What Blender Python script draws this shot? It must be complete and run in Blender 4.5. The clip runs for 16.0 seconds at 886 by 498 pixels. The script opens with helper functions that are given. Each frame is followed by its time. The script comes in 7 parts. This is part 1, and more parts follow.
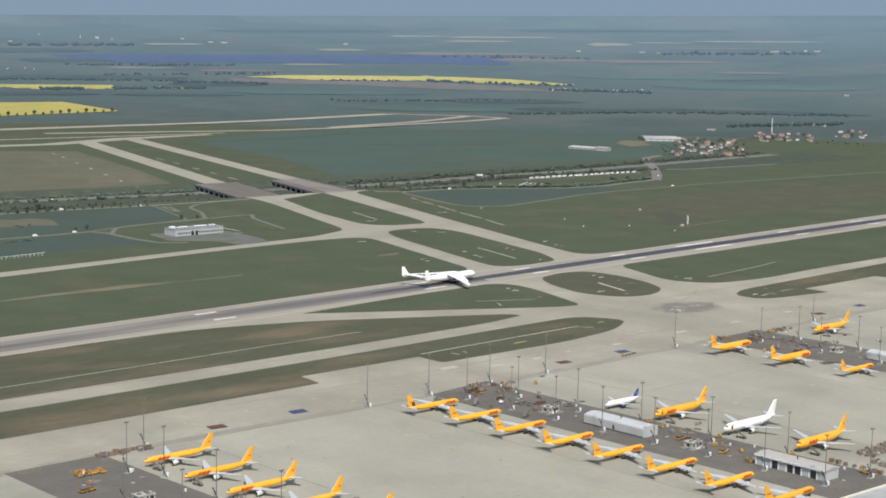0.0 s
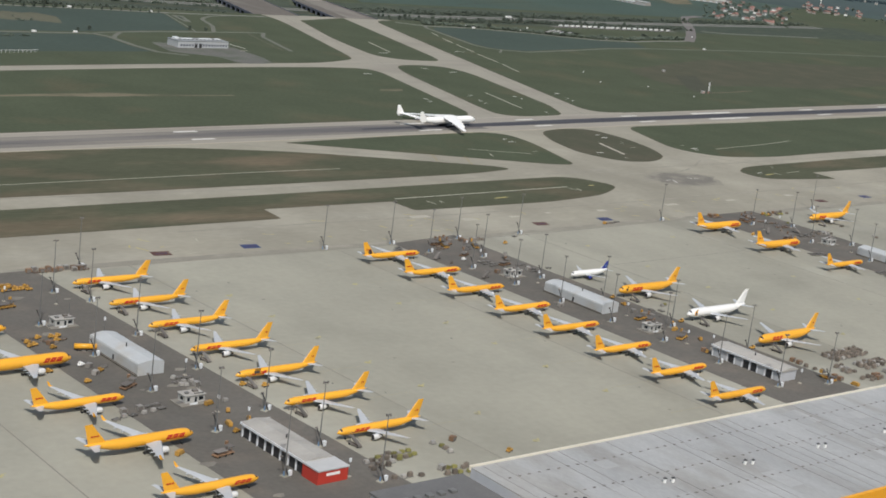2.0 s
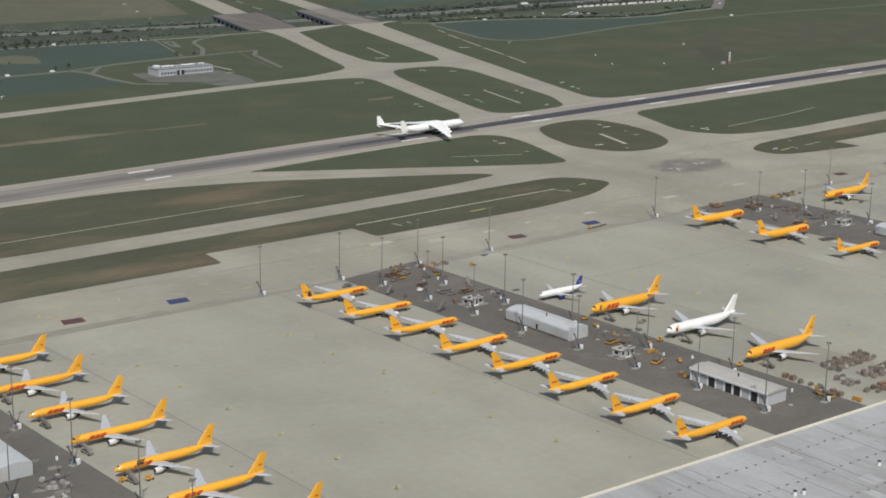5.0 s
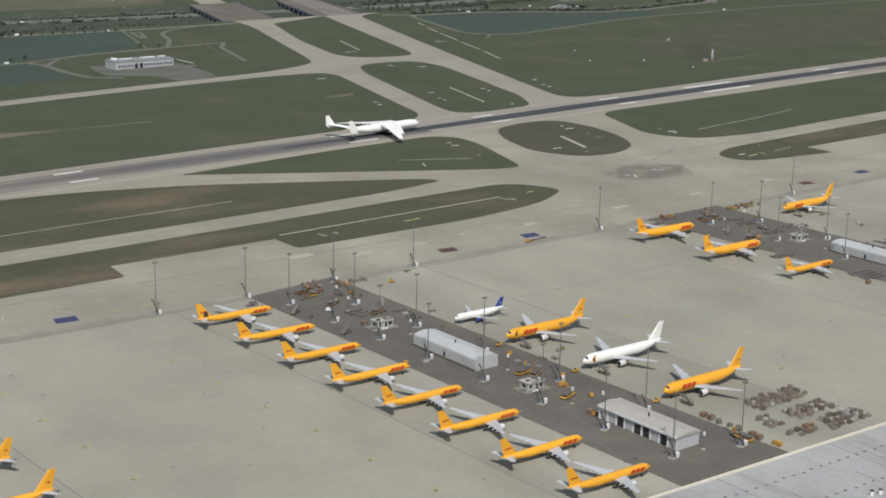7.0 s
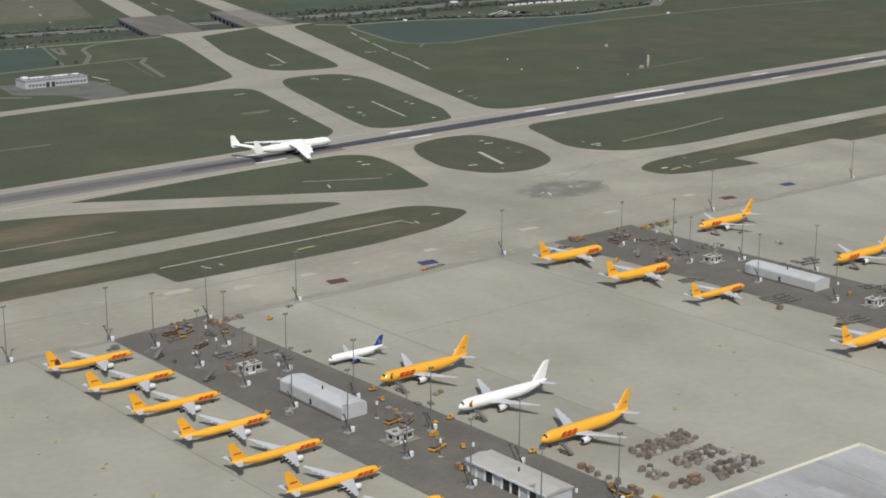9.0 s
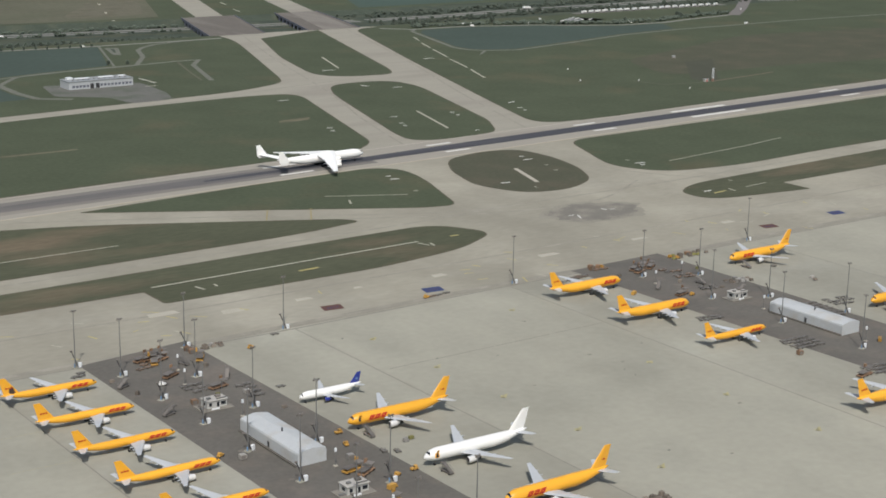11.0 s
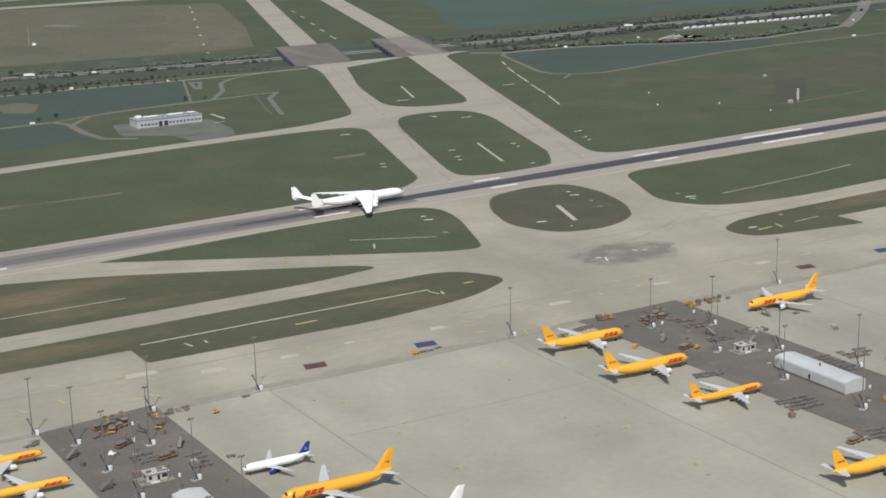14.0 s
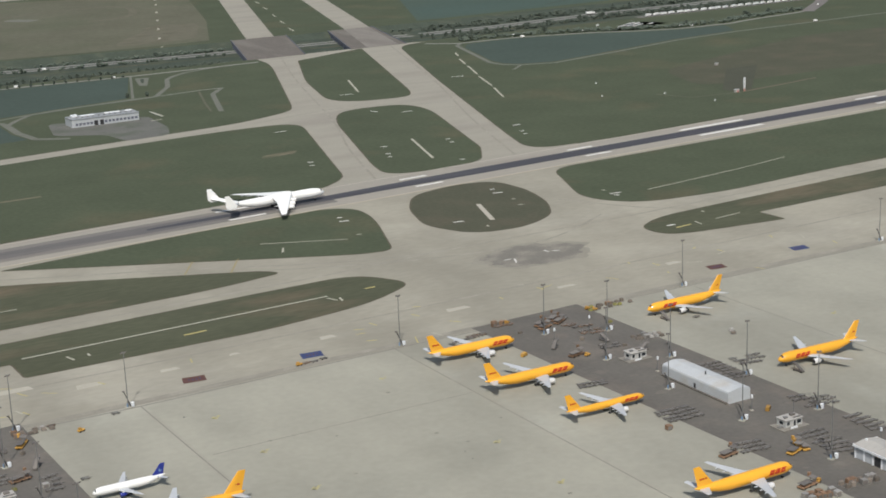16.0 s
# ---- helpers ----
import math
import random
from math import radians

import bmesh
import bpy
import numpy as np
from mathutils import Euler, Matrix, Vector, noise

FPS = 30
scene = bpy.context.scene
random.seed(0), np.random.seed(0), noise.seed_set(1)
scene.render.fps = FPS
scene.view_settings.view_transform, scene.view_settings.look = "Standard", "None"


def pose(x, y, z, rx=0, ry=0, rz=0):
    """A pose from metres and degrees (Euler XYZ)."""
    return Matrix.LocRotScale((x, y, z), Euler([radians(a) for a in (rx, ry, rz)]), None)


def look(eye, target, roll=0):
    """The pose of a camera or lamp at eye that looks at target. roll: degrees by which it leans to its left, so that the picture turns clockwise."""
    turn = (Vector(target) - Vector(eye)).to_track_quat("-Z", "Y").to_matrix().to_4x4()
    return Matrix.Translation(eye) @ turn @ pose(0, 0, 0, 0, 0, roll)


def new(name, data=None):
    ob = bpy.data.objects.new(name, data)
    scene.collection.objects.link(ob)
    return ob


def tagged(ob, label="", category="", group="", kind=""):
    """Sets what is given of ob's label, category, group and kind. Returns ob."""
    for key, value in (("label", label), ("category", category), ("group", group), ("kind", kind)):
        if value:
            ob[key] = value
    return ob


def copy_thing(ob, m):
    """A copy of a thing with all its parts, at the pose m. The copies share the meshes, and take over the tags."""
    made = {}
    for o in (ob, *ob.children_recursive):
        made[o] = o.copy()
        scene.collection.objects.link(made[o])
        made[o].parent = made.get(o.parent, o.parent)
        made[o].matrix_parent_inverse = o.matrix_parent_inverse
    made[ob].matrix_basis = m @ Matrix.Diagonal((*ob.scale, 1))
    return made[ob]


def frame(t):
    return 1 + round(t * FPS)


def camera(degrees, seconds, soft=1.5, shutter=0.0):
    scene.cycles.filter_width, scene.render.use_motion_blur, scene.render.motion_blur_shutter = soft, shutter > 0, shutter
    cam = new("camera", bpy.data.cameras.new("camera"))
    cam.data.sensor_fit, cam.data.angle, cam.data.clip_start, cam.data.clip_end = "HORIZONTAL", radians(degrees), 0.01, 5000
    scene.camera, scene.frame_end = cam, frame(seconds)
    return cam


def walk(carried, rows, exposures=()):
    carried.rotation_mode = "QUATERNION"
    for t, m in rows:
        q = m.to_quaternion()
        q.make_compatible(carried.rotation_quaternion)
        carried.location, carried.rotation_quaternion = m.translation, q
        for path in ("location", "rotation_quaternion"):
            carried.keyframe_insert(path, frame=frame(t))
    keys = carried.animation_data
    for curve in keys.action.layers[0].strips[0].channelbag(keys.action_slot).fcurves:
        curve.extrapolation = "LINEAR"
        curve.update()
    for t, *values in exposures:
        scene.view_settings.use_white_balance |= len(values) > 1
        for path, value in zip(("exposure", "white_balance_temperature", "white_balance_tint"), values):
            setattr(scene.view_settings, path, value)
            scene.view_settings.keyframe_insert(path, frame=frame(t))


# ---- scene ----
cam = camera(31.960, 16.0, soft=1.75)
PATH = [
    (0, look((-978.68, -864.24, 207.76), (-912.688, -790.321, 194.310), 1.307)),
    (0.5, look((-968.43, -860.69, 211.91), (-901.631, -788.275, 194.769), 4.840)),
    (1, look((-958.40, -862.18, 211.68), (-891.827, -790.356, 191.449), 6.994)),
    (1.5, look((-941.83, -860.35, 210.36), (-876.627, -787.987, 187.734), 7.596)),
    (2, look((-923.43, -855.93, 210.43), (-859.853, -782.572, 186.428), 7.392)),
    (2.5, look((-905.11, -851.30, 211.66), (-842.873, -776.876, 187.407), 6.760)),
    (3, look((-886.90, -846.14, 212.71), (-825.628, -770.768, 188.949), 5.617)),
    (3.2, look((-879.64, -844.03, 213.01), (-818.799, -768.270, 189.380), 4.994)),
    (3.91, look((-853.86, -837.15, 212.71), (-793.815, -760.620, 189.512), 3.114)),
    (4.61, look((-827.55, -830.21, 212.23), (-767.977, -753.513, 188.385), 1.389)),
    (5.3, look((-802.50, -823.77, 211.79), (-743.538, -747.796, 184.391), 0.825)),
    (5.5, look((-795.09, -822.24, 211.74), (-736.511, -746.840, 182.034), 0.976)),
    (6, look((-776.50, -818.81, 211.99), (-718.660, -743.431, 180.811), 1.061)),
    (6.5, look((-757.84, -815.96, 213.00), (-700.098, -739.460, 184.475), 1.157)),
    (7, look((-740.18, -813.70, 213.54), (-682.021, -736.541, 187.785), 1.287)),
    (7.5, look((-725.86, -813.63, 213.94), (-667.018, -736.553, 189.513), 1.276)),
    (8, look((-708.58, -809.12, 214.39), (-649.541, -732.329, 189.567), 0.827)),
    (8.5, look((-690.49, -803.66, 214.45), (-631.256, -727.182, 189.105), 0.508)),
    (8.7, look((-683.85, -801.76, 214.17), (-624.397, -725.479, 188.737), 0.342)),
    (9.41, look((-660.64, -797.67, 214.81), (-601.719, -721.069, 189.114), 0.315)),
    (10.11, look((-637.01, -793.85, 215.66), (-579.940, -715.914, 189.798), 0.691)),
    (10.8, look((-614.58, -790.41, 216.37), (-559.659, -710.911, 190.630), 0.968)),
    (11, look((-608.11, -789.82, 216.33), (-553.987, -709.729, 190.724), 0.994)),
    (11.5, look((-592.53, -788.44, 217.03), (-540.325, -706.939, 191.897), 1.018)),
    (12, look((-577.07, -787.61, 218.12), (-526.686, -704.813, 193.506), 1.035)),
    (12.5, look((-563.13, -789.90, 219.99), (-514.215, -706.144, 195.645), 0.887)),
    (13, look((-548.80, -795.05, 223.29), (-501.233, -710.554, 198.864), 0.370)),
    (13.5, look((-533.63, -801.53, 226.99), (-487.578, -716.282, 202.243), -0.563)),
    (14, look((-518.64, -806.13, 229.36), (-473.685, -720.377, 204.355), -1.449)),
    (14.5, look((-504.69, -810.19, 231.43), (-460.052, -724.329, 206.231), -1.990)),
    (15, look((-490.15, -813.57, 233.24), (-445.539, -727.776, 207.771), -2.267)),
    (15.5, look((-474.93, -815.16, 233.76), (-430.395, -729.403, 208.028), -2.360)),
    (16, look((-458.21, -814.56, 233.51), (-413.825, -728.808, 207.501), -2.302)),
]
walk(cam, PATH, exposures=((0, 0.30), (0.5, 0.2), (1.0, 0.04), (1.6, -0.03), (2.5, -0.07), (3.2, -0.1), (5.5, -0.09), (6.0, -0.2), (6.5, -0.14), (7.0, -0.08), (7.5, -0.02), (8.5, -0.03), (11, 0.0), (11.5, -0.04), (12.5, 0.12), (14.5, 0.14), (16, 0.06)))

K = 0.84  # size of the whole place, set by the camera's pace

# ---- world, sun, exposure ----
world = bpy.data.worlds.new("sky")
scene.world = world
world.use_nodes = True
wn = world.node_tree.nodes
sky = wn.new("ShaderNodeTexSky")
sky.sky_type = "NISHITA"
sky.sun_disc = False
SUN_EL, SUN_AZ = 53.0, 210.0   # height; compass-like turn from +y towards +x
sky.sun_elevation = radians(SUN_EL)
sky.sun_rotation = radians(SUN_AZ)
sky.dust_density = 3.0
sky.air_density = 1.6
wn["Background"].inputs["Strength"].default_value = 0.085
world.node_tree.links.new(sky.outputs["Color"], wn["Background"].inputs["Color"])
sun = new("sun", bpy.data.lights.new("sun", "SUN"))
sun.data.energy = 3.3
sun.data.angle = radians(0.53)
sun.data.color = (1.0, 0.965, 0.92)
_sd = Vector((math.sin(radians(SUN_AZ)) * math.cos(radians(SUN_EL)), math.cos(radians(SUN_AZ)) * math.cos(radians(SUN_EL)), math.sin(radians(SUN_EL))))
sun.matrix_world = look(_sd * 500, (0, 0, 0))


# ---- materials ----
def material(name, colour, rough=0.6, metal=0.0, var=0.12, scale=1.0, fine=8.0, bump=0.0, second=None, patch=0.0, patch_scale=0.1, spec=0.5, island=0.0, stretch=(1, 1, 1), broad=0.0):
    """A surface with grain at two scales; second: a colour mixed in by patches."""
    m = bpy.data.materials.new(name)
    m.use_nodes = True
    nt = m.node_tree
    b = nt.nodes["Principled BSDF"]
    b.inputs["Roughness"].default_value = rough
    b.inputs["Metallic"].default_value = metal
    b.inputs["Specular IOR Level"].default_value = spec
    tc = nt.nodes.new("ShaderNodeNewGeometry")
    mp = nt.nodes.new("ShaderNodeVectorMath")
    mp.operation = "MULTIPLY"
    mp.inputs[1].default_value = stretch
    nt.links.new(tc.outputs["Position"], mp.inputs[0])
    n1 = nt.nodes.new("ShaderNodeTexNoise")
    n1.inputs["Scale"].default_value = scale
    n1.inputs["Detail"].default_value = 5
    n2 = nt.nodes.new("ShaderNodeTexNoise")
    n2.inputs["Scale"].default_value = scale * fine
    n2.inputs["Detail"].default_value = 3
    nt.links.new(mp.outputs[0], n1.inputs["Vector"])
    nt.links.new(mp.outputs[0], n2.inputs["Vector"])
    add = nt.nodes.new("ShaderNodeMath")
    add.operation = "ADD"
    nt.links.new(n1.outputs["Fac"], add.inputs[0])
    nt.links.new(n2.outputs["Fac"], add.inputs[1])
    mr = nt.nodes.new("ShaderNodeMapRange")
    mr.inputs["From Min"].default_value, mr.inputs["From Max"].default_value = 0.6, 1.4
    mr.inputs["To Min"].default_value, mr.inputs["To Max"].default_value = 1 - var, 1 + var
    nt.links.new(add.outputs[0], mr.inputs["Value"])
    base = None
    if second:
        n3 = nt.nodes.new("ShaderNodeTexNoise")
        n3.inputs["Scale"].default_value = patch_scale
        n3.inputs["Detail"].default_value = 4
        nt.links.new(mp.outputs[0], n3.inputs["Vector"])
        r3 = nt.nodes.new("ShaderNodeMapRange")
        r3.inputs["From Min"].default_value, r3.inputs["From Max"].default_value = 0.62 - patch, 0.72 - patch * 0.6
        nt.links.new(n3.outputs["Fac"], r3.inputs["Value"])
        mx = nt.nodes.new("ShaderNodeMix")
        mx.data_type = "RGBA"
        mx.inputs["A"].default_value = (*colour, 1)
        mx.inputs["B"].default_value = (*second, 1)
        nt.links.new(r3.outputs[0], mx.inputs["Factor"])
        base = mx.outputs["Result"]
    mul = nt.nodes.new("ShaderNodeVectorMath")
    mul.operation = "SCALE"
    if base:
        nt.links.new(base, mul.inputs[0])
    else:
        mul.inputs[0].default_value = colour
    last = mr.outputs[0]
    if island:
        oi = nt.nodes.new("ShaderNodeObjectInfo")
        ir = nt.nodes.new("ShaderNodeMapRange")
        ir.inputs["To Min"].default_value, ir.inputs["To Max"].default_value = 1 - island, 1 + island
        nt.links.new(oi.outputs["Random"], ir.inputs["Value"])
        mm = nt.nodes.new("ShaderNodeMath")
        mm.operation = "MULTIPLY"
        nt.links.new(last, mm.inputs[0])
        nt.links.new(ir.outputs[0], mm.inputs[1])
        last = mm.outputs[0]
    if broad:
        nb = nt.nodes.new("ShaderNodeTexNoise")
        nb.inputs["Scale"].default_value = 0.011
        nb.inputs["Detail"].default_value = 3
        nb.inputs["Distortion"].default_value = 0.2
        bs = nt.nodes.new("ShaderNodeVectorMath")
        bs.operation = "MULTIPLY"
        bs.inputs[1].default_value = (1.5, 0.5, 1)
        nt.links.new(tc.outputs["Position"], bs.inputs[0])
        nt.links.new(bs.outputs[0], nb.inputs["Vector"])
        br = nt.nodes.new("ShaderNodeMapRange")
        br.inputs["From Min"].default_value, br.inputs["From Max"].default_value = 0.32, 0.68
        br.inputs["To Min"].default_value, br.inputs["To Max"].default_value = 1 - broad, 1 + broad
        nt.links.new(nb.outputs["Fac"], br.inputs["Value"])
        bb = nt.nodes.new("ShaderNodeMath")
        bb.operation = "MULTIPLY"
        nt.links.new(last, bb.inputs[0])
        nt.links.new(br.outputs[0], bb.inputs[1])
        last = bb.outputs[0]
    nt.links.new(last, mul.inputs["Scale"])
    nt.links.new(mul.outputs[0], b.inputs["Base Color"])
    if bump:
        bp = nt.nodes.new("ShaderNodeBump")
        bp.inputs["Strength"].default_value = bump
        bp.inputs["Distance"].default_value = 0.05
        nt.links.new(n2.outputs["Fac"], bp.inputs["Height"])
        nt.links.new(bp.outputs[0], b.inputs["Normal"])
    return m


GRASS = material("grass", (0.071, 0.084, 0.054), 0.95, var=0.16, scale=0.02, fine=14, second=(0.089, 0.090, 0.058), patch=0.06, patch_scale=0.012, bump=0.4, spec=0.1)
GRASS_OLIVE = material("olive_grass", (0.080, 0.082, 0.058), 0.95, var=0.14, scale=0.03, fine=12, second=(0.088, 0.083, 0.060), patch=0.12, patch_scale=0.03, spec=0.1)
GRASS_DRY = material("dry_grass", (0.078, 0.083, 0.055), 0.95, var=0.2, scale=0.03, fine=12, second=(0.14, 0.115, 0.08), patch=0.11, patch_scale=0.02, bump=0.4, spec=0.1, stretch=(0.35, 1, 1))
FIELD = material("crop_field", (0.064, 0.092, 0.079), 0.95, var=0.12, scale=0.006, fine=20, second=(0.070, 0.092, 0.074), patch=0.1, patch_scale=0.004, spec=0.1)
DRY_STRIP = material("bare_strip", (0.150, 0.136, 0.096), 0.95, var=0.3, scale=0.06, fine=6, second=(0.090, 0.090, 0.060), patch=0.10, patch_scale=0.05, spec=0.1, stretch=(0.3, 1, 1))
FIELD_DARK = material("dark_crop", (0.060, 0.080, 0.068), 0.95, var=0.12, scale=0.01, fine=16, spec=0.1)
SCRUB = material("scrub_bank", (0.060, 0.074, 0.058), 0.95, var=0.22, scale=0.06, fine=7, second=(0.074, 0.084, 0.062), patch=0.10, patch_scale=0.03, bump=0.6, spec=0.1)
FIELD_BROWN = material("bare_field", (0.114, 0.113, 0.082), 0.95, var=0.18, scale=0.01, fine=12, second=(0.098, 0.104, 0.072), patch=0.1, patch_scale=0.006, spec=0.1)
CONCRETE = material("concrete", (0.288, 0.280, 0.232), 0.85, var=0.08, scale=0.03, fine=9, second=(0.328, 0.322, 0.272), patch=0.11, patch_scale=0.014, spec=0.3, broad=0.15)
CONCRETE_WARM = material("taxiway_concrete", (0.282, 0.266, 0.216), 0.85, var=0.10, scale=0.04, fine=8, second=(0.312, 0.296, 0.244), patch=0.11, patch_scale=0.018, spec=0.3, stretch=(0.5, 1, 1), broad=0.13)
CONCRETE_OLD = material("worn_concrete", (0.292, 0.276, 0.230), 0.85, var=0.1, scale=0.05, fine=20, second=(0.26, 0.242, 0.206), patch=0.12, patch_scale=0.02, spec=0.3, stretch=(0.3, 1, 1))
RUNWAY = material("runway_concrete", (0.30, 0.28, 0.24), 0.85, var=0.1, scale=0.04, fine=20, second=(0.24, 0.215, 0.185), patch=0.1, patch_scale=0.02, spec=0.3, stretch=(0.15, 1, 1))
RUBBER = material("tyre_rubber_marks", (0.050, 0.050, 0.058), 0.8, var=0.18, scale=0.05, fine=14, second=(0.072, 0.071, 0.078), patch=0.1, patch_scale=0.03, stretch=(0.1, 1, 1))
RUBBER_MID = material("grey_rubber_marks", (0.115, 0.108, 0.105), 0.85, var=0.2, scale=0.05, fine=14, second=(0.17, 0.16, 0.145), patch=0.14, patch_scale=0.03, stretch=(0.1, 1, 1))
RUBBER_LIGHT = material("faded_rubber_marks", (0.16, 0.15, 0.135), 0.85, var=0.18, scale=0.05, fine=14, second=(0.23, 0.21, 0.18), patch=0.14, patch_scale=0.03, stretch=(0.1, 1, 1))
ASPHALT = material("apron_asphalt", (0.121, 0.113, 0.100), 0.9, var=0.14, scale=0.06, fine=8, second=(0.142, 0.127, 0.110), patch=0.12, patch_scale=0.05, spec=0.3, broad=0.10)
ASPHALT_DECK = material("bridge_asphalt", (0.132, 0.119, 0.104), 0.9, var=0.18, scale=0.04, fine=10, second=(0.165, 0.152, 0.132), patch=0.10, patch_scale=0.03, spec=0.3, stretch=(1, 0.25, 1))
HALLSKIN = material("membrane_hall", (0.455, 0.475, 0.485), 0.55, var=0.07, scale=0.2, fine=8, second=(0.43, 0.42, 0.395), patch=0.12, patch_scale=0.09)
BLUEROOF = material("grey_flat_roof", (0.25, 0.265, 0.27), 0.7, var=0.12, scale=0.2, fine=8)
LEAD_LINE = material("faded_lead_line", (0.32, 0.29, 0.19), 0.8, var=0.15, scale=0.2, fine=8)
DECK_LANE = material("worn_deck_lane", (0.20, 0.184, 0.160), 0.9, var=0.16, scale=0.05, fine=10, second=(0.165, 0.148, 0.128), patch=0.12, patch_scale=0.03, stretch=(1, 0.3, 1))
ROAD = material("road_asphalt", (0.142, 0.138, 0.126), 0.9, var=0.1, scale=0.05, fine=16, spec=0.3)
MWAY = material("motorway_concrete", (0.205, 0.205, 0.186), 0.9, var=0.1, scale=0.05, fine=16, spec=0.3)
JOINT = material("joint_sealant", (0.205, 0.192, 0.165), 0.9, var=0.2, scale=0.1, fine=10)
STAIN = material("oil_stain", (0.175, 0.163, 0.138), 0.8, var=0.2, scale=0.08, fine=8, second=(0.21, 0.195, 0.162), patch=0.14, patch_scale=0.08)
STAIN_SOFT = material("faint_stain", (0.235, 0.22, 0.18), 0.8, var=0.14, scale=0.08, fine=8)
PALE = material("pale_repair", (0.385, 0.36, 0.30), 0.9, var=0.1, scale=0.1, fine=10)
WHITE_LINE = material("white_marking", (0.62, 0.61, 0.57), 0.7, var=0.12, scale=0.2, fine=8)
PALE_LINE = material("worn_marking", (0.36, 0.35, 0.28), 0.8, var=0.15, scale=0.2, fine=8)
YELLOW_LINE = material("yellow_marking", (0.40, 0.345, 0.13), 0.7, var=0.2, scale=0.2, fine=8)
BLUE_PLATE = material("blue_ground_sign", (0.035, 0.05, 0.13), 0.7, var=0.15, scale=0.3, fine=6)
RED_PLATE = material("red_ground_sign", (0.10, 0.045, 0.035), 0.7, var=0.15, scale=0.3, fine=6)
YELLOW = material("yellow_paint", (0.79, 0.385, 0.032), 0.36, var=0.04, scale=0.3, fine=10, island=0.05)
WHITE = material("white_paint", (0.80, 0.80, 0.78), 0.3, var=0.04, scale=0.3, fine=10)
BRIGHTWHITE = material("fresh_white_paint", (0.88, 0.88, 0.86), 0.3, var=0.03, scale=0.3, fine=10)
GREYPAINT = material("grey_paint", (0.46, 0.48, 0.50), 0.4, var=0.06, scale=0.4, fine=8)
NACELLE = material("nacelle_paint", (0.62, 0.62, 0.61), 0.35, var=0.06, scale=0.6, fine=8)
REDPAINT = material("red_paint", (0.42, 0.025, 0.012), 0.4, var=0.06, scale=0.3, fine=8)
BLUEPAINT = material("blue_paint", (0.02, 0.035, 0.24), 0.35, var=0.06, scale=0.3, fine=8)
DARK = material("dark_metal", (0.03, 0.03, 0.033), 0.6, var=0.15, scale=1.0)
TYRE = material("tyre", (0.02, 0.02, 0.02), 0.85, var=0.1)
GLASSY = material("cockpit_glazing", (0.02, 0.024, 0.03), 0.12, var=0.05)
STEEL = material("galvanised_steel", (0.17, 0.17, 0.165), 0.55, 0.2, var=0.1, scale=1.0)
BOXWHITE = material("white_cabinet", (0.72, 0.74, 0.76), 0.5, var=0.06, scale=1.0)
SHEETWALL = material("grey_sheet_wall", (0.47, 0.485, 0.51), 0.55, var=0.06, scale=0.3, fine=10, spec=0.4)
SHEETROOF = material("grey_sheet_roof", (0.47, 0.475, 0.475), 0.55, var=0.07, scale=0.2, fine=10, second=(0.42, 0.415, 0.405), patch=0.1, patch_scale=0.1)
OPENROOF = material("worn_sheet_roof", (0.40, 0.385, 0.355), 0.6, var=0.1, scale=0.2, fine=10, second=(0.335, 0.32, 0.295), patch=0.12, patch_scale=0.1)
HALLROOF = material("hall_roof_membrane", (0.365, 0.370, 0.368), 0.6, var=0.13, scale=0.16, fine=8, second=(0.305, 0.30, 0.285), patch=0.12, patch_scale=0.06, stretch=(1, 0.3, 1), broad=0.12)
DARKROOF = material("bitumen_roof", (0.13, 0.13, 0.13), 0.85, var=0.15, scale=0.2, fine=8)
CREAM = material("roof_parapet", (0.66, 0.62, 0.52), 0.6, var=0.06, scale=0.4)
YELLOWCLAD = material("yellow_cladding", (0.80, 0.36, 0.02), 0.5, var=0.06, scale=0.3)
REDCLAD = material("red_cladding", (0.46, 0.045, 0.03), 0.5, var=0.08, scale=0.3)
TARP = material("net_cover", (0.148, 0.125, 0.102), 0.8, var=0.2, scale=0.8, island=0.4)
CARTGREY = material("cart_frame", (0.17, 0.155, 0.14), 0.7, 0.2, var=0.15, scale=0.8, island=0.3)
CARTORANGE = material("cart_orange", (0.205, 0.125, 0.075), 0.6, var=0.15, scale=0.8, island=0.3)
ULDMETAL = material("container_metal", (0.34, 0.325, 0.30), 0.5, 0.3, var=0.12, scale=0.8, island=0.25)
GREENNET = material("olive_net", (0.19, 0.18, 0.06), 0.8, var=0.2, scale=0.8, island=0.3)
LEAF = material("tree_leaves", (0.100, 0.122, 0.098), 0.9, var=0.2, scale=0.5, fine=6, island=0.25, spec=0.2)
_nt = LEAF.node_tree
_tr = _nt.nodes.new("ShaderNodeBsdfTranslucent")
_mx = _nt.nodes.new("ShaderNodeMixShader")
_mx.inputs[0].default_value = 0.18
_b = _nt.nodes["Principled BSDF"]
_nt.links.new(_b.inputs["Base Color"].links[0].from_socket, _tr.inputs["Color"])
_nt.links.new(_b.outputs[0], _mx.inputs[1])
_nt.links.new(_tr.outputs[0], _mx.inputs[2])
_nt.links.new(_mx.outputs[0], _nt.nodes["Material Output"].inputs["Surface"])
BARK = material("bark", (0.09, 0.07, 0.05), 0.9, var=0.2)
BRICKRED = material("clay_roof", (0.23, 0.125, 0.105), 0.85, var=0.15, scale=0.3, island=0.4)
PLASTER = material("plaster_wall", (0.37, 0.35, 0.32), 0.85, var=0.1, scale=0.3, island=0.15)
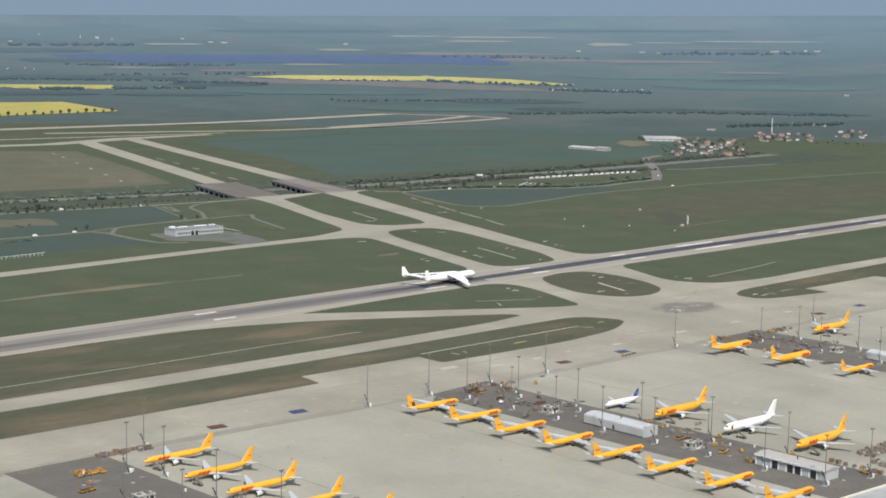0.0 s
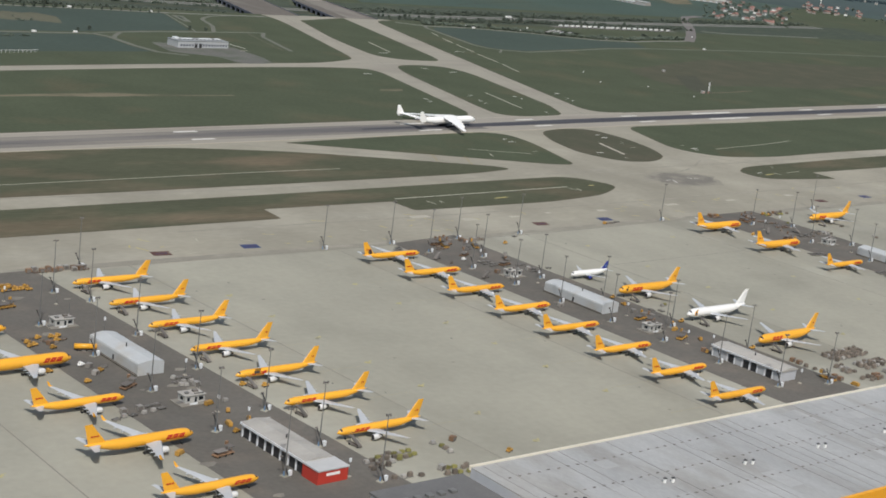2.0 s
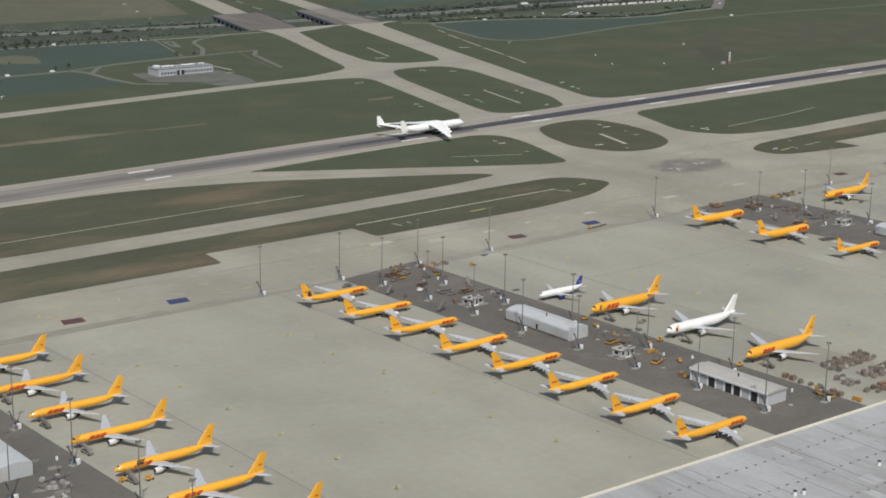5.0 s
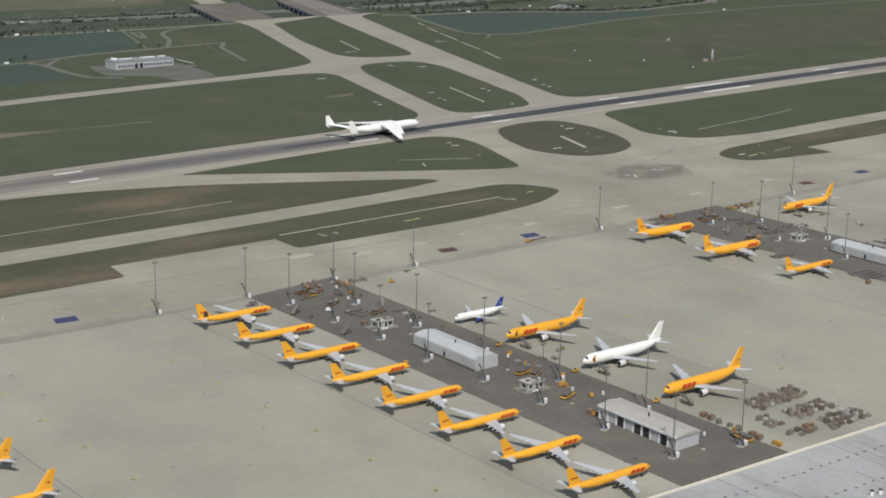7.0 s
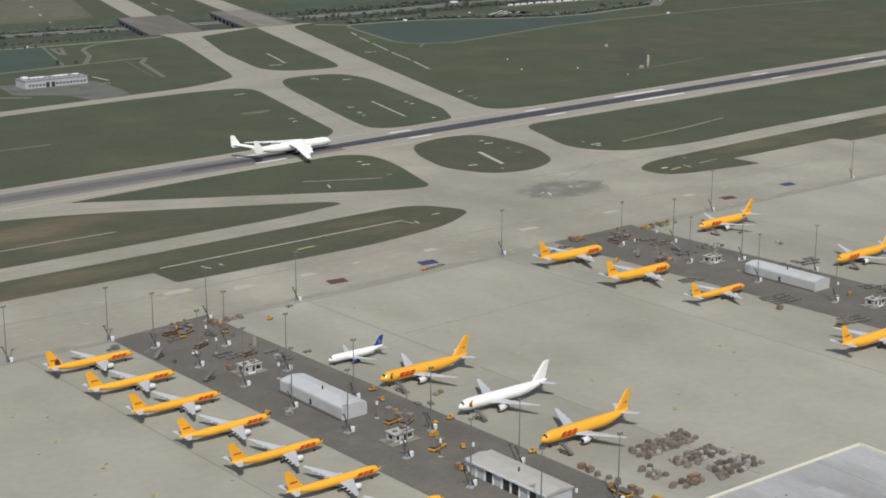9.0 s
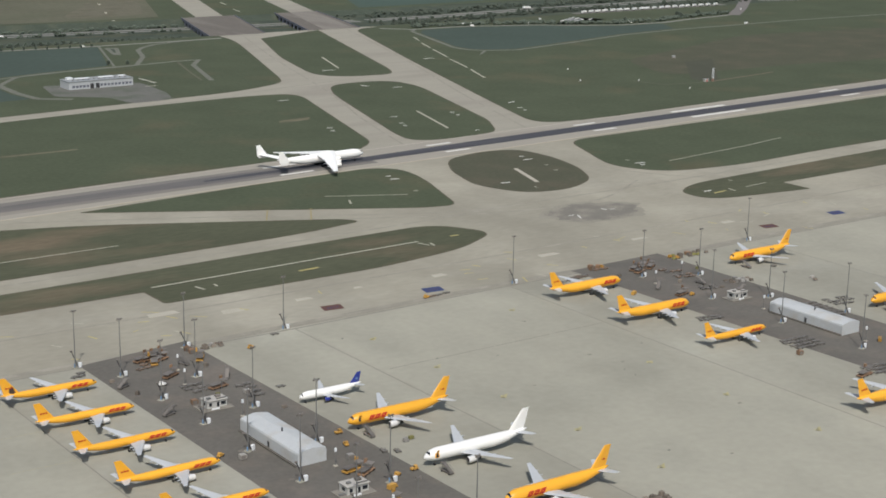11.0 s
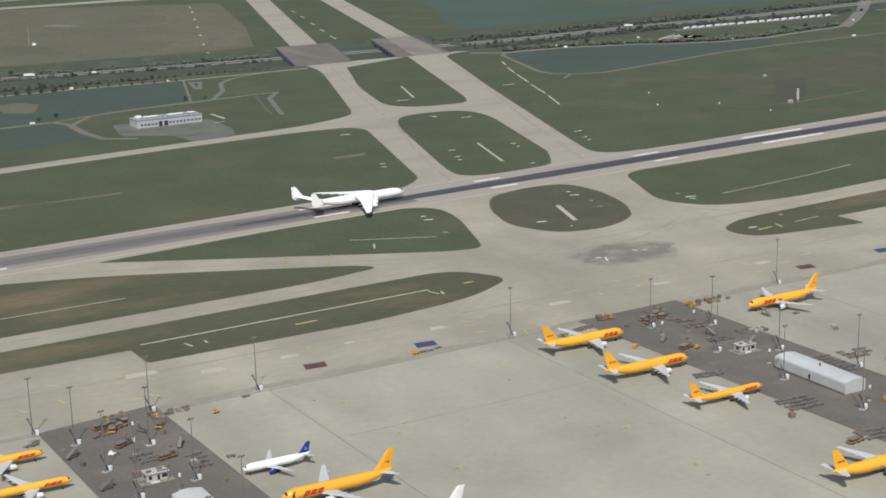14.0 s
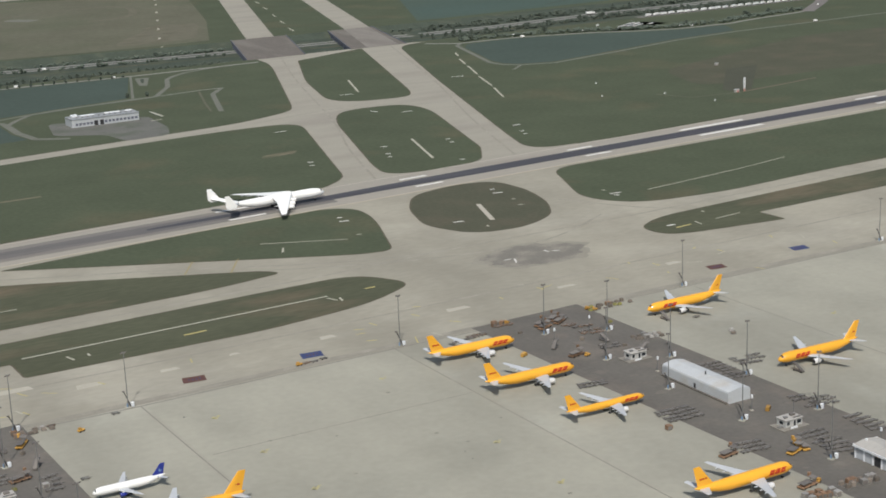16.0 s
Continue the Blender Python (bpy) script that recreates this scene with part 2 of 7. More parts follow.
BLUEGREYWALL = material("bridge_concrete", (0.11, 0.12, 0.15), 0.85, var=0.15, scale=0.2, fine=8)
EQUIP = material("apron_yellow", (0.42, 0.235, 0.05), 0.5, var=0.15, scale=0.8, island=0.3)
SOIL = material("bare_soil_edge", (0.105, 0.092, 0.068), 0.95, var=0.25, scale=0.2, fine=6, second=(0.16, 0.145, 0.11), patch=0.12, patch_scale=0.1, spec=0.1)
LANE = material("lane_concrete", (0.308, 0.299, 0.247), 0.85, var=0.08, scale=0.03, fine=9, second=(0.285, 0.278, 0.23), patch=0.1, patch_scale=0.02, spec=0.3, broad=0.10)
STAND_PAINT = material("faded_stand_paint", (0.38, 0.34, 0.17), 0.8, var=0.25, scale=0.6, fine=6, second=(0.32, 0.30, 0.23), patch=0.14, patch_scale=0.5)
EDGE = material("worn_tan_line", (0.36, 0.305, 0.225), 0.85, var=0.2, scale=0.1, fine=8)
HOLD_LINE = material("holding_line", (0.27, 0.22, 0.10), 0.8, var=0.2, scale=0.3)
BLUEPALE = material("pale_blue_paint", (0.16, 0.27, 0.42), 0.5, var=0.1)
CABIN = material("cabin_panel", (0.44, 0.44, 0.42), 0.6, var=0.08, scale=0.5)


# ---- helpers for meshes ----
def mesh_object(name, bm, mat, parent=None, label="", smooth=False):
    me = bpy.data.meshes.new(name)
    bmesh.ops.recalc_face_normals(bm, faces=bm.faces)
    bm.to_mesh(me)
    bm.free()
    me.materials.append(mat)
    if smooth:
        for p in me.polygons:
            p.use_smooth = True
    ob = new(name, me)
    if parent:
        ob.parent = parent
    if label:
        ob["label"] = label
    return ob


def part(name, bm, mat, parent, label="", smooth=False):
    return mesh_object(name, bm, mat, parent, label, smooth)


def box(bm, x0, x1, y0, y1, z0, z1, bevel=0.0):
    r = bmesh.ops.create_cube(bm, size=1.0)
    for v in r["verts"]:
        v.co = Vector(((x0 + x1) / 2 + v.co.x * (x1 - x0), (y0 + y1) / 2 + v.co.y * (y1 - y0), (z0 + z1) / 2 + v.co.z * (z1 - z0)))
    if bevel:
        es = list({e for v in r["verts"] for e in v.link_edges})
        bmesh.ops.bevel(bm, geom=es, offset=bevel, segments=1, affect="EDGES")
    return bm


def boxed(*a, **k):
    return box(bmesh.new(), *a, **k)


def tube(bm, p, q, r0, r1=None, n=8):
    """A round bar from p to q."""
    r1 = r0 if r1 is None else r1
    p, q = Vector(p), Vector(q)
    d = q - p
    m = Matrix.Translation((p + q) / 2) @ d.to_track_quat("Z", "Y").to_matrix().to_4x4()
    bmesh.ops.create_cone(bm, cap_ends=True, segments=n, radius1=max(r0, 1e-4), radius2=max(r1, 1e-4), depth=d.length, matrix=m)
    return bm


def loft(bm, rings, caps=True):
    """Skins rings of equal length."""
    vs = [[bm.verts.new(p) for p in ring] for ring in rings]
    n = len(rings[0])
    for a, b in zip(vs, vs[1:]):
        for i in range(n):
            bm.faces.new((a[i], a[(i + 1) % n], b[(i + 1) % n], b[i]))
    if caps:
        bm.faces.new(vs[0][::-1])
        bm.faces.new(vs[-1])
    return bm


def rounded(points, r, steps=6):
    """A polygon whose corners are rounded; r: one radius or one for each corner."""
    out, n = [], len(points)
    for i in range(n):
        p0, p1, p2 = Vector(points[i - 1]), Vector(points[i]), Vector(points[(i + 1) % n])
        rr = r[i] if isinstance(r, (list, tuple)) else r
        a, b = (p0 - p1), (p2 - p1)
        ra = min(rr, a.length * 0.45)
        rb = min(rr, b.length * 0.45)
        s, e = p1 + a.normalized() * ra, p1 + b.normalized() * rb
        for k in range(steps + 1):
            t = k / steps
            out.append(tuple(s * (1 - t) ** 2 + p1 * 2 * t * (1 - t) + e * t * t))
    return out


def flat(name, points, z, mat, label="", category="", kind="structure", thick=0.0, group=""):
    """A flat polygon on the ground."""
    bm = bmesh.new()
    f = bm.faces.new([bm.verts.new((x, y, z)) for x, y in points])
    if thick:
        r = bmesh.ops.extrude_face_region(bm, geom=[f])
        for v in r["geom"]:
            if isinstance(v, bmesh.types.BMVert):
                v.co.z -= thick
    bmesh.ops.triangulate(bm, faces=[g for g in bm.faces if len(g.verts) > 4])
    ob = mesh_object(name, bm, mat)
    for p in ob.data.polygons:
        if abs(p.normal.z) > 0.9 and p.normal.z < 0 and not thick:
            p.flip()
    return tagged(ob, label, category, group, kind)


def strip(x0, y0, x1, y1, w):
    d = Vector((x1 - x0, y1 - y0)).normalized()
    n = Vector((-d.y, d.x)) * w / 2
    return [(x0 - n.x, y0 - n.y), (x1 - n.x, y1 - n.y), (x1 + n.x, y1 + n.y), (x0 + n.x, y0 + n.y)]


# ---- ground: one sheet with the cutting of the motorway ----
HEIGHT0, EYE0 = 216.0, (-986.0, -877.0)
CUT = -6.0


def cut_y(x):
    return 788 + 0.005 * x, 955 + 0.005 * x + min(90.0, max(0.0, 150 - x) * 0.12)


def depth_at(x):
    """The cutting runs out east of the bridges."""
    return CUT * max(0.0, min(1.0, (640 - x) / 240))


def mway(x):
    """The middle of the motorway."""
    pts = ((-1500, 1035), (-700, 1000), (-141, 936), (-18, 921), (114, 909), (169, 904), (374, 892), (491, 870), (649, 860), (831, 864), (980, 883), (1150, 905), (1500, 950))
    for (xa, ya), (xb, yb) in zip(pts, pts[1:]):
        if x <= xb:
            return ya + (yb - ya) * (x - xa) / (xb - xa)
    return pts[-1][1]


bm = bmesh.new()
XS = [-4700, -3000, -2000, -1400, -1000, -700, -500, -350, -250, -150, -80, 0, 60, 120, 180, 240, 300, 360, 420, 500, 600, 700, 800, 900, 1000, 1150, 1300, 1600, 2000, 2600, 3300]
rows_ = []
for key in (-4700, -2500, -1200, -500, 0, 400, 700, "a", "b", "c", "d", 1050, 1300, 1700, 2200, 2800, 3300):
    r = []
    for x in XS:
        lo, hi = cut_y(x)
        depth = depth_at(x)
        y, z = {"a": (lo, 0.0), "b": (lo + 16, depth), "c": (hi - 14, depth), "d": (hi, 0.0)}.get(key, (key, 0.0))
        r.append(bm.verts.new((x, y, z)))
    rows_.append(r)
for ra, rb in zip(rows_, rows_[1:]):
    for i in range(len(XS) - 1):
        f = bm.faces.new((ra[i], ra[i + 1], rb[i + 1], rb[i]))
        if 7 <= rows_.index(ra) < 10 and abs(XS[i]) < 1400:
            f.material_index = 1
ground = tagged(mesh_object("ground", bm, GRASS), "flat green airfield grassland with a scrubby motorway cutting", "ground", kind="structure")
ground.data.materials.append(SCRUB)


def ridge(az, t):
    """The far land stands a little higher to the east than to the north."""
    d = (math.degrees(az) - 44 + 180) % 360 - 180
    return -1.7 * max(-24.0, min(24.0, d)) * (0.06 - t) / 0.07


def far_point(az, t, lift=0.0):
    """A point of the far land that rises to the horizon: its bearing, and how steeply it lies under the first eye."""
    r = 3600 + 1300 * (0.06 - t) / 0.07
    return Vector((EYE0[0] + math.cos(az) * r, EYE0[1] + math.sin(az) * r, HEIGHT0 - r * t + ridge(az, t) + lift))


def lay(x, y, lift=0.0):
    """A point of the flat plan, on the far land where it is farther than that begins."""
    dx, dy = x - EYE0[0], y - EYE0[1]
    d = math.hypot(dx, dy)
    if d <= 3600:
        return Vector((x, y, lift))
    return far_point(math.atan2(dy, dx), HEIGHT0 / d, lift)


def far_haze_material(name, colour, haze_glow=(0.140, 0.228, 0.345), second=None):
    """Distance: a plain backdrop with haze painted on as emission, stronger towards the horizon."""
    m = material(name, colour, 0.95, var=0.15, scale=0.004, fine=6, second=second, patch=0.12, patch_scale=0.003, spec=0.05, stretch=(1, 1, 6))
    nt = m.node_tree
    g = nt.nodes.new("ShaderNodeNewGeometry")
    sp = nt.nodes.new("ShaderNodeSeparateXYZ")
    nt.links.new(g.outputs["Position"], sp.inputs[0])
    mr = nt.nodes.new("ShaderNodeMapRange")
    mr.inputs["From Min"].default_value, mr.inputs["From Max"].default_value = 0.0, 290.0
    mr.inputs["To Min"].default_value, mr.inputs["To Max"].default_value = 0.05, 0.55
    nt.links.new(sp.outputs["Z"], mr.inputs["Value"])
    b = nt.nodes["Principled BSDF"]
    b.inputs["Emission Color"].default_value = (*haze_glow, 1)
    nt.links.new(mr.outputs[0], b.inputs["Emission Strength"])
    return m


# haze put into the emission; base colours kept muted blue-green for it too
FARLAND = far_haze_material("far_land", (0.062, 0.080, 0.070), second=(0.085, 0.092, 0.080))


def field_pattern(mat, colours):
    """Patchwork of far fields: long plots across the line of sight, each with a crop of its own."""
    nt = mat.node_tree
    geo = nt.nodes.new("ShaderNodeNewGeometry")
    rot = nt.nodes.new("ShaderNodeVectorRotate")
    rot.rotation_type = "Z_AXIS"
    rot.inputs["Angle"].default_value = radians(-50)
    nt.links.new(geo.outputs["Position"], rot.inputs["Vector"])
    sc = nt.nodes.new("ShaderNodeVectorMath")
    sc.operation = "MULTIPLY"
    sc.inputs[1].default_value = (1 / 75, 1 / 420, 0)
    nt.links.new(rot.outputs[0], sc.inputs[0])
    ns = nt.nodes.new("ShaderNodeTexNoise")
    ns.inputs["Scale"].default_value = 1.3
    nt.links.new(sc.outputs[0], ns.inputs["Vector"])
    mv = nt.nodes.new("ShaderNodeVectorMath")
    mv.operation = "MULTIPLY_ADD"
    mv.inputs[1].default_value = (0.7, 0.7, 0)
    nt.links.new(ns.outputs["Color"], mv.inputs[0])
    nt.links.new(sc.outputs[0], mv.inputs[2])
    vo = nt.nodes.new("ShaderNodeTexVoronoi")
    vo.voronoi_dimensions = "2D"
    vo.inputs["Scale"].default_value = 1.0
    nt.links.new(mv.outputs[0], vo.inputs["Vector"])
    sep = nt.nodes.new("ShaderNodeSeparateColor")
    nt.links.new(vo.outputs["Color"], sep.inputs[0])
    ramp = nt.nodes.new("ShaderNodeValToRGB")
    ramp.color_ramp.interpolation = "CONSTANT"
    for k, (pos, col) in enumerate(colours):
        e = ramp.color_ramp.elements[k] if k < 2 else ramp.color_ramp.elements.new(pos)
        e.position, e.color = pos, (*col, 1)
    nt.links.new(sep.outputs[0], ramp.inputs[0])
    mix = nt.nodes.new("ShaderNodeMix")
    mix.data_type = "RGBA"
    mix.inputs["Factor"].default_value = 0.5
    b = nt.nodes["Principled BSDF"]
    nt.links.new(b.inputs["Base Color"].links[0].from_socket, mix.inputs["A"])
    nt.links.new(ramp.outputs[0], mix.inputs["B"])
    nt.links.new(mix.outputs["Result"], b.inputs["Base Color"])


# crop tones stay blue-green, with distance haze in the colour
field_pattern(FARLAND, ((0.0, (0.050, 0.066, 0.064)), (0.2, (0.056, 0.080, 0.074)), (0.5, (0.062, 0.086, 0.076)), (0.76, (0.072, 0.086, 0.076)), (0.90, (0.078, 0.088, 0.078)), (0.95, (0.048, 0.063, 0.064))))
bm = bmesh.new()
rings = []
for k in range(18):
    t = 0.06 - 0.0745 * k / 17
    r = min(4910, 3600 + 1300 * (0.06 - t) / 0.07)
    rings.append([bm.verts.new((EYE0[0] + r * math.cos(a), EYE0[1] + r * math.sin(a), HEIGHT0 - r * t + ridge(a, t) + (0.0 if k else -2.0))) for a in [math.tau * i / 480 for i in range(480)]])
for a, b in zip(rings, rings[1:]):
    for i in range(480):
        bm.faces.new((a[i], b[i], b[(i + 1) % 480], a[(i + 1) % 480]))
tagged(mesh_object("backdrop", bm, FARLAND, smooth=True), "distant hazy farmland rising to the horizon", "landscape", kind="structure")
SKYHAZE = bpy.data.materials.new("hazy_sky")
SKYHAZE.use_nodes = True
_b = SKYHAZE.node_tree.nodes["Principled BSDF"]
_b.inputs["Base Color"].default_value = (0, 0, 0, 1)
_b.inputs["Specular IOR Level"].default_value = 0.0
_b.inputs["Emission Color"].default_value = (0.195, 0.268, 0.35, 1)
_b.inputs["Emission Strength"].default_value = 1.0
bm = bmesh.new()
rings = [[bm.verts.new((EYE0[0] + 4930 * math.cos(a), EYE0[1] + 4930 * math.sin(a), z)) for a in [math.tau * i / 120 for i in range(120)]] for z in (150, 420, 700)]
for a, b in zip(rings, rings[1:]):
    for i in range(120):
        bm.faces.new((a[i], a[(i + 1) % 120], b[(i + 1) % 120], b[i]))
tagged(mesh_object("backdrop_sky", bm, SKYHAZE, smooth=True), "pale blue hazy sky low over the horizon", "sky", kind="structure")

# ---- pavement ----
rc = lambda x: 124 + 0.09 * x   # the middle of the runway
rw_n = lambda x: rc(x) + 27.5
rw_s = lambda x: rc(x) - 27.5
flat("pavement", [(-1500, -640), (1600, -640), (1600, rw_s(1600) + 5), (500, rw_s(500) + 5), (-1500, rw_s(-1500) + 5)], 0.04, CONCRETE_WARM, "pale concrete taxiways", "pavement")
flat("apron", [(-1500, -640), (1600, -640), (1600, -152), (600, -170), (10, -187), (-158, -191), (-440, -200), (-1500, -226)], 0.05, CONCRETE, "pale grey concrete apron with parking stands", "pavement")
flat("pavement", [(-1500, 130), (-60, 130), (160, 130), (200, 300), (360, 780), (340, 788), (100, 788), (60, 520), (-150, 430), (-1500, 430)], 0.05, CONCRETE_OLD, "worn concrete taxiways leading to the bridges", "pavement")
flat("runway", [(-1500, rw_s(-1500)), (500, rw_s(500)), (1600, rw_s(1600)), (1600, rw_n(1600)), (500, rw_n(500)), (-1500, rw_n(-1500))], 0.08, RUNWAY, "long concrete runway with pale shoulders", "runway")
flat("runway_surface", [(-1500, rc(-1500) - 17), (-60, rc(-60) - 16), (-60, rc(-60) + 14), (-1500, rc(-1500) + 15)], 0.105, RUBBER_LIGHT, "faded tyre marks along the runway", "runway")
flat("runway_surface", [(-700, rc(-700) - 4), (-250, rc(-250) - 9), (-60, rc(-60) - 10), (-60, rc(-60) + 8), (-250, rc(-250) + 7), (-700, rc(-700) - 1)], 0.12, RUBBER_MID, "grey tyre marks along the runway", "runway")
flat("runway_surface", [(-190, rc(-190) - 3), (-60, rc(-60) - 8), (60, rc(60) - 9), (620, rc(620) - 9), (900, rc(900) - 2), (900, rc(900) + 2), (620, rc(620) + 8), (60, rc(60) + 8), (-60, rc(-60) + 5), (-190, rc(-190) + 1)], 0.13, RUBBER, "dark tyre rubber along the runway", "runway")

# grass islands between the taxiways
ISLANDS = [
    ("oval", rounded([(-31, 56), (-12, 88), (24, 99), (53, 94), (58, 58), (50, 18), (34, -13), (4, -29), (-28, -24), (-43, 10)], 14), GRASS_OLIVE),
    ("oval", rounded([(60, 374), (80, 414), (108, 422), (145, 416), (151, 378), (104, 203), (80, 158), (28, 151), (3, 160), (8, 190)], [30, 20, 20, 22, 30, 10, 14, 24, 16, 20]), GRASS),
    ("verge", rounded([(-1500, 216), (-396, 346), (-250, 370), (-120, 388), (-20, 397), (34, 392), (-26, 168), (-50, rw_n(-50) + 1), (-276, rw_n(-276) + 1), (-1500, rw_n(-1500) + 1)], [1, 30, 30, 40, 30, 30, 14, 6, 1, 1]), GRASS),
    ("wedge", rounded([(-290, 63), (-193, 77), (-84, 91), (-59, 80), (-60, 48), (-85, -30), (-106, -26)], [1, 20, 14, 16, 30, 10, 10]), GRASS),
    ("wedge", rounded([(-1500, rw_s(-1500) - 1), (-470, rw_s(-470) - 1), (-384, 54), (-300, 33), (-166, -26), (-157, -36), (-200, -45), (-330, -52), (-500, -59), (-1500, -86)], [1, 30, 30, 30, 8, 6, 20, 30, 30, 1]), GRASS_DRY),
]
ISLANDS += [
    ("verge", rounded([(-1500, -118), (-570, -88), (-348, -77), (-205, -68), (-125, -64), (-106, -96), (-140, -117), (-200, -128), (-322, -131), (-323, -108), (-422, -111), (-424, -133), (-600, -140), (-1500, -170)], [1, 30, 30, 20, 18, 12, 20, 20, 2, 2, 2, 2, 20, 1]), GRASS_DRY),
    ("verge", rounded([(106, rw_s(106) - 4), (300, rw_s(300) - 7), (1600, rw_s(1600) - 8), (1600, 60), (370, -9), (251, -16), (160, -26), (96, -20), (74, 14), (92, 62)], [20, 20, 1, 1, 30, 30, 20, 24, 24, 24]), GRASS),
    ("verge", rounded([(60, -72), (84, -57), (220, -44), (350, -33), (1600, 40), (1600, -22), (262, -90), (260, -76), (140, -83), (142, -106), (76, -99), (62, -92)], [10, 20, 20, 20, 1, 1, 2, 2, 3, 2, 12, 8]), GRASS_DRY),
]
ISLANDS += [
    ("verge", rounded([(128, rw_n(128) + 6), (150, 246), (236, 525), (316, 770), (360, 782), (1600, 780), (1600, rw_n(1600) + 1), (500, rw_n(500) + 1), (205, rw_n(205) - 1)], [30, 30, 30, 30, 2, 1, 1, 20, 14]), GRASS),
    ("median", rounded([(180, 742), (274, 782), (182, 476), (168, 450), (118, 456), (100, 482), (128, 598)], [4, 4, 30, 14, 20, 24, 30]), GRASS),
    ("verge", rounded([(-1500, 250), (-390, 370), (-240, 393), (-100, 412), (-10, 423), (50, 450), (62, 478), (146, 738), (148, 787), (-1500, 781)], [1, 30, 30, 40, 30, 20, 10, 60, 2, 1]), GRASS),
]
for nm, pts, mt in ISLANDS:
    n_ = len(pts)
    bm = bmesh.new()
    for i in range(n_):
        a_, b_ = Vector(pts[i - 1]), Vector(pts[i])
        if (b_ - a_).length > 0.05:
            bm.faces.new([bm.verts.new((x, y, 0.095 + 0.005 * (i % 3))) for x, y in strip(*a_, *b_, 1.5)])
    tagged(mesh_object("soil_edge", bm, SOIL), "thin bare soil edge round the grass", "soil", "grass islands", "structure")
    flat("grass_" + nm, pts, 0.115 if mt is GRASS_DRY else 0.12, mt, "mown green grass between concrete taxiways" if mt is not GRASS_DRY else "dry patchy grass between concrete taxiways", "grass", group="grass islands")
# dark asphalt strips under the service rows
for pts in ([(-390, -196), (-338, -188), (-322, -478), (-377, -478)], [(-660, -200), (-607, -198), (-592, -478), (-650, -478)], [(-118, -184), (-55, -180), (-40, -480), (-96, -480)]):
    flat("apron_strip", pts, 0.10, ASPHALT, "dark asphalt service strip across the apron", "pavement", group="service strips")
for pts in ([(-556, -204), (-431, -201), (-419, -478), (-545, -478)], [(-286, -198), (-163, -191), (-150, -478), (-276, -478)], [(14, -187), (140, -182), (150, -480), (24, -480)]):
    flat("apron_lane", pts, 0.058, LANE, "slightly paler concrete lane between the stands", "pavement", group="apron lanes")


# ---- aircraft ----
NOSE = ((0.0, 0.03, -0.22), (0.006, 0.2, -0.2), (0.018, 0.4, -0.15), (0.035, 0.6, -0.1), (0.06, 0.8, -0.04), (0.09, 0.93, -0.01), (0.125, 1.0, 0), (0.3, 1, 0), (0.5, 1, 0), (0.66, 1.0, 0.0), (0.75, 0.89, 0.1), (0.84, 0.66, 0.3), (0.92, 0.4, 0.52), (0.97, 0.22, 0.66), (1.0, 0.06, 0.74))


class Hull:
    """The outline of a fuselage: length, radius, height of its axis, tall: height over width."""

    def __init__(self, length, radius, axis, tall=1.0):
        self.length, self.radius, self.axis, self.tall = length, radius, axis, tall

    def at(self, s, a, out=0.0):
        """The skin at the share s of the length and the angle a from the top, towards +y."""
        for p, q in zip(NOSE, NOSE[1:]):
            if s <= q[0]:
                k = (s - p[0]) / (q[0] - p[0])
                r, c = p[1] + (q[1] - p[1]) * k, p[2] + (q[2] - p[2]) * k
                break
        r = r * self.radius + out
        return (-s * self.length, r * math.sin(a), self.axis + c * self.radius + r * self.tall * math.cos(a))


def patch(bm, hull, s0, s1, a0, a1, slant=0.0, out=0.03, n=4):
    """A piece of skin between two shares of the length and two angles."""
    g = [[bm.verts.new(hull.at(s0 + (s1 - s0) * i / n + slant * j / n, a0 + (a1 - a0) * j / n, out)) for j in range(n + 1)] for i in range(n + 1)]
    for i in range(n):
        for j in range(n):
            bm.faces.new((g[i][j], g[i + 1][j], g[i + 1][j + 1], g[i][j + 1]))
    return bm


def foil(x, y, z, chord, thick, upright=False):
    """A wing section, its leading edge at x."""
    prof = ((0, 0), (0.06, 0.5), (0.3, 0.75), (0.65, 0.42), (1, 0.02), (0.65, -0.28), (0.3, -0.4), (0.06, -0.35))
    if upright:
        return [(x - u * chord, y + v * thick * chord, z) for u, v in prof]
    return [(x - u * chord, y, z + v * thick * chord) for u, v in prof]


def spindle(x, y, r, inner, outer, n=10):
    """Two wheels on one axle across y, turned in one piece."""
    prof = [(-outer, r), (-inner, r), (-inner, r * 0.2), (inner, r * 0.2), (inner, r), (outer, r)]
    return loft(bmesh.new(), [[(x + q * math.cos(a), y + dy, r + q * math.sin(a)) for a in [math.tau * i / n for i in range(n)]] for dy, q in prof])


def wheel(bm, x, y, r, w):
    tube(bm, (x, y - w / 2, r), (x, y + w / 2, r), r, r, 12)


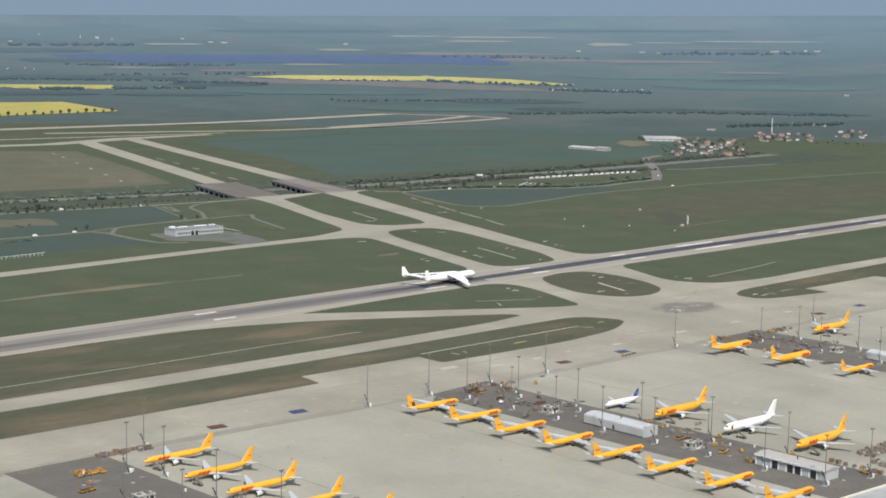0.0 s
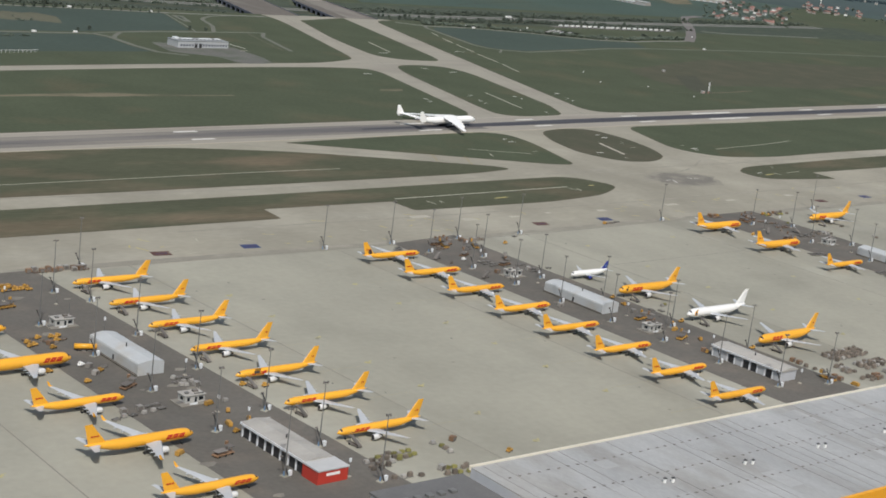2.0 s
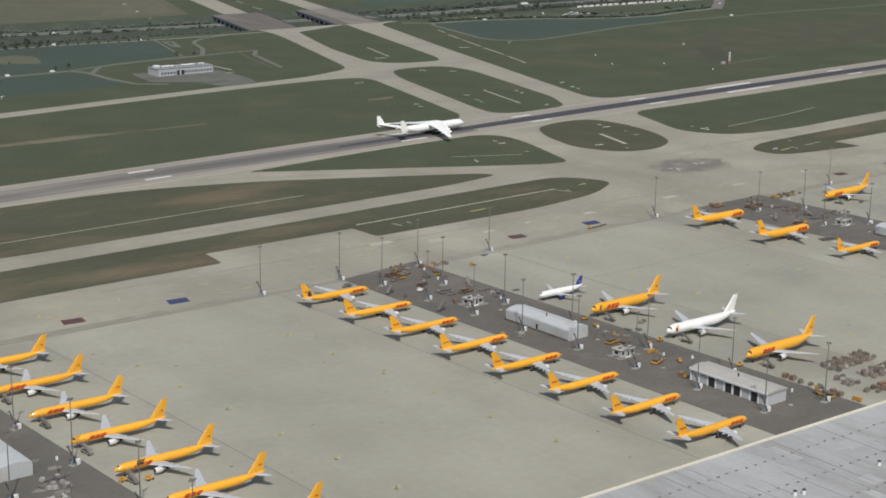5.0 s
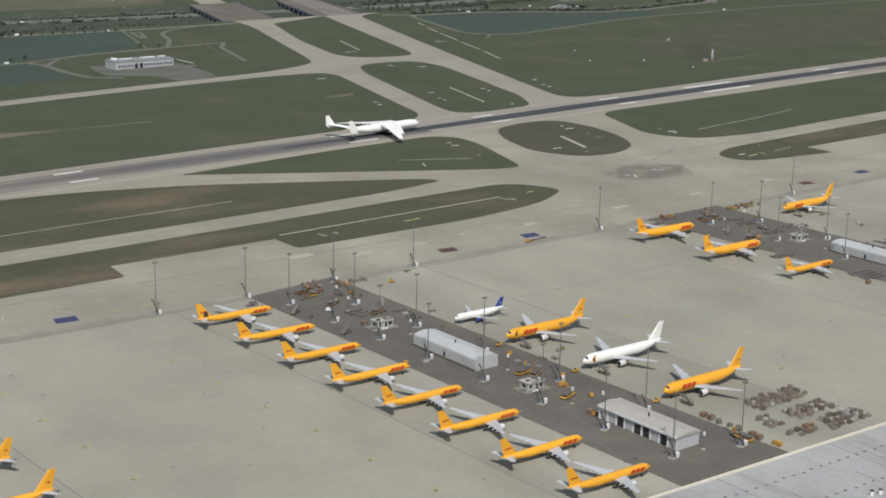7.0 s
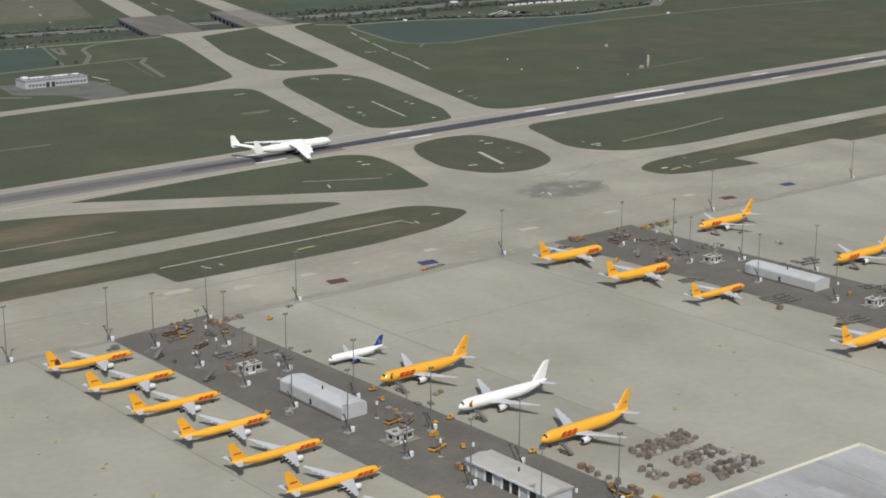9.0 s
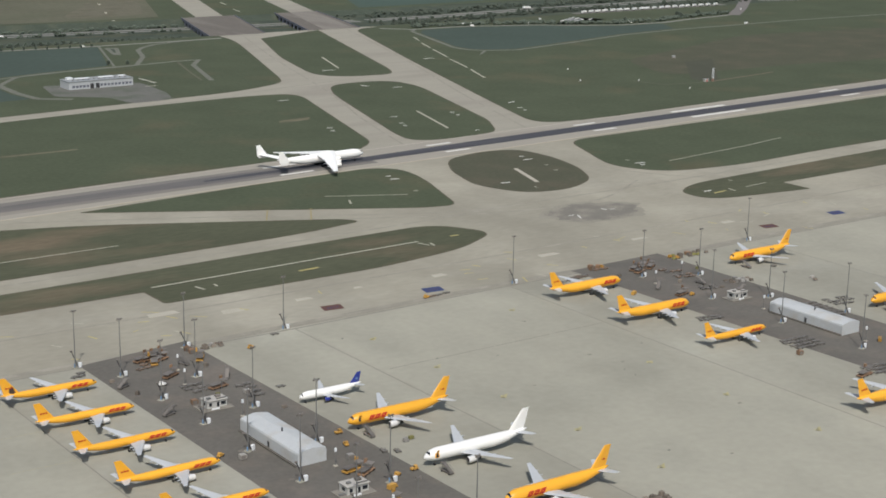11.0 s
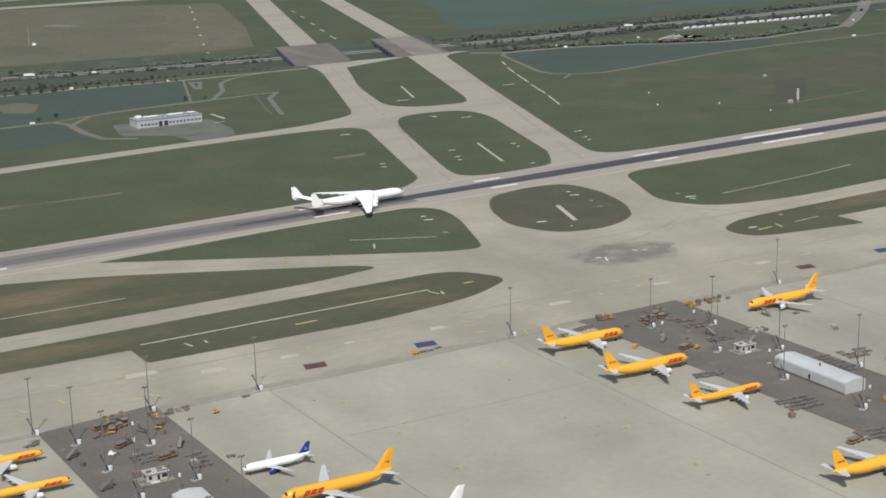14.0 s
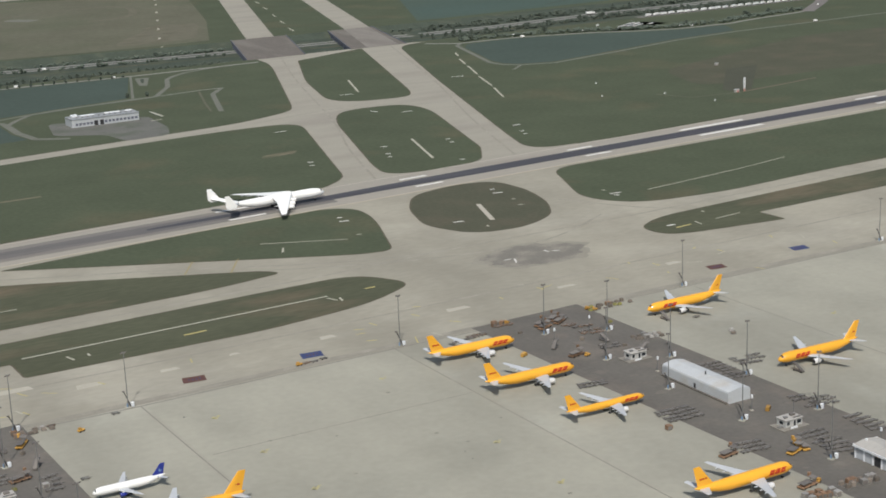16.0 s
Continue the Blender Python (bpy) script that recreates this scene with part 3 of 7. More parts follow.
def airliner(name, L, span, dia, axis, fin_top, paint, tail_paint, wing_paint, engine_d, label, group, logo=None, winglet=None, engines=(0.34,), high=False, twin=False, belly=None, tall=1.0, open_door=False, nacelle=None):
    """An aircraft with its nose over the origin, heading +x, standing on z = 0."""
    L, span, dia, axis, fin_top, ed = L * K, span * K, dia * K, axis * K, fin_top * K, engine_d * K
    root = tagged(new(name), label, "aircraft", group)
    R = dia / 2
    hull = Hull(L, R, axis, tall)
    bm = bmesh.new()
    stations = sorted({p[0] for p in NOSE} | {0.2, 0.4, 0.6, 0.7, 0.8, 0.88, 0.95})
    loft(bm, [[hull.at(s, math.tau * i / 20) for i in range(20)] for s in stations])
    fus = part("fuselage", bm, paint, root, smooth=True)
    part("cockpit_window", patch(bmesh.new(), hull, 0.030, 0.046, -1.0, 1.0, 0, 0.02, 8), GLASSY, fus, "dark cockpit windows")
    # wings
    half = span / 2
    zr = axis + R * 0.86 * tall if high else axis - R * 0.5
    dih = math.tan(radians(-6.0 if high else 5.2))
    xr = -L * (0.30 if not high else 0.33)
    cr = L * (0.160 if not high else 0.225)
    sweep = math.tan(radians(29 if not high else 33))
    kink = 0.36
    for sg in (-1, 1):
        secs = []
        for u, ch, th in ((0.0, 1.0, 0.13), (kink, 0.62, 0.11), (1.0, 0.22, 0.10)):
            y = R * 0.3 + (half - R * 0.3) * u
            secs.append(foil(xr - sweep * y, sg * y, zr + dih * y, cr * ch, th))
        w = part("wing", loft(bmesh.new(), secs), wing_paint, root, smooth=False)
        xt, yt, zt, ct = xr - sweep * half, half, zr + dih * half, cr * 0.22
        if winglet:
            wl = [foil(xt, sg * yt, zt, ct, 0.09, True), foil(xt - ct * 0.6, sg * (yt + 0.35 * K), zt + 0.8 * K, ct * 0.75, 0.09, True), foil(xt - ct * 1.25, sg * (yt + 0.6 * K), zt + 2.5 * K, ct * 0.4, 0.08, True)]
            part("winglet", loft(bmesh.new(), wl), winglet, w, "upswept winglet")
        # flap fairings under the wing
        for u in (0.3, 0.5, 0.68):
            y = R * 0.3 + half * u
            ch = cr * (1.0 - 0.78 * u)
            x0 = xr - sweep * y - ch * 0.55
            bm = bmesh.new()
            loft(bm, [[(x0 - k * ch * 0.62, sg * y + rr * 0.28 * K * math.cos(a), zr + dih * y - 0.3 * K + rr * 0.36 * K * math.sin(a)) for a in [math.tau * i / 6 for i in range(6)]] for k, rr in ((0, 0.2), (0.3, 1), (0.7, 0.9), (1, 0.1))])
            part("flap_fairing", bm, GREYPAINT, w)
        for share in engines:
            y = half * share
            ex = xr - sweep * y + L * (0.055 if not high else 0.045)
            ez = zr + dih * y - ed * (0.62 if not high else 0.72)
            bm = bmesh.new()
            prof = ((0.0, 0.42), (0.05, 0.46), (0.3, 0.5), (0.9, 0.5), (1.35, 0.42), (1.4, 0.33), (1.75, 0.22), (2.0, 0.05))
            loft(bm, [[(ex - p * ed, sg * y + r * ed * math.cos(a), ez + r * ed * math.sin(a)) for a in [math.tau * i / 16 for i in range(16)]] for p, r in prof])
            nac = part("engine", bm, nacelle or NACELLE, root, smooth=True)
            bm = bmesh.new()
            tube(bm, (ex + 0.02, sg * y, ez), (ex - 0.1, sg * y, ez), ed * 0.41, ed * 0.41, 16)
            part("intake", bm, DARK, nac, "dark engine intake")
            bm = bmesh.new()
            loft(bm, [foil(ex - 0.25 * ed, sg * y, ez + ed * 0.45, ed * 1.9, 0.12, True), foil(ex - 0.7 * ed, sg * y, zr + dih * y, ed * 1.7, 0.12, True)])
            part("pylon", bm, wing_paint, nac)
    # tail
    zt = axis + R * 0.55
    fr = L * 0.165
    xf = -L * 0.80
    sh = span * (0.36 if not twin else 0.185) / 1.0 / (2 if not twin else 1)
    sroot = -L * (0.855 if not twin else 0.885)
    zs = axis + R * (0.5 if not twin else 0.95)
    for sg in (-1, 1):
        secs = [foil(sroot - 0.62 * y, sg * y, zs + 0.1 * y, L * c, 0.10) for y, c in ((R * 0.15, 0.10), (sh, 0.042 if not twin else 0.075))]
        st = part("tailplane", loft(bmesh.new(), secs), wing_paint if not twin else paint, root)
        if twin:
            x0 = sroot - 0.62 * sh + L * 0.02
            fs = [foil(x0 - k * L * 0.055, sg * sh, zs + dz * K, L * c, 0.10, True) for dz, c, k in ((-1.2, 0.060, 0.5), (0.6, 0.118, 0.0), (9.4, 0.044, 1.45))]
            part("fin", loft(bmesh.new(), fs), tail_paint, root, "white twin tail fin")
    if not twin:
        secs = [foil(xf - k * (fin_top - zt) * 0.80, 0, zt + k * (fin_top - zt), fr * (1 - 0.60 * k), 0.095, True) for k in (0, 0.12, 0.5, 1.0)]
        fin = part("fin", loft(bmesh.new(), secs), tail_paint, root)
        if logo:
            bm = bmesh.new()
            h = fin_top - zt
            for sg in (-1, 1):
                for i in range(3):
                    x0 = xf - 0.40 * h * 0.80 - fr * 0.13 - i * fr * 0.16
                    box(bm, x0 - fr * 0.12, x0, sg * fr * 0.036 - 0.04, sg * fr * 0.036 + 0.04, zt + h * 0.38, zt + h * 0.45)
            part("fin_lettering", bm, logo, fin, "small red bars of lettering on the fin")
    # belly fairing
    bm = bmesh.new()
    zb = axis - R * 0.62
    loft(bm, [[(-L * s, R * 0.8 * r * math.cos(a), zb + R * 0.55 * r * math.sin(a)) for a in [math.tau * i / 10 for i in range(10)]] for s, r in ((0.31, 0.35), (0.36, 0.95), (0.46, 1.0), (0.53, 0.9), (0.58, 0.3))])
    part("belly_fairing", bm, belly or wing_paint, root, smooth=True)
    # doors and marks on the skin
    for sg in (-1, 1):
        bm = patch(bmesh.new(), hull, 0.075, 0.093, sg * 1.15, sg * 1.75, 0, 0.025)
        part("crew_door", bm, paint if not (open_door and sg == -1) else DARK, fus, "open crew door" if open_door and sg == -1 else "")
        if logo:
            bm = bmesh.new()
            tilt = 0.030 * sg   # leans the way it is read
            first = 0.165 if sg > 0 else 0.128
            grid_, levels = {}, (1.02, 1.14, 1.27, 1.37, 1.47, 1.60, 1.74, 1.80)

            def corner(i, j):
                if (i, j) not in grid_:
                    s = first + 0.0097 * (i - 3) - tilt * (levels[j] - 1.8) / 0.78
                    grid_[i, j] = bm.verts.new(hull.at(s, sg * levels[j], 0.03))
                return grid_[i, j]

            block, slit, foot = "...#####.#####.#####...", "...##.##.##.##.##.##...", "#" * 23
            for j, row in enumerate((block, block, block, slit, block, block, foot)):
                for i, c in enumerate(row):
                    if c == "#":
                        bm.faces.new((corner(i, j), corner(i + 1, j), corner(i + 1, j + 1), corner(i, j + 1)))
            part("livery_mark", bm, logo, fus, "slanted red bars of the livery mark")
    # gear
    gr = 0.55 * K * (dia / (5.0 * K)) ** 0.5
    bm = tube(bmesh.new(), (-L * 0.10, 0, axis - R * 0.8), (-L * 0.10, 0, gr), 0.14 * K, 0.12 * K, 8)
    ng = part("nose_gear", bm, STEEL, root)
    for sg in (-1, 1):
        bm = bmesh.new()
        wheel(bm, -L * 0.10, sg * 0.3 * K, gr * 0.85, 0.25 * K)
        part("tyre", bm, TYRE, ng)
        y = sg * R * 1.35
        bm = tube(bmesh.new(), (-L * 0.475, y * 0.8, zr if not high else axis - R * 0.6), (-L * 0.475, y, gr), 0.2 * K, 0.16 * K, 8)
        mg = part("main_gear", bm, STEEL, root)
        for dx in ((-0.65, 0.65) if not high else (-4.5, -3, -1.5, 0, 1.5, 3, 4.5)):
            part("gear_axle", spindle(-L * 0.475 + dx * K, y, gr, 0.24 * K, 0.56 * K), TYRE, mg)
    return root


def place(ob, x, y, turn):
    ob.matrix_basis = pose(x, y, 0.11, 0, 0, turn)


CARGO = dict(paint=YELLOW, tail_paint=YELLOW, wing_paint=GREYPAINT, logo=REDPAINT)
twinjet = airliner("cargo_jet", 47.0, 38.0, 3.76, 3.95, 13.6, engine_d=2.6, label="yellow narrow cargo jet with red livery bars parked on concrete", group="parked cargo jets", belly=NACELLE, **CARGO)
place(twinjet, -394, -226, 1)
for i in range(1, 8):
    copy_thing(twinjet, pose(-394 + 2.2 * i, -226 - 33.0 * i, 0.11, 0, 0, 1.0 if i % 3 else 2.0))
left_row = []
for i in range(7):
    left_row.append(None)
    left_row[-1] = copy_thing(twinjet, pose(-603 + 1.4 * i, -231 - 33.3 * i, 0.11, 0, 0, 180.5))
copy_thing(twinjet, pose(-106.5, -312.5, 0.11, 0, 0, 2))
widebody = airliner("cargo_jet", 54.1, 44.8, 5.6, 5.0, 16.6, engine_d=2.9, label="yellow wide-body cargo jet with red livery bars parked on concrete", group="parked cargo jets", belly=NACELLE, **CARGO)
place(widebody, -331.5, -318.5, 180)
for x, y, a in ((-323, -407, 181), (-38, -218, 181), (-34, -311, 180), (-115, -220, 1), (-112, -267, 1), (-105, -404, 2), (-650, -326, 2)):
    copy_thing(widebody, pose(x, y, 0.11, 0, 0, a))
winglets = airliner("cargo_jet", 51.5, 46.0, 4.8, 4.9, 15.4, engine_d=2.8, label="yellow long cargo jet with upturned wingtips parked on concrete", group="parked cargo jets", belly=NACELLE, winglet=YELLOW, **CARGO)
place(winglets, -645, -412.5, 2)
short_wl = airliner("cargo_jet", 45.5, 40.0, 3.9, 4.0, 13.6, engine_d=2.6, label="yellow narrow cargo jet with upturned wingtips parked on concrete", group="parked cargo jets", belly=NACELLE, winglet=YELLOW, **CARGO)
place(short_wl, -650, -370.5, 2)
copy_thing(short_wl, pose(-644, -454.5, 0.11, 0, 0, 2))
copy_thing(short_wl, pose(-658, -283, 0.11, 0, 0, 2))
plain = airliner("cargo_jet", 54.1, 44.8, 5.6, 5.0, 16.6, WHITE, WHITE, GREYPAINT, 2.9, "all-white wide-body cargo jet with an open yellow-framed door", "parked cargo jets")
place(plain, -326, -362.5, 180)
small = airliner("passenger_jet", 33.4, 28.9, 3.9, 3.6, 10.4, WHITE, BLUEPAINT, GREYPAINT, 2.0, "small white passenger jet with a dark blue tail", "parked jets", nacelle=BLUEPAINT)
place(small, -333, -283.5, 180)
giant = airliner("heavy_freighter", 84.0, 88.4, 7.0, 6.4, 18.0, BRIGHTWHITE, BRIGHTWHITE, BRIGHTWHITE, 3.0, "huge white six-engined freighter with twin fins on the runway", "runway traffic", engines=(0.24, 0.40, 0.56), high=True, twin=True, tall=1.06, belly=GREYPAINT, nacelle=BRIGHTWHITE)
giant.matrix_basis = pose(-64, 116.3, 0.14, 0, 0, 5.0)


for sg in (-1, 1):   # a pale bird-like shape on the blue fin
    bm = bmesh.new()
    shape = [(-0.905, 7.3), (-0.925, 8.2), (-0.935, 7.5), (-0.960, 7.2), (-0.938, 6.9), (-0.930, 6.2), (-0.918, 6.9)]
    ring = [[bm.verts.new((33.4 * K * u, sg * (0.17 + dy) * K, z * K)) for u, z in shape] for dy in (0.0, 0.1)]
    for r in ring:
        bm.faces.new(r)
    for i in range(7):
        bm.faces.new((ring[0][i - 1], ring[0][i], ring[1][i], ring[1][i - 1]))
    part("fin_motif", bm, BLUEPALE, small, "pale shape painted on the blue fin")
FIGURE = material("dark_fin_motif", (0.05, 0.035, 0.03), 0.5, var=0.2, scale=0.8)
for sg in (-1, 1):
    bm = bmesh.new()
    tail = [(-0.845, 5.6), (-0.885, 5.3), (-0.915, 6.4), (-0.910, 8.2), (-0.885, 9.3), (-0.868, 8.4)]
    ring = [[bm.verts.new((47.0 * K * u, sg * (0.16 + dy) * K, z * K)) for u, z in tail] for dy in (0.0, 0.12)]
    for r in ring:
        bm.faces.new(r)
    for i in range(6):
        bm.faces.new((ring[0][i - 1], ring[0][i], ring[1][i], ring[1][i - 1]))
    part("fin_motif", bm, FIGURE, twinjet, "dark figure painted on the fin")


def open_door(root, L, dia, axis, s0, s1, a0, a1, frame_mat, side=-1):
    """An open doorway of one parked jet: a dark patch for its unlit inside, with its frame."""
    hull = Hull(L * K, dia * K / 2, axis * K)
    fr = part("door_frame", patch(bmesh.new(), hull, s0 - 0.008, s1 + 0.008, side * (a0 - 0.1), side * (a1 + 0.1), 0, 0.045), frame_mat, root, "frame of an open cargo door")
    part("doorway", patch(bmesh.new(), hull, s0, s1, side * a0, side * a1, 0, 0.07), DARK, fr, "dark patch for the unlit inside of a doorway")
    lid = bmesh.new()
    a, b = Vector(hull.at(s0, side * a0, 0.1)), Vector(hull.at(s1, side * a0, 0.1))
    up = Vector((0, side * 1.0, 1.7)) * K
    loft(lid, [[tuple(p), tuple(p + up), tuple(p + up + Vector((0, side * 0.15, 0)) * K), tuple(p + Vector((0, side * 0.15, 0)) * K)] for p in (a, b)])
    part("door_leaf", lid, frame_mat, root, "raised cargo door leaf")


open_door(plain, 54.1, 5.6, 5.0, 0.085, 0.105, 1.1, 1.75, YELLOW, 1)
open_door(widebody, 54.1, 5.6, 5.0, 0.08, 0.10, 1.1, 1.7, YELLOW, 1)
open_door(left_row[4], 47.0, 3.76, 3.95, 0.20, 0.27, 0.9, 1.5, YELLOW, 1)


# ---- bridges, far taxiways, motorway ----
def prism(bm, pts, z0, z1):
    lo = [bm.verts.new((x, y, z0)) for x, y in pts]
    hi = [bm.verts.new((x, y, z1)) for x, y in pts]
    bm.faces.new(lo[::-1])
    bm.faces.new(hi)
    for i in range(len(pts)):
        j = (i + 1) % len(pts)
        bm.faces.new((lo[i], lo[j], hi[j], hi[i]))
    return bm


def bridge(a, b, c, d, lane, label):
    """A taxiway bridge; a, b: its west edge from south to north; d, c: its east edge; lane: width of the pale lane."""
    root = tagged(new("taxiway_bridge"), label, "bridge", "taxiway bridges")
    part("deck", prism(bmesh.new(), [a, d, c, b], -1.3, 0.16), ASPHALT_DECK, root, "dark asphalt deck")
    for p, q in ((a, b), (d, c)):
        part("parapet", prism(bmesh.new(), strip(*p, *q, 0.6), -1.6, 0.95), BLUEGREYWALL, root)
        for k in range(9):
            u = (k + 0.5) / 9
            x, y = p[0] + (q[0] - p[0]) * u, p[1] + (q[1] - p[1]) * u
            part("pier", boxed(x - 0.9 if p is d else x - 0.2, x + 0.2 if p is d else x + 0.9, y - 2.2, y + 2.2, CUT - 0.3, -1.3), BLUEGREYWALL, root)
    for y in (a[1] + 2, b[1] - 3):
        part("abutment", prism(bmesh.new(), [(a[0] + 2 + (y - a[1]) * 0.27, y), (d[0] - 2 + (y - a[1]) * 0.27, y), (d[0] - 2 + (y - a[1]) * 0.27, y + 2), (a[0] + 2 + (y - a[1]) * 0.27, y + 2)], CUT - 0.2, -1.3), BLUEGREYWALL, root)
    return root


bridge((137, 784), (184, 962), (256, 962), (206, 784), 30, "dark asphalt taxiway bridge over the motorway")
bridge((262, 784), (312, 962), (372, 962), (332, 784), 32, "taxiway bridge with a worn grey lane over the motorway")
flat("taxiway", [(283, 784), (323, 784), (368, 962), (334, 962)], 0.19, DECK_LANE, "worn grey lane across the bridge", "taxiway")
flat("taxiway", [(640, rw_n(640) - 1), (700, rw_n(700) + 22), (740, rw_n(740) + 34), (1100, rw_n(1100) + 60), (1100, rw_n(1100) - 1)], 0.075, CONCRETE_OLD, "pale concrete apron widening beside the runway", "taxiway")
flat("taxiway", [(204, 962), (240, 962), (475, 1760), (440, 1775)], 0.085, CONCRETE_OLD, "long concrete taxiway across the grassland", "taxiway")
flat("runway_edge", [(-1500, rw_s(-1500) - 0.2), (900, rw_s(900) - 0.2), (900, rw_s(900) + 1.3), (-1500, rw_s(-1500) + 1.3)], 0.125, EDGE, "tan worn line along the runway edge", "marking")
flat("taxiway", [(335, 962), (369, 962), (605, 1830), (566, 1820)], 0.095, CONCRETE_OLD, "long concrete taxiway across the grassland", "taxiway")
for k, pts in enumerate(([(-600, 1700), (380, 1715), (600, 1800), (800, 1850), (800, 1874), (560, 1840), (360, 1752), (-600, 1735)],
            [(-600, 1840), (330, 1868), (860, 1890), (860, 1905), (330, 1885), (-600, 1860)])):
    flat("taxiway", pts, 0.06 + 0.01 * k, CONCRETE_OLD, "distant pale runway and taxiways", "taxiway")
FAR_RUNWAY = [((-600, 2110), (458, 2152), (1167, 2245), (1745, 2422)), ((1745, 2422), (1886, 2260), (1906, 2125), (1711, 2060), (1184, 1935), (979, 1932)), ((500, 2010), (979, 1932)), ((1184, 1960), (1500, 2060), (1700, 2150), (1886, 2250))]
for x0, x1, off, mt, nm in ((-1500, 1500, -7.5, MWAY, "motorway"), (-1500, 1500, 7.5, MWAY, "motorway"), (-1500, 900, -36, GRASS_DRY, "railway_bed")):
    bm = bmesh.new()
    w = 9.0 if mt is MWAY else 5
    n = 60
    for i in range(n):
        xa, xb = x0 + (x1 - x0) * i / n, x0 + (x1 - x0) * (i + 1) / n
        za, zb = depth_at(xa) + 0.25, depth_at(xb) + 0.25
        ya, yb = mway(xa) + off, mway(xb) + off
        vs = [bm.verts.new(p) for p in ((xa, ya - w / 2, za), (xb, yb - w / 2, zb), (xb, yb + w / 2, zb), (xa, ya + w / 2, za))]
        bm.faces.new(vs)
    tagged(mesh_object(nm, bm, mt), "grey motorway carriageway in a cutting" if mt is MWAY else "railway bed in a cutting", "road", kind="structure")


def polyline(name, pts, w, z, mat, label, category="road", kind="structure"):
    bm = bmesh.new()
    for (xa, ya), (xb, yb) in zip(pts, pts[1:]):
        q = strip(xa, ya, xb, yb, w)
        bm.faces.new([bm.verts.new((x, y, z)) for x, y in q])
        bmesh.ops.create_circle(bm, cap_ends=True, segments=10, radius=w / 2, matrix=Matrix.Translation((xb, yb, z - 0.004)))
    ob = mesh_object(name, bm, mat)
    for p in ob.data.polygons:
        if p.normal.z < 0:
            p.flip()
    return tagged(ob, label, category, kind=kind)


for i, pts in enumerate(FAR_RUNWAY):
    bm = bmesh.new()
    w = 50 if i == 0 else 30
    for (xa, ya), (xb, yb) in zip(pts, pts[1:]):
        d_ = Vector((xb - xa, yb - ya))
        n = max(1, int(d_.length / 60))
        o_ = Vector((-d_.y, d_.x)).normalized() * w / 2
        g = [[bm.verts.new(lay(xa + d_.x * k / n + s * o_.x, ya + d_.y * k / n + s * o_.y, 0.3 + 0.06 * i + (0.7 if k * d_.x / n + xa > 1100 else 0))) for s in (-1, 0, 1)] for k in range(n + 1)]
        for k in range(n):
            for j in (0, 1):
                bm.faces.new((g[k][j], g[k + 1][j], g[k + 1][j + 1], g[k][j + 1]))
    ob = mesh_object("far_runway", bm, CONCRETE_OLD)
    for p in ob.data.polygons:
        if p.normal.z < 0:
            p.flip()
    tagged(ob, "distant pale concrete runway", "runway", kind="structure")
PALE_ROAD = material("pale_road", (0.215, 0.215, 0.190), 0.9, var=0.12, scale=0.06, fine=10, spec=0.3)
OVERPASS = material("overpass_asphalt", (0.160, 0.148, 0.140), 0.9, var=0.14, scale=0.06, fine=10, spec=0.3)
YARD = material("yard_asphalt", (0.118, 0.118, 0.104), 0.9, var=0.18, scale=0.05, fine=8, second=(0.088, 0.096, 0.074), patch=0.12, patch_scale=0.04)
TRACK = material("gravel_track", (0.128, 0.132, 0.107), 0.95, var=0.2, scale=0.1, fine=8)
polyline("road", [(377, 738), (365, 721), (330, 585), (333, 562), (346, 548), (380, 537), (471, 560), (572, 589), (665, 601), (756, 604), (871, 611), (1200, 604), (1500, 600)], 5.0, 0.16, TRACK, "narrow pale perimeter road in the grass")
polyline("road", [(324, 526), (346, 548)], 3.0, 0.163, TRACK, "short pale track spur")
NORTH_ROAD = ((347, 765), (377, 740), (447, 738), (475, 731), (541, 710), (581, 686), (633, 667), (701, 664), (760, 679), (830, 690), (860, 700))
polyline("road", NORTH_ROAD, 6, 0.17, PALE_ROAD, "pale service road beside the car park")
polyline("road", [(845, 690), (915, 748), (1015, 840), (1100, 925), (1185, 1005), (1250, 1030)], 16, 0.22, OVERPASS, "wide curving road overpass")
polyline("road", [(1250, 1030), (1340, 1045), (1500, 1058)], 4, 0.23, TRACK, "narrow pale road to a village")
polyline("road", [(1015, 815), (1060, 800), (1300, 800)], 6, 0.2, PALE_ROAD, "pale slip road")
TRACK_FAINT = material("dry_soil", (0.128, 0.122, 0.092), 0.95, var=0.2, scale=0.05, fine=8, second=(0.116, 0.110, 0.080), patch=0.12, patch_scale=0.03, spec=0.1)
PLOT = material("mown_plot", (0.070, 0.073, 0.055), 0.95, var=0.1, scale=0.05, fine=8, spec=0.1)
EARTH = material("reddish_earth", (0.165, 0.125, 0.098), 0.95, var=0.2, scale=0.1, fine=8, spec=0.1)
NEAR_ROAD = ((-900, 772), (-400, 770), (-180, 767), (-88, 766), (-29, 761), (1, 760), (59, 761), (98, 762), (140, 764))
polyline("road", NEAR_ROAD, 6, 0.17, PALE_ROAD, "pale narrow road beside a row of trees")


def near_road(x):
    for (xa, ya), (xb, yb) in zip(NEAR_ROAD, NEAR_ROAD[1:]):
        if x <= xb:
            return ya + (yb - ya) * (x - xa) / (xb - xa)
    return 762


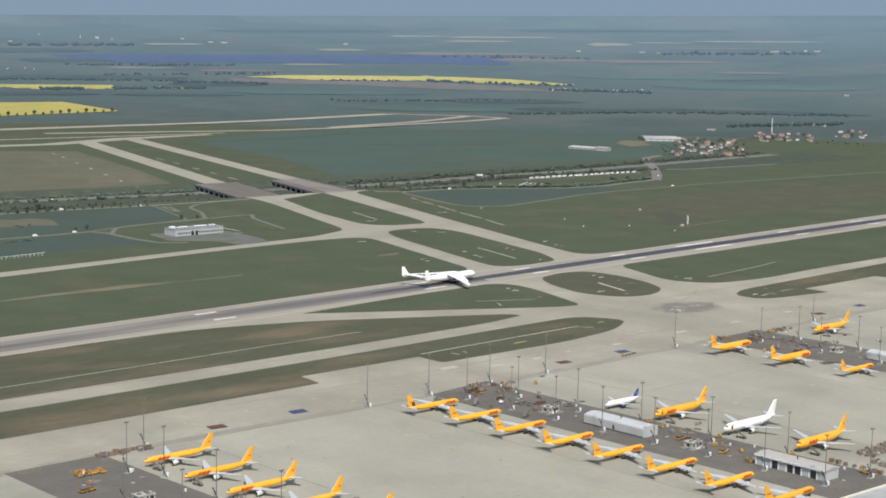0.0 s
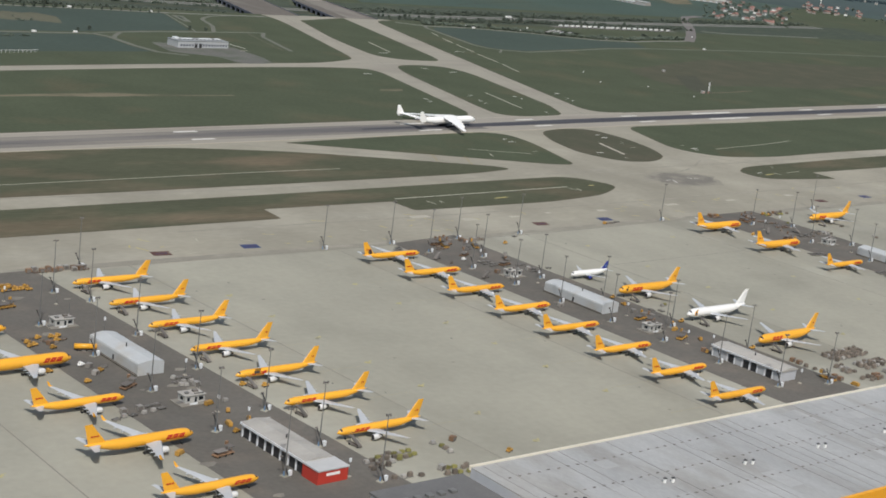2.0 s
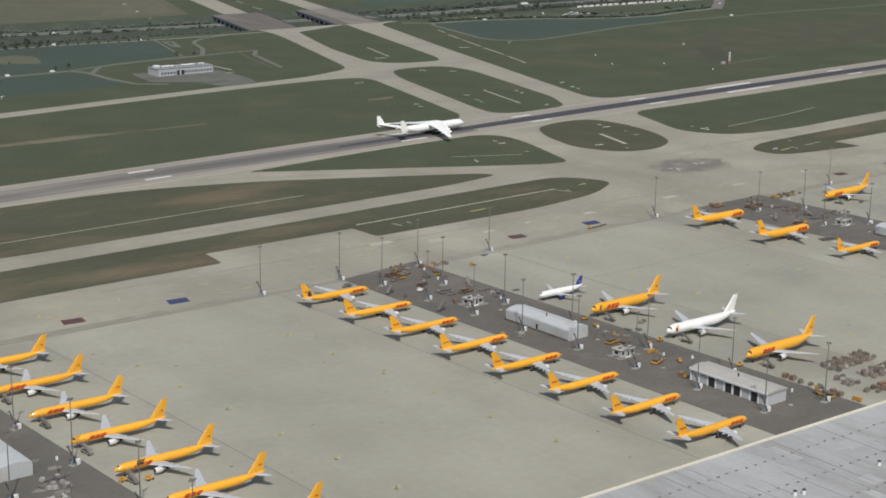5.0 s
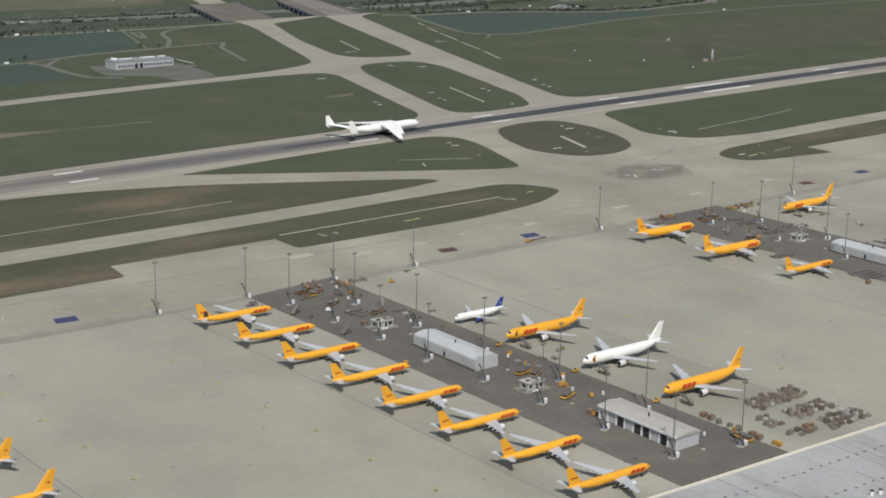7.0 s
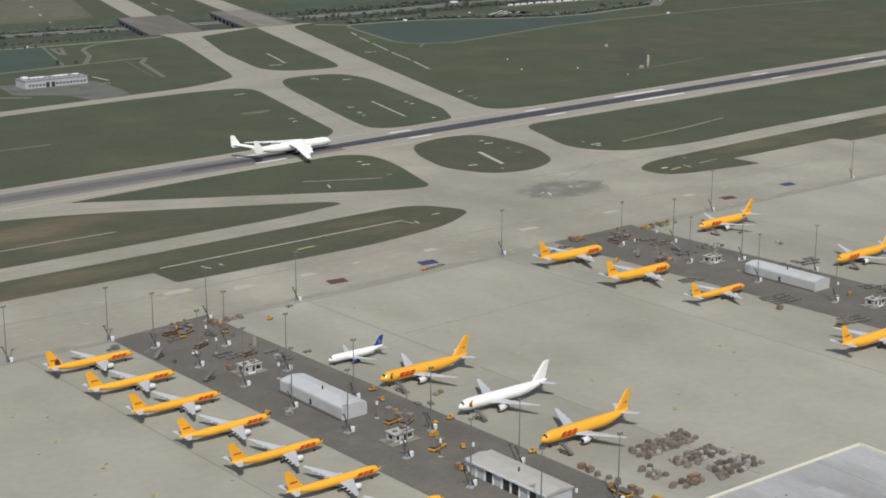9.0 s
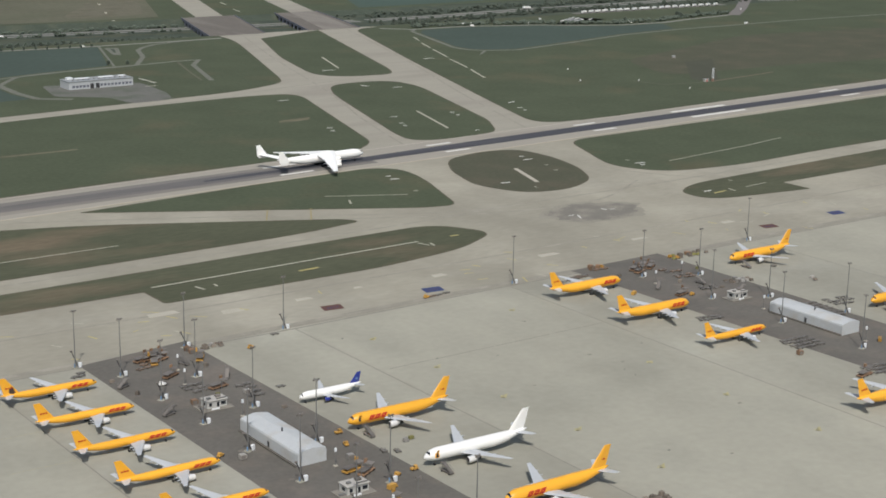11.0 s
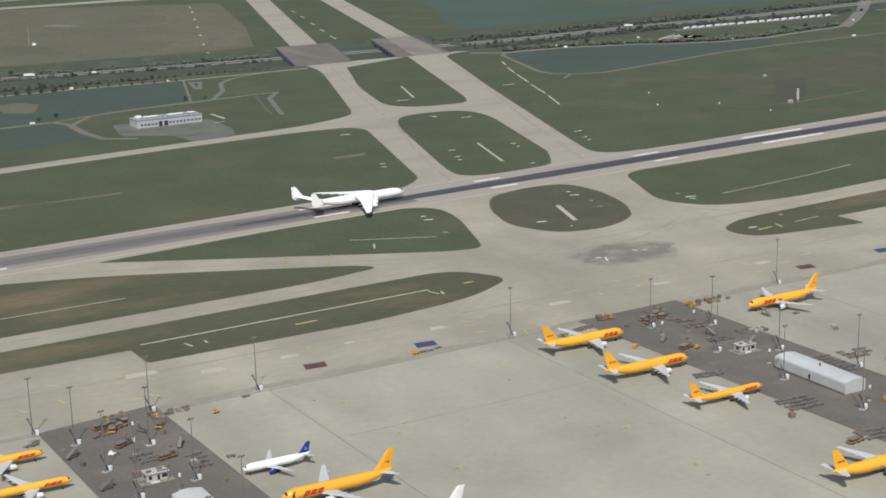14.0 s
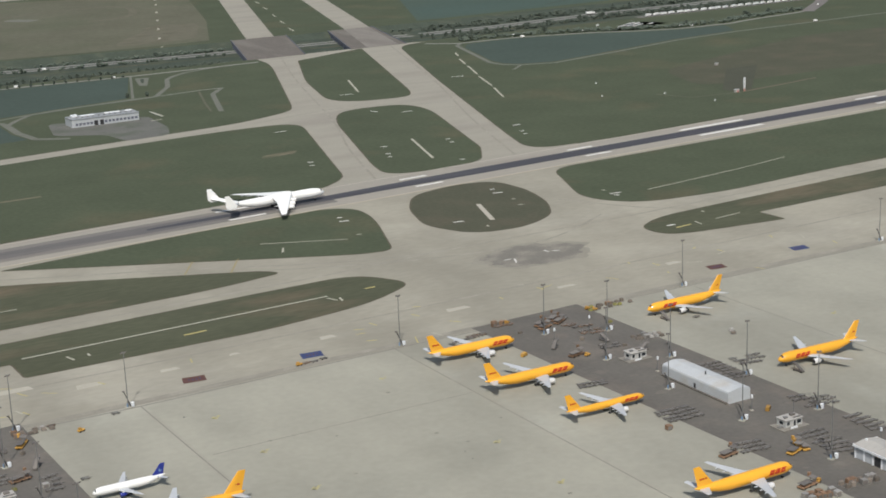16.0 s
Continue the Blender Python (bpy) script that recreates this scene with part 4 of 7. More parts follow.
ROW_1 = lambda x: 827 - 0.08 * x
polyline("track", [(-420, 562), (-227, 572), (-187, 576), (-178, 556), (-178, 503), (-172, 466), (-150, 452)], 7, 0.16, TRACK, "paved yard track")
polyline("track", [(-187, 576), (-163, 586), (-122, 600), (-52, 612), (-13, 614)], 4, 0.168, TRACK, "pale gravel track along a field edge")
polyline("track", [(-177, 548), (-168, 563), (-148, 590), (-96, 603), (-30, 610), (-21, 614), (7, 664), (15, 690), (22, 712), (34, 729), (54, 746), (98, 762)], 5.0, 0.165, TRACK, "curving paved track in the grass")
polyline("track", [(-13, 614), (24, 620), (48, 620)], 2.8, 0.17, PALE_ROAD, "pale gravel track")
polyline("track", [(22, 614), (3, 542), (-7, 498)], 2.2, 0.172, FIELD_BROWN, "bare earth track in the grass")
polyline("track", [(48, 621), (27, 589), (1, 494)], 5.0, 0.175, TRACK, "wide pale gravel track")
polyline("track", [(-2, 760), (-43, 617)], 2.6, 0.162, TRACK, "pale gravel track")
flat("bare_patch", rounded([(-3, 742), (11, 738), (-7, 686), (-14, 690)], 3), 0.15, TRACK, "small bare gravel patch in the grass", "ground")
flat("bare_patch", rounded([(0, 733), (4, 732), (-5, 704), (-7, 706)], 1), 0.156, SCRUB, "scrub in a gravel patch", "ground")
polyline("track", [(147, 1490), (188, 1488), (204, 1450), (198, 1404), (180, 1350), (150, 1318), (110, 1312)], 12, 0.07, TRACK_FAINT, "faint curved track in a bare field")
polyline("track", [(-60, 1440), (40, 1462), (147, 1490)], 7, 0.074, TRACK_FAINT, "faint track in a bare field")
flat("bare_patch", rounded([(10, 1412), (28, 1428), (60, 1392), (40, 1374), (20, 1392)], 9), 0.072, TRACK, "pale bare patch in a field", "ground")
flat("bare_patch", rounded([(150, 1190), (220, 1180), (158, 1014), (52, 1010), (80, 1068), (120, 1120)], 30), 0.078, TRACK_FAINT, "paler dry patch in a field", "ground")
flat("bare_patch", rounded([(-262, 668), (-240, 650), (-214, 655), (-190, 638), (-181, 660), (-172, 690), (-186, 716), (-205, 708), (-226, 722), (-250, 700)], 6), 0.156, FIELD_BROWN, "brown fallow patch in a crop field", "field")
flat("crop_field", [(-420, 556), (-228, 565), (-192, 568), (-184, 552), (-184, 500), (-178, 468), (-420, 440)], 0.15, FIELD_DARK, "dark green crop plot beside a yard track", "field")
polyline("track", [(411, 271), (460, 279), (508, 288)], 2.4, 0.28, EARTH, "bare reddish earth track to a mast")
flat("grass_plot", [(480, 384), (520, 386), (424, 276), (403, 280), (404, 292)], 0.25, PLOT, "darker mown plot beside a mast", "grass")
polyline("track", [(345, 310), (358, 277), (411, 270)], 2.2, 0.17, FIELD_BROWN, "bare earth track to a mast")
flat("yard", rounded([(-146, 530), (-62, 510), (-64, 446), (-74, 412), (-112, 408), (-118, 446), (-156, 470)], 9), 0.155, YARD, "grey paved yard round a service building", "pavement")
flat("crop_field", [(-700, 758), (-180, 760), (-88, 759), (-6, 753), (-47, 622), (-94, 611), (-163, 594), (-227, 582), (-700, 560)], 0.15, FIELD_DARK, "dark blue-green crop field", "field")
flat("crop_field", rounded([(384, 729), (366, 706), (337, 592), (339, 565), (350, 555), (382, 545), (471, 568), (572, 597), (668, 609), (690, 655), (633, 658), (579, 678), (538, 702), (473, 723), (446, 731)], 8), 0.15, FIELD_DARK, "dark teal crop field by a service road", "field")
flat("bare_field", [(-1400, 1068), (-600, 1058), (-200, 1008), (60, 982), (165, 985), (234, 1190), (330, 1560), (70, 1690), (-1400, 1690)], 0.05, FIELD_BROWN, "brownish bare field", "field")
flat("crop_field", [(444, 975), (1400, 1010), (2200, 1500), (1950, 1990), (1000, 1900), (780, 1780), (640, 1680), (560, 1270)], 0.05, FIELD, "wide blue-green crop field", "field")
for pts in (((630, 1685), (863, 1694), (1112, 1789)), ((880, 1529), (1040, 1410), (1180, 1380)), ((661, 1012), (804, 1076), (870, 1094), (1177, 1156))):
    polyline("field_edge", pts, 16 if pts[0][1] > 1200 else 4, 0.09, SCRUB, "dark unmown edge across a crop field", "field")
flat("bare_field", rounded([(400, 320), (583, 318), (655, 303), (974, 360), (1500, 440), (1500, 545), (1038, 490), (695, 522), (560, 470), (430, 420)], 30), 0.16, GRASS_OLIVE, "brownish dry grass patch", "grass")


# far plots and woods share the haze emission; the lake's is bluer
PALEFAR = far_haze_material("pale_stubble", (0.150, 0.150, 0.118))
BLUEFAR = far_haze_material("far_forest", (0.046, 0.062, 0.056))
GREENFAR = far_haze_material("far_meadow", (0.06, 0.092, 0.078))
BROWNFAR = far_haze_material("far_bare_soil", (0.112, 0.100, 0.088))
RAPEFAR = far_haze_material("far_rape", (0.31, 0.275, 0.075))
LAKE = far_haze_material("lake_water", (0.045, 0.066, 0.092), (0.15, 0.21, 0.43))


def between(line, az):
    """The slope of a line of (bearing, slope) points, east to the end, at one bearing."""
    for (a, ta), (b, tb) in zip(line, line[1:]):
        if az >= b:
            return ta + (tb - ta) * (az - a) / (b - a)
    return line[-1][1]


def far_plot(top, low, mat, label, lift=0.8, wob=0.0):
    """A far field between an upper and a lower edge, each a line of bearings (degrees) and slopes under the eye."""
    bm = bmesh.new()
    n = 48
    g = []
    for i in range(n + 1):
        az = top[0][0] + (top[-1][0] - top[0][0]) * i / n
        t0, t1 = between(low, az), between(top, az)
        t0 += wob * math.sin(az * 9) + 0.6 * wob * math.sin(az * 23)
        g.append([bm.verts.new(far_point(radians(az), t0 + (t1 - t0) * j / 4, lift)) for j in range(5)])
    for i in range(n):
        for j in range(4):
            bm.faces.new((g[i][j], g[i + 1][j], g[i + 1][j + 1], g[i][j + 1]))
    bmesh.ops.remove_doubles(bm, verts=bm.verts, dist=0.01)
    ob = mesh_object("far_field", bm, mat)
    for p in ob.data.polygons:
        if p.normal.z < 0:
            p.flip()
    return tagged(ob, label, "field", "far fields", "structure")


def far_strip(az0, az1, t, half_, mat, label, lift=0.7):
    """A thin far field between two bearings, pointed at its ends."""
    m = (az0 + az1) / 2
    q = (az0 - az1) * 0.3
    return far_plot([(az0, t), (m + q, t - half_), (m - q, t - half_ * 0.8), (az1, t)], [(az0, t + half_ * 0.1), (m + q, t + half_), (m - q, t + half_ * 0.7), (az1, t + half_ * 0.1)], mat, label, lift)


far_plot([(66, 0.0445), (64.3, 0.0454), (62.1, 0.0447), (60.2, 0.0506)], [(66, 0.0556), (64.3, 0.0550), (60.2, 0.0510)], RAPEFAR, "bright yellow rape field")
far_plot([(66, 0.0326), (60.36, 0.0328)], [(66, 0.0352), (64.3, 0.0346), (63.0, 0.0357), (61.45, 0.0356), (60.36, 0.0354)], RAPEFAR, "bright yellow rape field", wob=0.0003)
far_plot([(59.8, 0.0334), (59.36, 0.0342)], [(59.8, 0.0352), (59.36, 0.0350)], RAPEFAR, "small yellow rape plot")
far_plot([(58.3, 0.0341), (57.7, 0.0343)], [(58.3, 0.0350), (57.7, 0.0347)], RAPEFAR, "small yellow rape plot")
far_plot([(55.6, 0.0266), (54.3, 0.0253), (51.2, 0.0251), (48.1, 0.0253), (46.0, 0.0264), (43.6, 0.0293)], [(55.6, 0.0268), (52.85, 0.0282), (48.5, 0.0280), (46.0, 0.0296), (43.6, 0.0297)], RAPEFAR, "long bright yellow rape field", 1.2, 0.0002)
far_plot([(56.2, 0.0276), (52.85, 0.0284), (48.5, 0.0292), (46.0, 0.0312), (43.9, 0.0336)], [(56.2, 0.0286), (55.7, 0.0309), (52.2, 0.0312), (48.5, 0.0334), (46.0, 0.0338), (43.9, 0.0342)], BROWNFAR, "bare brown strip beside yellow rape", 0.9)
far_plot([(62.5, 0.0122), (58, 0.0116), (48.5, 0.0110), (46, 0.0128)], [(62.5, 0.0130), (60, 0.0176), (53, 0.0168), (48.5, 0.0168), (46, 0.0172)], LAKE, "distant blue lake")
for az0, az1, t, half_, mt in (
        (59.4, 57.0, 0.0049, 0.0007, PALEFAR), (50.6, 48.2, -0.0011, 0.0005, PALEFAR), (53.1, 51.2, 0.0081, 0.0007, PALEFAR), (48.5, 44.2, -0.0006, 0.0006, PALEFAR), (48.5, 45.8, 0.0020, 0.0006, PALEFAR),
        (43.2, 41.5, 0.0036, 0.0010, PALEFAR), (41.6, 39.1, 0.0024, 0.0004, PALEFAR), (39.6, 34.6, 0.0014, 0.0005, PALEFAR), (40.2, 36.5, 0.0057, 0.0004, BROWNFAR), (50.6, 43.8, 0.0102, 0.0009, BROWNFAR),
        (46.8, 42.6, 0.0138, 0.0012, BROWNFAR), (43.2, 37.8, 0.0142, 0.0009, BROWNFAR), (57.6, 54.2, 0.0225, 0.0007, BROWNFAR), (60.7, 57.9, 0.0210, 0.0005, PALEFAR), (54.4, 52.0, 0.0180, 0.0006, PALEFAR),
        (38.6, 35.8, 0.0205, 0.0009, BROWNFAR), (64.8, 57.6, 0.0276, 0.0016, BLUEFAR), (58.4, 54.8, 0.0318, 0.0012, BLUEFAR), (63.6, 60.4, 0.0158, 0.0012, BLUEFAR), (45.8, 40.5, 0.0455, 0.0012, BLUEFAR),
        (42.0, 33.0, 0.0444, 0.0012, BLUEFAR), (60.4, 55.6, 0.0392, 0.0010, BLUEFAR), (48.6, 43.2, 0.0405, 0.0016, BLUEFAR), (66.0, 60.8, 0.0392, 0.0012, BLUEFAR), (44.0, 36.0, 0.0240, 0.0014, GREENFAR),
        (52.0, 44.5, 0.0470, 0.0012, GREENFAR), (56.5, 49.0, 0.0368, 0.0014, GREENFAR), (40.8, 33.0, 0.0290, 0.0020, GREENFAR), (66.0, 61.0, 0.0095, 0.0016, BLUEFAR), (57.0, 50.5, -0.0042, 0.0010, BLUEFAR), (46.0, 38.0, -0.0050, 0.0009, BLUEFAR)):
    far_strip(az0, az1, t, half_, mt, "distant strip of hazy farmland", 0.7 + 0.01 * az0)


def far_wood(line, n, r, label, seed):
    """A far line of trees: many leaf clumps on the rising land."""
    rnd = random.Random(seed)
    ico = bmesh.new()
    bmesh.ops.create_icosphere(ico, subdivisions=1, radius=1.0)
    iv, fi = [v.co.copy() for v in ico.verts], [[v.index for v in f.verts] for f in ico.faces]
    ico.free()
    verts, faces = [], []
    for i in range(n):
        az = rnd.uniform(line[-1][0], line[0][0])
        c = far_point(radians(az), between(line, az) + rnd.gauss(0, 0.00025), r * rnd.uniform(0.2, 0.9))
        q = r * rnd.uniform(0.5, 1.2)
        b = len(verts)
        verts += [tuple(c + Vector((v.x * 1.3, v.y * 1.3, v.z * rnd.uniform(0.7, 1.0))) * q) for v in iv]
        faces += [[b + k for k in f] for f in fi]
    me = bpy.data.meshes.new("far_wood")
    me.from_pydata(verts, [], faces)
    # far leaf clumps carry the backdrop's haze emission
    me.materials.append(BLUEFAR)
    return tagged(new("far_wood", me), label, "wood", "far woods", "stuff")


for k, (line, n, r) in enumerate((
        (((63.0, 0.0356), (61.4, 0.0356)), 60, 4.5), (((60.4, 0.0352), (59.2, 0.0350)), 36, 4), (((58.9, 0.0345), (57.0, 0.0346)), 44, 4), (((58.2, 0.0306), (56.0, 0.0310), (54.8, 0.0312)), 70, 5),
        (((64.3, 0.0290), (57.8, 0.0294)), 90, 4), (((52.9, 0.0284), (50.0, 0.0283)), 26, 3), (((49.0, 0.0280), (46.0, 0.0296), (43.5, 0.0300)), 70, 4), (((44.6, 0.0330), (40.8, 0.0336)), 70, 4),
        (((60.7, 0.0258), (54.3, 0.0240)), 60, 3.5), (((46.0, 0.0490), (41.7, 0.0465), (38.0, 0.0455), (33.8, 0.0448)), 150, 4), (((48.5, 0.0120), (43.0, 0.0128)), 60, 4), (((62.0, 0.0190), (56.0, 0.0188)), 70, 4),
        (((40.5, 0.0092), (35.0, 0.0085)), 60, 5), (((64.0, 0.0060), (59.5, 0.0055)), 60, 5), (((52.5, 0.0420), (45.0, 0.0400)), 60, 3.5), (((38.0, 0.0535), (34.0, 0.0500)), 80, 4.5))):
    far_wood(line, n, r, "dark hazy line of distant trees", 40 + k)
random.seed(11)
for az, t, w, h_ in ((63.9, 0.0034, 14, 3), (62.9, -0.0012, 8, 2), (61.5, 0.0006, 5, 9), (60.9, 0.0012, 14, 8), (60.4, 0.0018, 8, 3), (64.0, 0.0221, 4, 3), (63.4, 0.0216, 3, 4), (63.1, 0.0224, 4, 3), (57.9, 0.0012, 14, 2), (56.9, 0.0034, 20, 2), (56.4, 0.0037, 24, 2), (52.0, 0.0045, 18, 5), (58.7, 0.0346, 3, 5),
                     (43.5, 0.0079, 16, 2), (41.2, 0.0083, 20, 2), (40.6, 0.0086, 10, 2), (36.5, 0.0074, 36, 3), (36.0, 0.0073, 20, 2), (35.4, 0.0069, 12, 4), (35.0, 0.0068, 22, 2), (33.9, 0.0331, 14, 3), (36.3, 0.0521, 12, 3), (35.7, 0.0511, 9, 5), (35.0, 0.0511, 7, 4), (34.6, 0.0516, 8, 4), (49.0, 0.0250, 40, 1.2), (38.6, 0.0557, 26, 2)):
    fb = tagged(new("far_building"), "tiny white building in the distance", "building", "far buildings")
    fb.matrix_basis = Matrix.Translation(far_point(radians(az), t, 0.8)) @ pose(0, 0, 0, 0, 0, az - 90 + random.uniform(-12, 12))
    w *= 0.75
    part("wall", boxed(-w / 2, w / 2, -4, 4, -4, h_ * 0.7), PLASTER, fb)
    part("roof", boxed(-w / 2 - 0.3, w / 2 + 0.3, -4.3, 4.3, h_ * 0.7, h_ * 0.7 + 0.5), SHEETROOF, fb)


# ---- trees ----
def tree_mesh(seed, h, w):
    """Trunk with limbs and a crown of many small leaf clumps."""
    rnd = random.Random(seed)
    tb = bmesh.new()
    tube(tb, (0, 0, 0), (0, 0, h * 0.45), 0.05 * w, 0.03 * w, 6)
    cb = bmesh.new()
    for k in range(5):
        a = math.tau * k / 5 + rnd.uniform(-0.4, 0.4)
        tip = (math.cos(a) * w * 0.33, math.sin(a) * w * 0.33, h * rnd.uniform(0.55, 0.8))
        tube(tb, (0, 0, h * 0.32), tip, 0.022 * w, 0.008 * w, 5)
    for k in range(46):
        a, r = rnd.uniform(0, math.tau), w * 0.48 * math.sqrt(rnd.random())
        z = h * rnd.uniform(0.28, 0.97)
        r *= max(0.25, math.sin(math.pi * min(1, (z / h - 0.15) / 0.9)) ** 0.7)
        m = pose(math.cos(a) * r, math.sin(a) * r, z, rnd.uniform(0, 360), rnd.uniform(0, 360), 0) @ Matrix.Diagonal((1, 1, rnd.uniform(0.5, 0.9), 1))
        q = bmesh.ops.create_icosphere(cb, subdivisions=1, radius=w * rnd.uniform(0.09, 0.17), matrix=m)
        for v in q["verts"]:
            v.co += Vector((rnd.uniform(-1, 1), rnd.uniform(-1, 1), rnd.uniform(-1, 1))) * w * 0.03
    return tb, cb


TREES = []
for s, (h, w) in enumerate(((9, 8), (7, 6.5), (11, 9), (6, 6))):
    tb, cb = tree_mesh(s, h, w)
    t = tagged(new("tree"), "leafy green tree in a roadside row", "tree", "roadside trees")
    part("trunk", tb, BARK, t)
    part("crown", cb, LEAF, t)
    t.matrix_basis = pose(-176 + 13 * s, 765, 0.1)
    TREES.append(t)
rt = random.Random(5)


def ground_z(x, y):
    lo, hi = cut_y(x)
    d = depth_at(x)
    if y <= lo or y >= hi:
        return 0.1
    if y < lo + 16:
        return d * (y - lo) / 16
    return d * (hi - y) / 14 if y > hi - 14 else d


def plant(x, y, k=None):
    copy_thing(TREES[rt.randrange(4) if k is None else k], pose(x, y, ground_z(x, y) - 0.05, 0, 0, rt.uniform(0, 360)) @ Matrix.Scale(rt.uniform(0.5, 0.8), 4))


for i in range(64):   # a clipped row in the cutting and small trees along the near road
    x = -400 + 8.2 * i
    plant(x, ROW_1(x) + rt.uniform(-1, 1), rt.choice((1, 3)))
for i in range(34):
    x = -400 + 11.8 * i
    copy_thing(TREES[3], pose(x, near_road(x) - 3.5, 0.1, 0, 0, rt.uniform(0, 360)) @ Matrix.Scale(rt.uniform(0.5, 0.62), 4))
for i in range(22):
    x = -420 + i * 26 + rt.uniform(-8, 8)
    plant(x, mway(x) + rt.choice((-22, 18, 22)) + rt.uniform(-4, 4))


def north_road(x):
    for (xa, ya), (xb, yb) in zip(NORTH_ROAD, NORTH_ROAD[1:]):
        if x <= xb:
            return ya + (yb - ya) * (x - xa) / (xb - xa)
    return 700


for i in range(26):
    x = rt.uniform(385, 830)
    plant(x, north_road(x) + rt.uniform(9, 26))
for i in range(22):
    x = rt.uniform(380, 1250)
    plant(x, mway(x) + rt.uniform(20, 50))
for i in range(16):
    plant(rt.uniform(390, 860), rt.uniform(815, 840))
for i in range(12):
    plant(rt.uniform(390, 470), rt.uniform(790, 860))
for i in range(14):
    u = i / 13
    copy_thing(TREES[rt.randrange(4)], Matrix.Translation(far_point(radians(64.3 - 3.9 * u), 0.0553 - 0.004 * u, 0.3)))
for x, y in ((-46, 624), (-28, 620), (-178, 600), (-196, 590), (400, 862), (415, 822), (445, 800), (385, 930)):
    plant(x, y, 3)


def hedge(label, spots):
    """A continuous hedge or wood edge of many leaf clumps; nobody could count its trees."""
    bm = bmesh.new()
    verts, faces = [], []
    ico = bmesh.new()
    bmesh.ops.create_icosphere(ico, subdivisions=1, radius=1.0)
    iv, fi = [v.co.copy() for v in ico.verts], [[v.index for v in f.verts] for f in ico.faces]
    ico.free()
    for x, y, r in spots:
        z = ground_z(x, y)
        for k in range(4):
            b = len(verts)
            cx, cy, cz, rr = x + rt.uniform(-r, r), y + rt.uniform(-r, r) * 0.6, z + r * rt.uniform(0.3, 1.25), r * rt.uniform(0.35, 0.75)
            verts += [(cx + v.x * rr * rt.uniform(0.8, 1.2), cy + v.y * rr * rt.uniform(0.8, 1.2), cz + v.z * rr * rt.uniform(0.7, 1.1)) for v in iv]
            faces += [[b + q for q in f] for f in fi]
    me = bpy.data.meshes.new("hedge")
    me.from_pydata(verts, [], faces)
    me.materials.append(LEAF)
    return tagged(new("hedge", me), label, "hedge", "roadside hedges", "stuff")


hedge("dense green roadside hedge beside a motorway", [(x_, ROW_1(x_) + rt.uniform(-4, 4), rt.uniform(1.2, 2.2)) for x_ in [rt.uniform(-700, 128) for i in range(330)]])
hedge("low dense roadside scrub in the cutting", [(x_, rt.uniform(near_road(x_) + 22, ROW_1(x_) + 12), rt.uniform(0.9, 1.7)) for x_ in [rt.uniform(-620, 125) for i in range(420)]])
hedge("dark bushes along a field track", [(rt.uniform(-430, -262), 541 + rt.uniform(-3, 7), rt.uniform(0.9, 1.7)) for i in range(70)])
hedge("dense green hedge along the motorway bank", [(x_, mway(x_) + rt.choice((-18, 17, 20)) + rt.uniform(-4, 4), rt.uniform(1.4, 3.0)) for x_ in [rt.uniform(-700, 160) for i in range(420)]])
hedge("green bushes along the service road", [(x_, north_road(x_) + rt.uniform(8, 24), rt.uniform(1.5, 3.0)) for x_ in [rt.uniform(385, 850) for i in range(330)]])
hedge("green belt of bushes beyond the motorway", [(x_, mway(x_) + rt.uniform(18, 52), rt.uniform(1.6, 3.4)) for x_ in [rt.uniform(385, 1500) for i in range(460)]])
hedge("green bushes between road and lorry park", [(rt.uniform(390, 1000), 828 + rt.uniform(-14, 14), rt.uniform(1.4, 2.8)) for i in range(340)])
for seed, (a0, a1, d0, d1), n in ((1, (37.3, 40.4, 2950, 3500), 150), (2, (33.2, 37.2, 3480, 3900), 140)):
    rb = random.Random(seed)
    pts = []
    for i in range(n):
        a, d = radians(rb.uniform(a0, a1)), rb.uniform(d0, d1)
        if d < 3580:
            pts.append((EYE0[0] + d * math.cos(a), EYE0[1] + d * math.sin(a), rb.uniform(1.8, 3.6)))
    hedge("dark bushes round village gardens", pts)
hedge("low scrub in a dry field corner", [(rt.uniform(-460, -215), rt.uniform(640, 735), rt.uniform(0.8, 1.8)) for i in range(60)])


# ---- cars and lorries on roads and car park ----
def car(name, paint, label, length=4.4, h=1.45, van=False):
    root = tagged(new(name), label, "vehicle", "road vehicles")
    L, w = length * K, 1.8 * K
    h = h * K
    bm = bmesh.new()
    if van:
        prof = [(0, 0.3), (0, 0.9), (0.12, 1.0), (0.2, h / K), (1.0, h / K), (1.0, 0.3)]
    else:
        prof = [(0, 0.3), (0, 0.75), (0.24, 0.9), (0.38, 1.42), (0.75, 1.45), (0.93, 0.95), (1.0, 0.9), (1.0, 0.3)]
    rings = [[(L / 2 - u * L, y, z * K) for u, z in prof] for y in (-w / 2, w / 2)]
    loft(bm, rings)
    body = part("body", bm, paint, root)
    bm = bmesh.new()
    if van:
        box(bm, L / 2 - 0.19 * L, L / 2 - 0.13 * L, -w * 0.42, w * 0.42, 1.0 * K, h * 0.9)
    else:
        box(bm, -0.2 * L, 0.16 * L, -w * 0.51, w * 0.51, 0.98 * K, 1.3 * K, bevel=0.03)
    part("window", bm, GLASSY, body)
    for sx in (-0.3, 0.32):
        for sy in (-1, 1):
            bm = tube(bmesh.new(), (sx * L, sy * w * 0.38, 0.33 * K), (sx * L, sy * w * 0.52, 0.33 * K), 0.33 * K, 0.33 * K, 10)
            part("wheel", bm, TYRE, root)
    return root


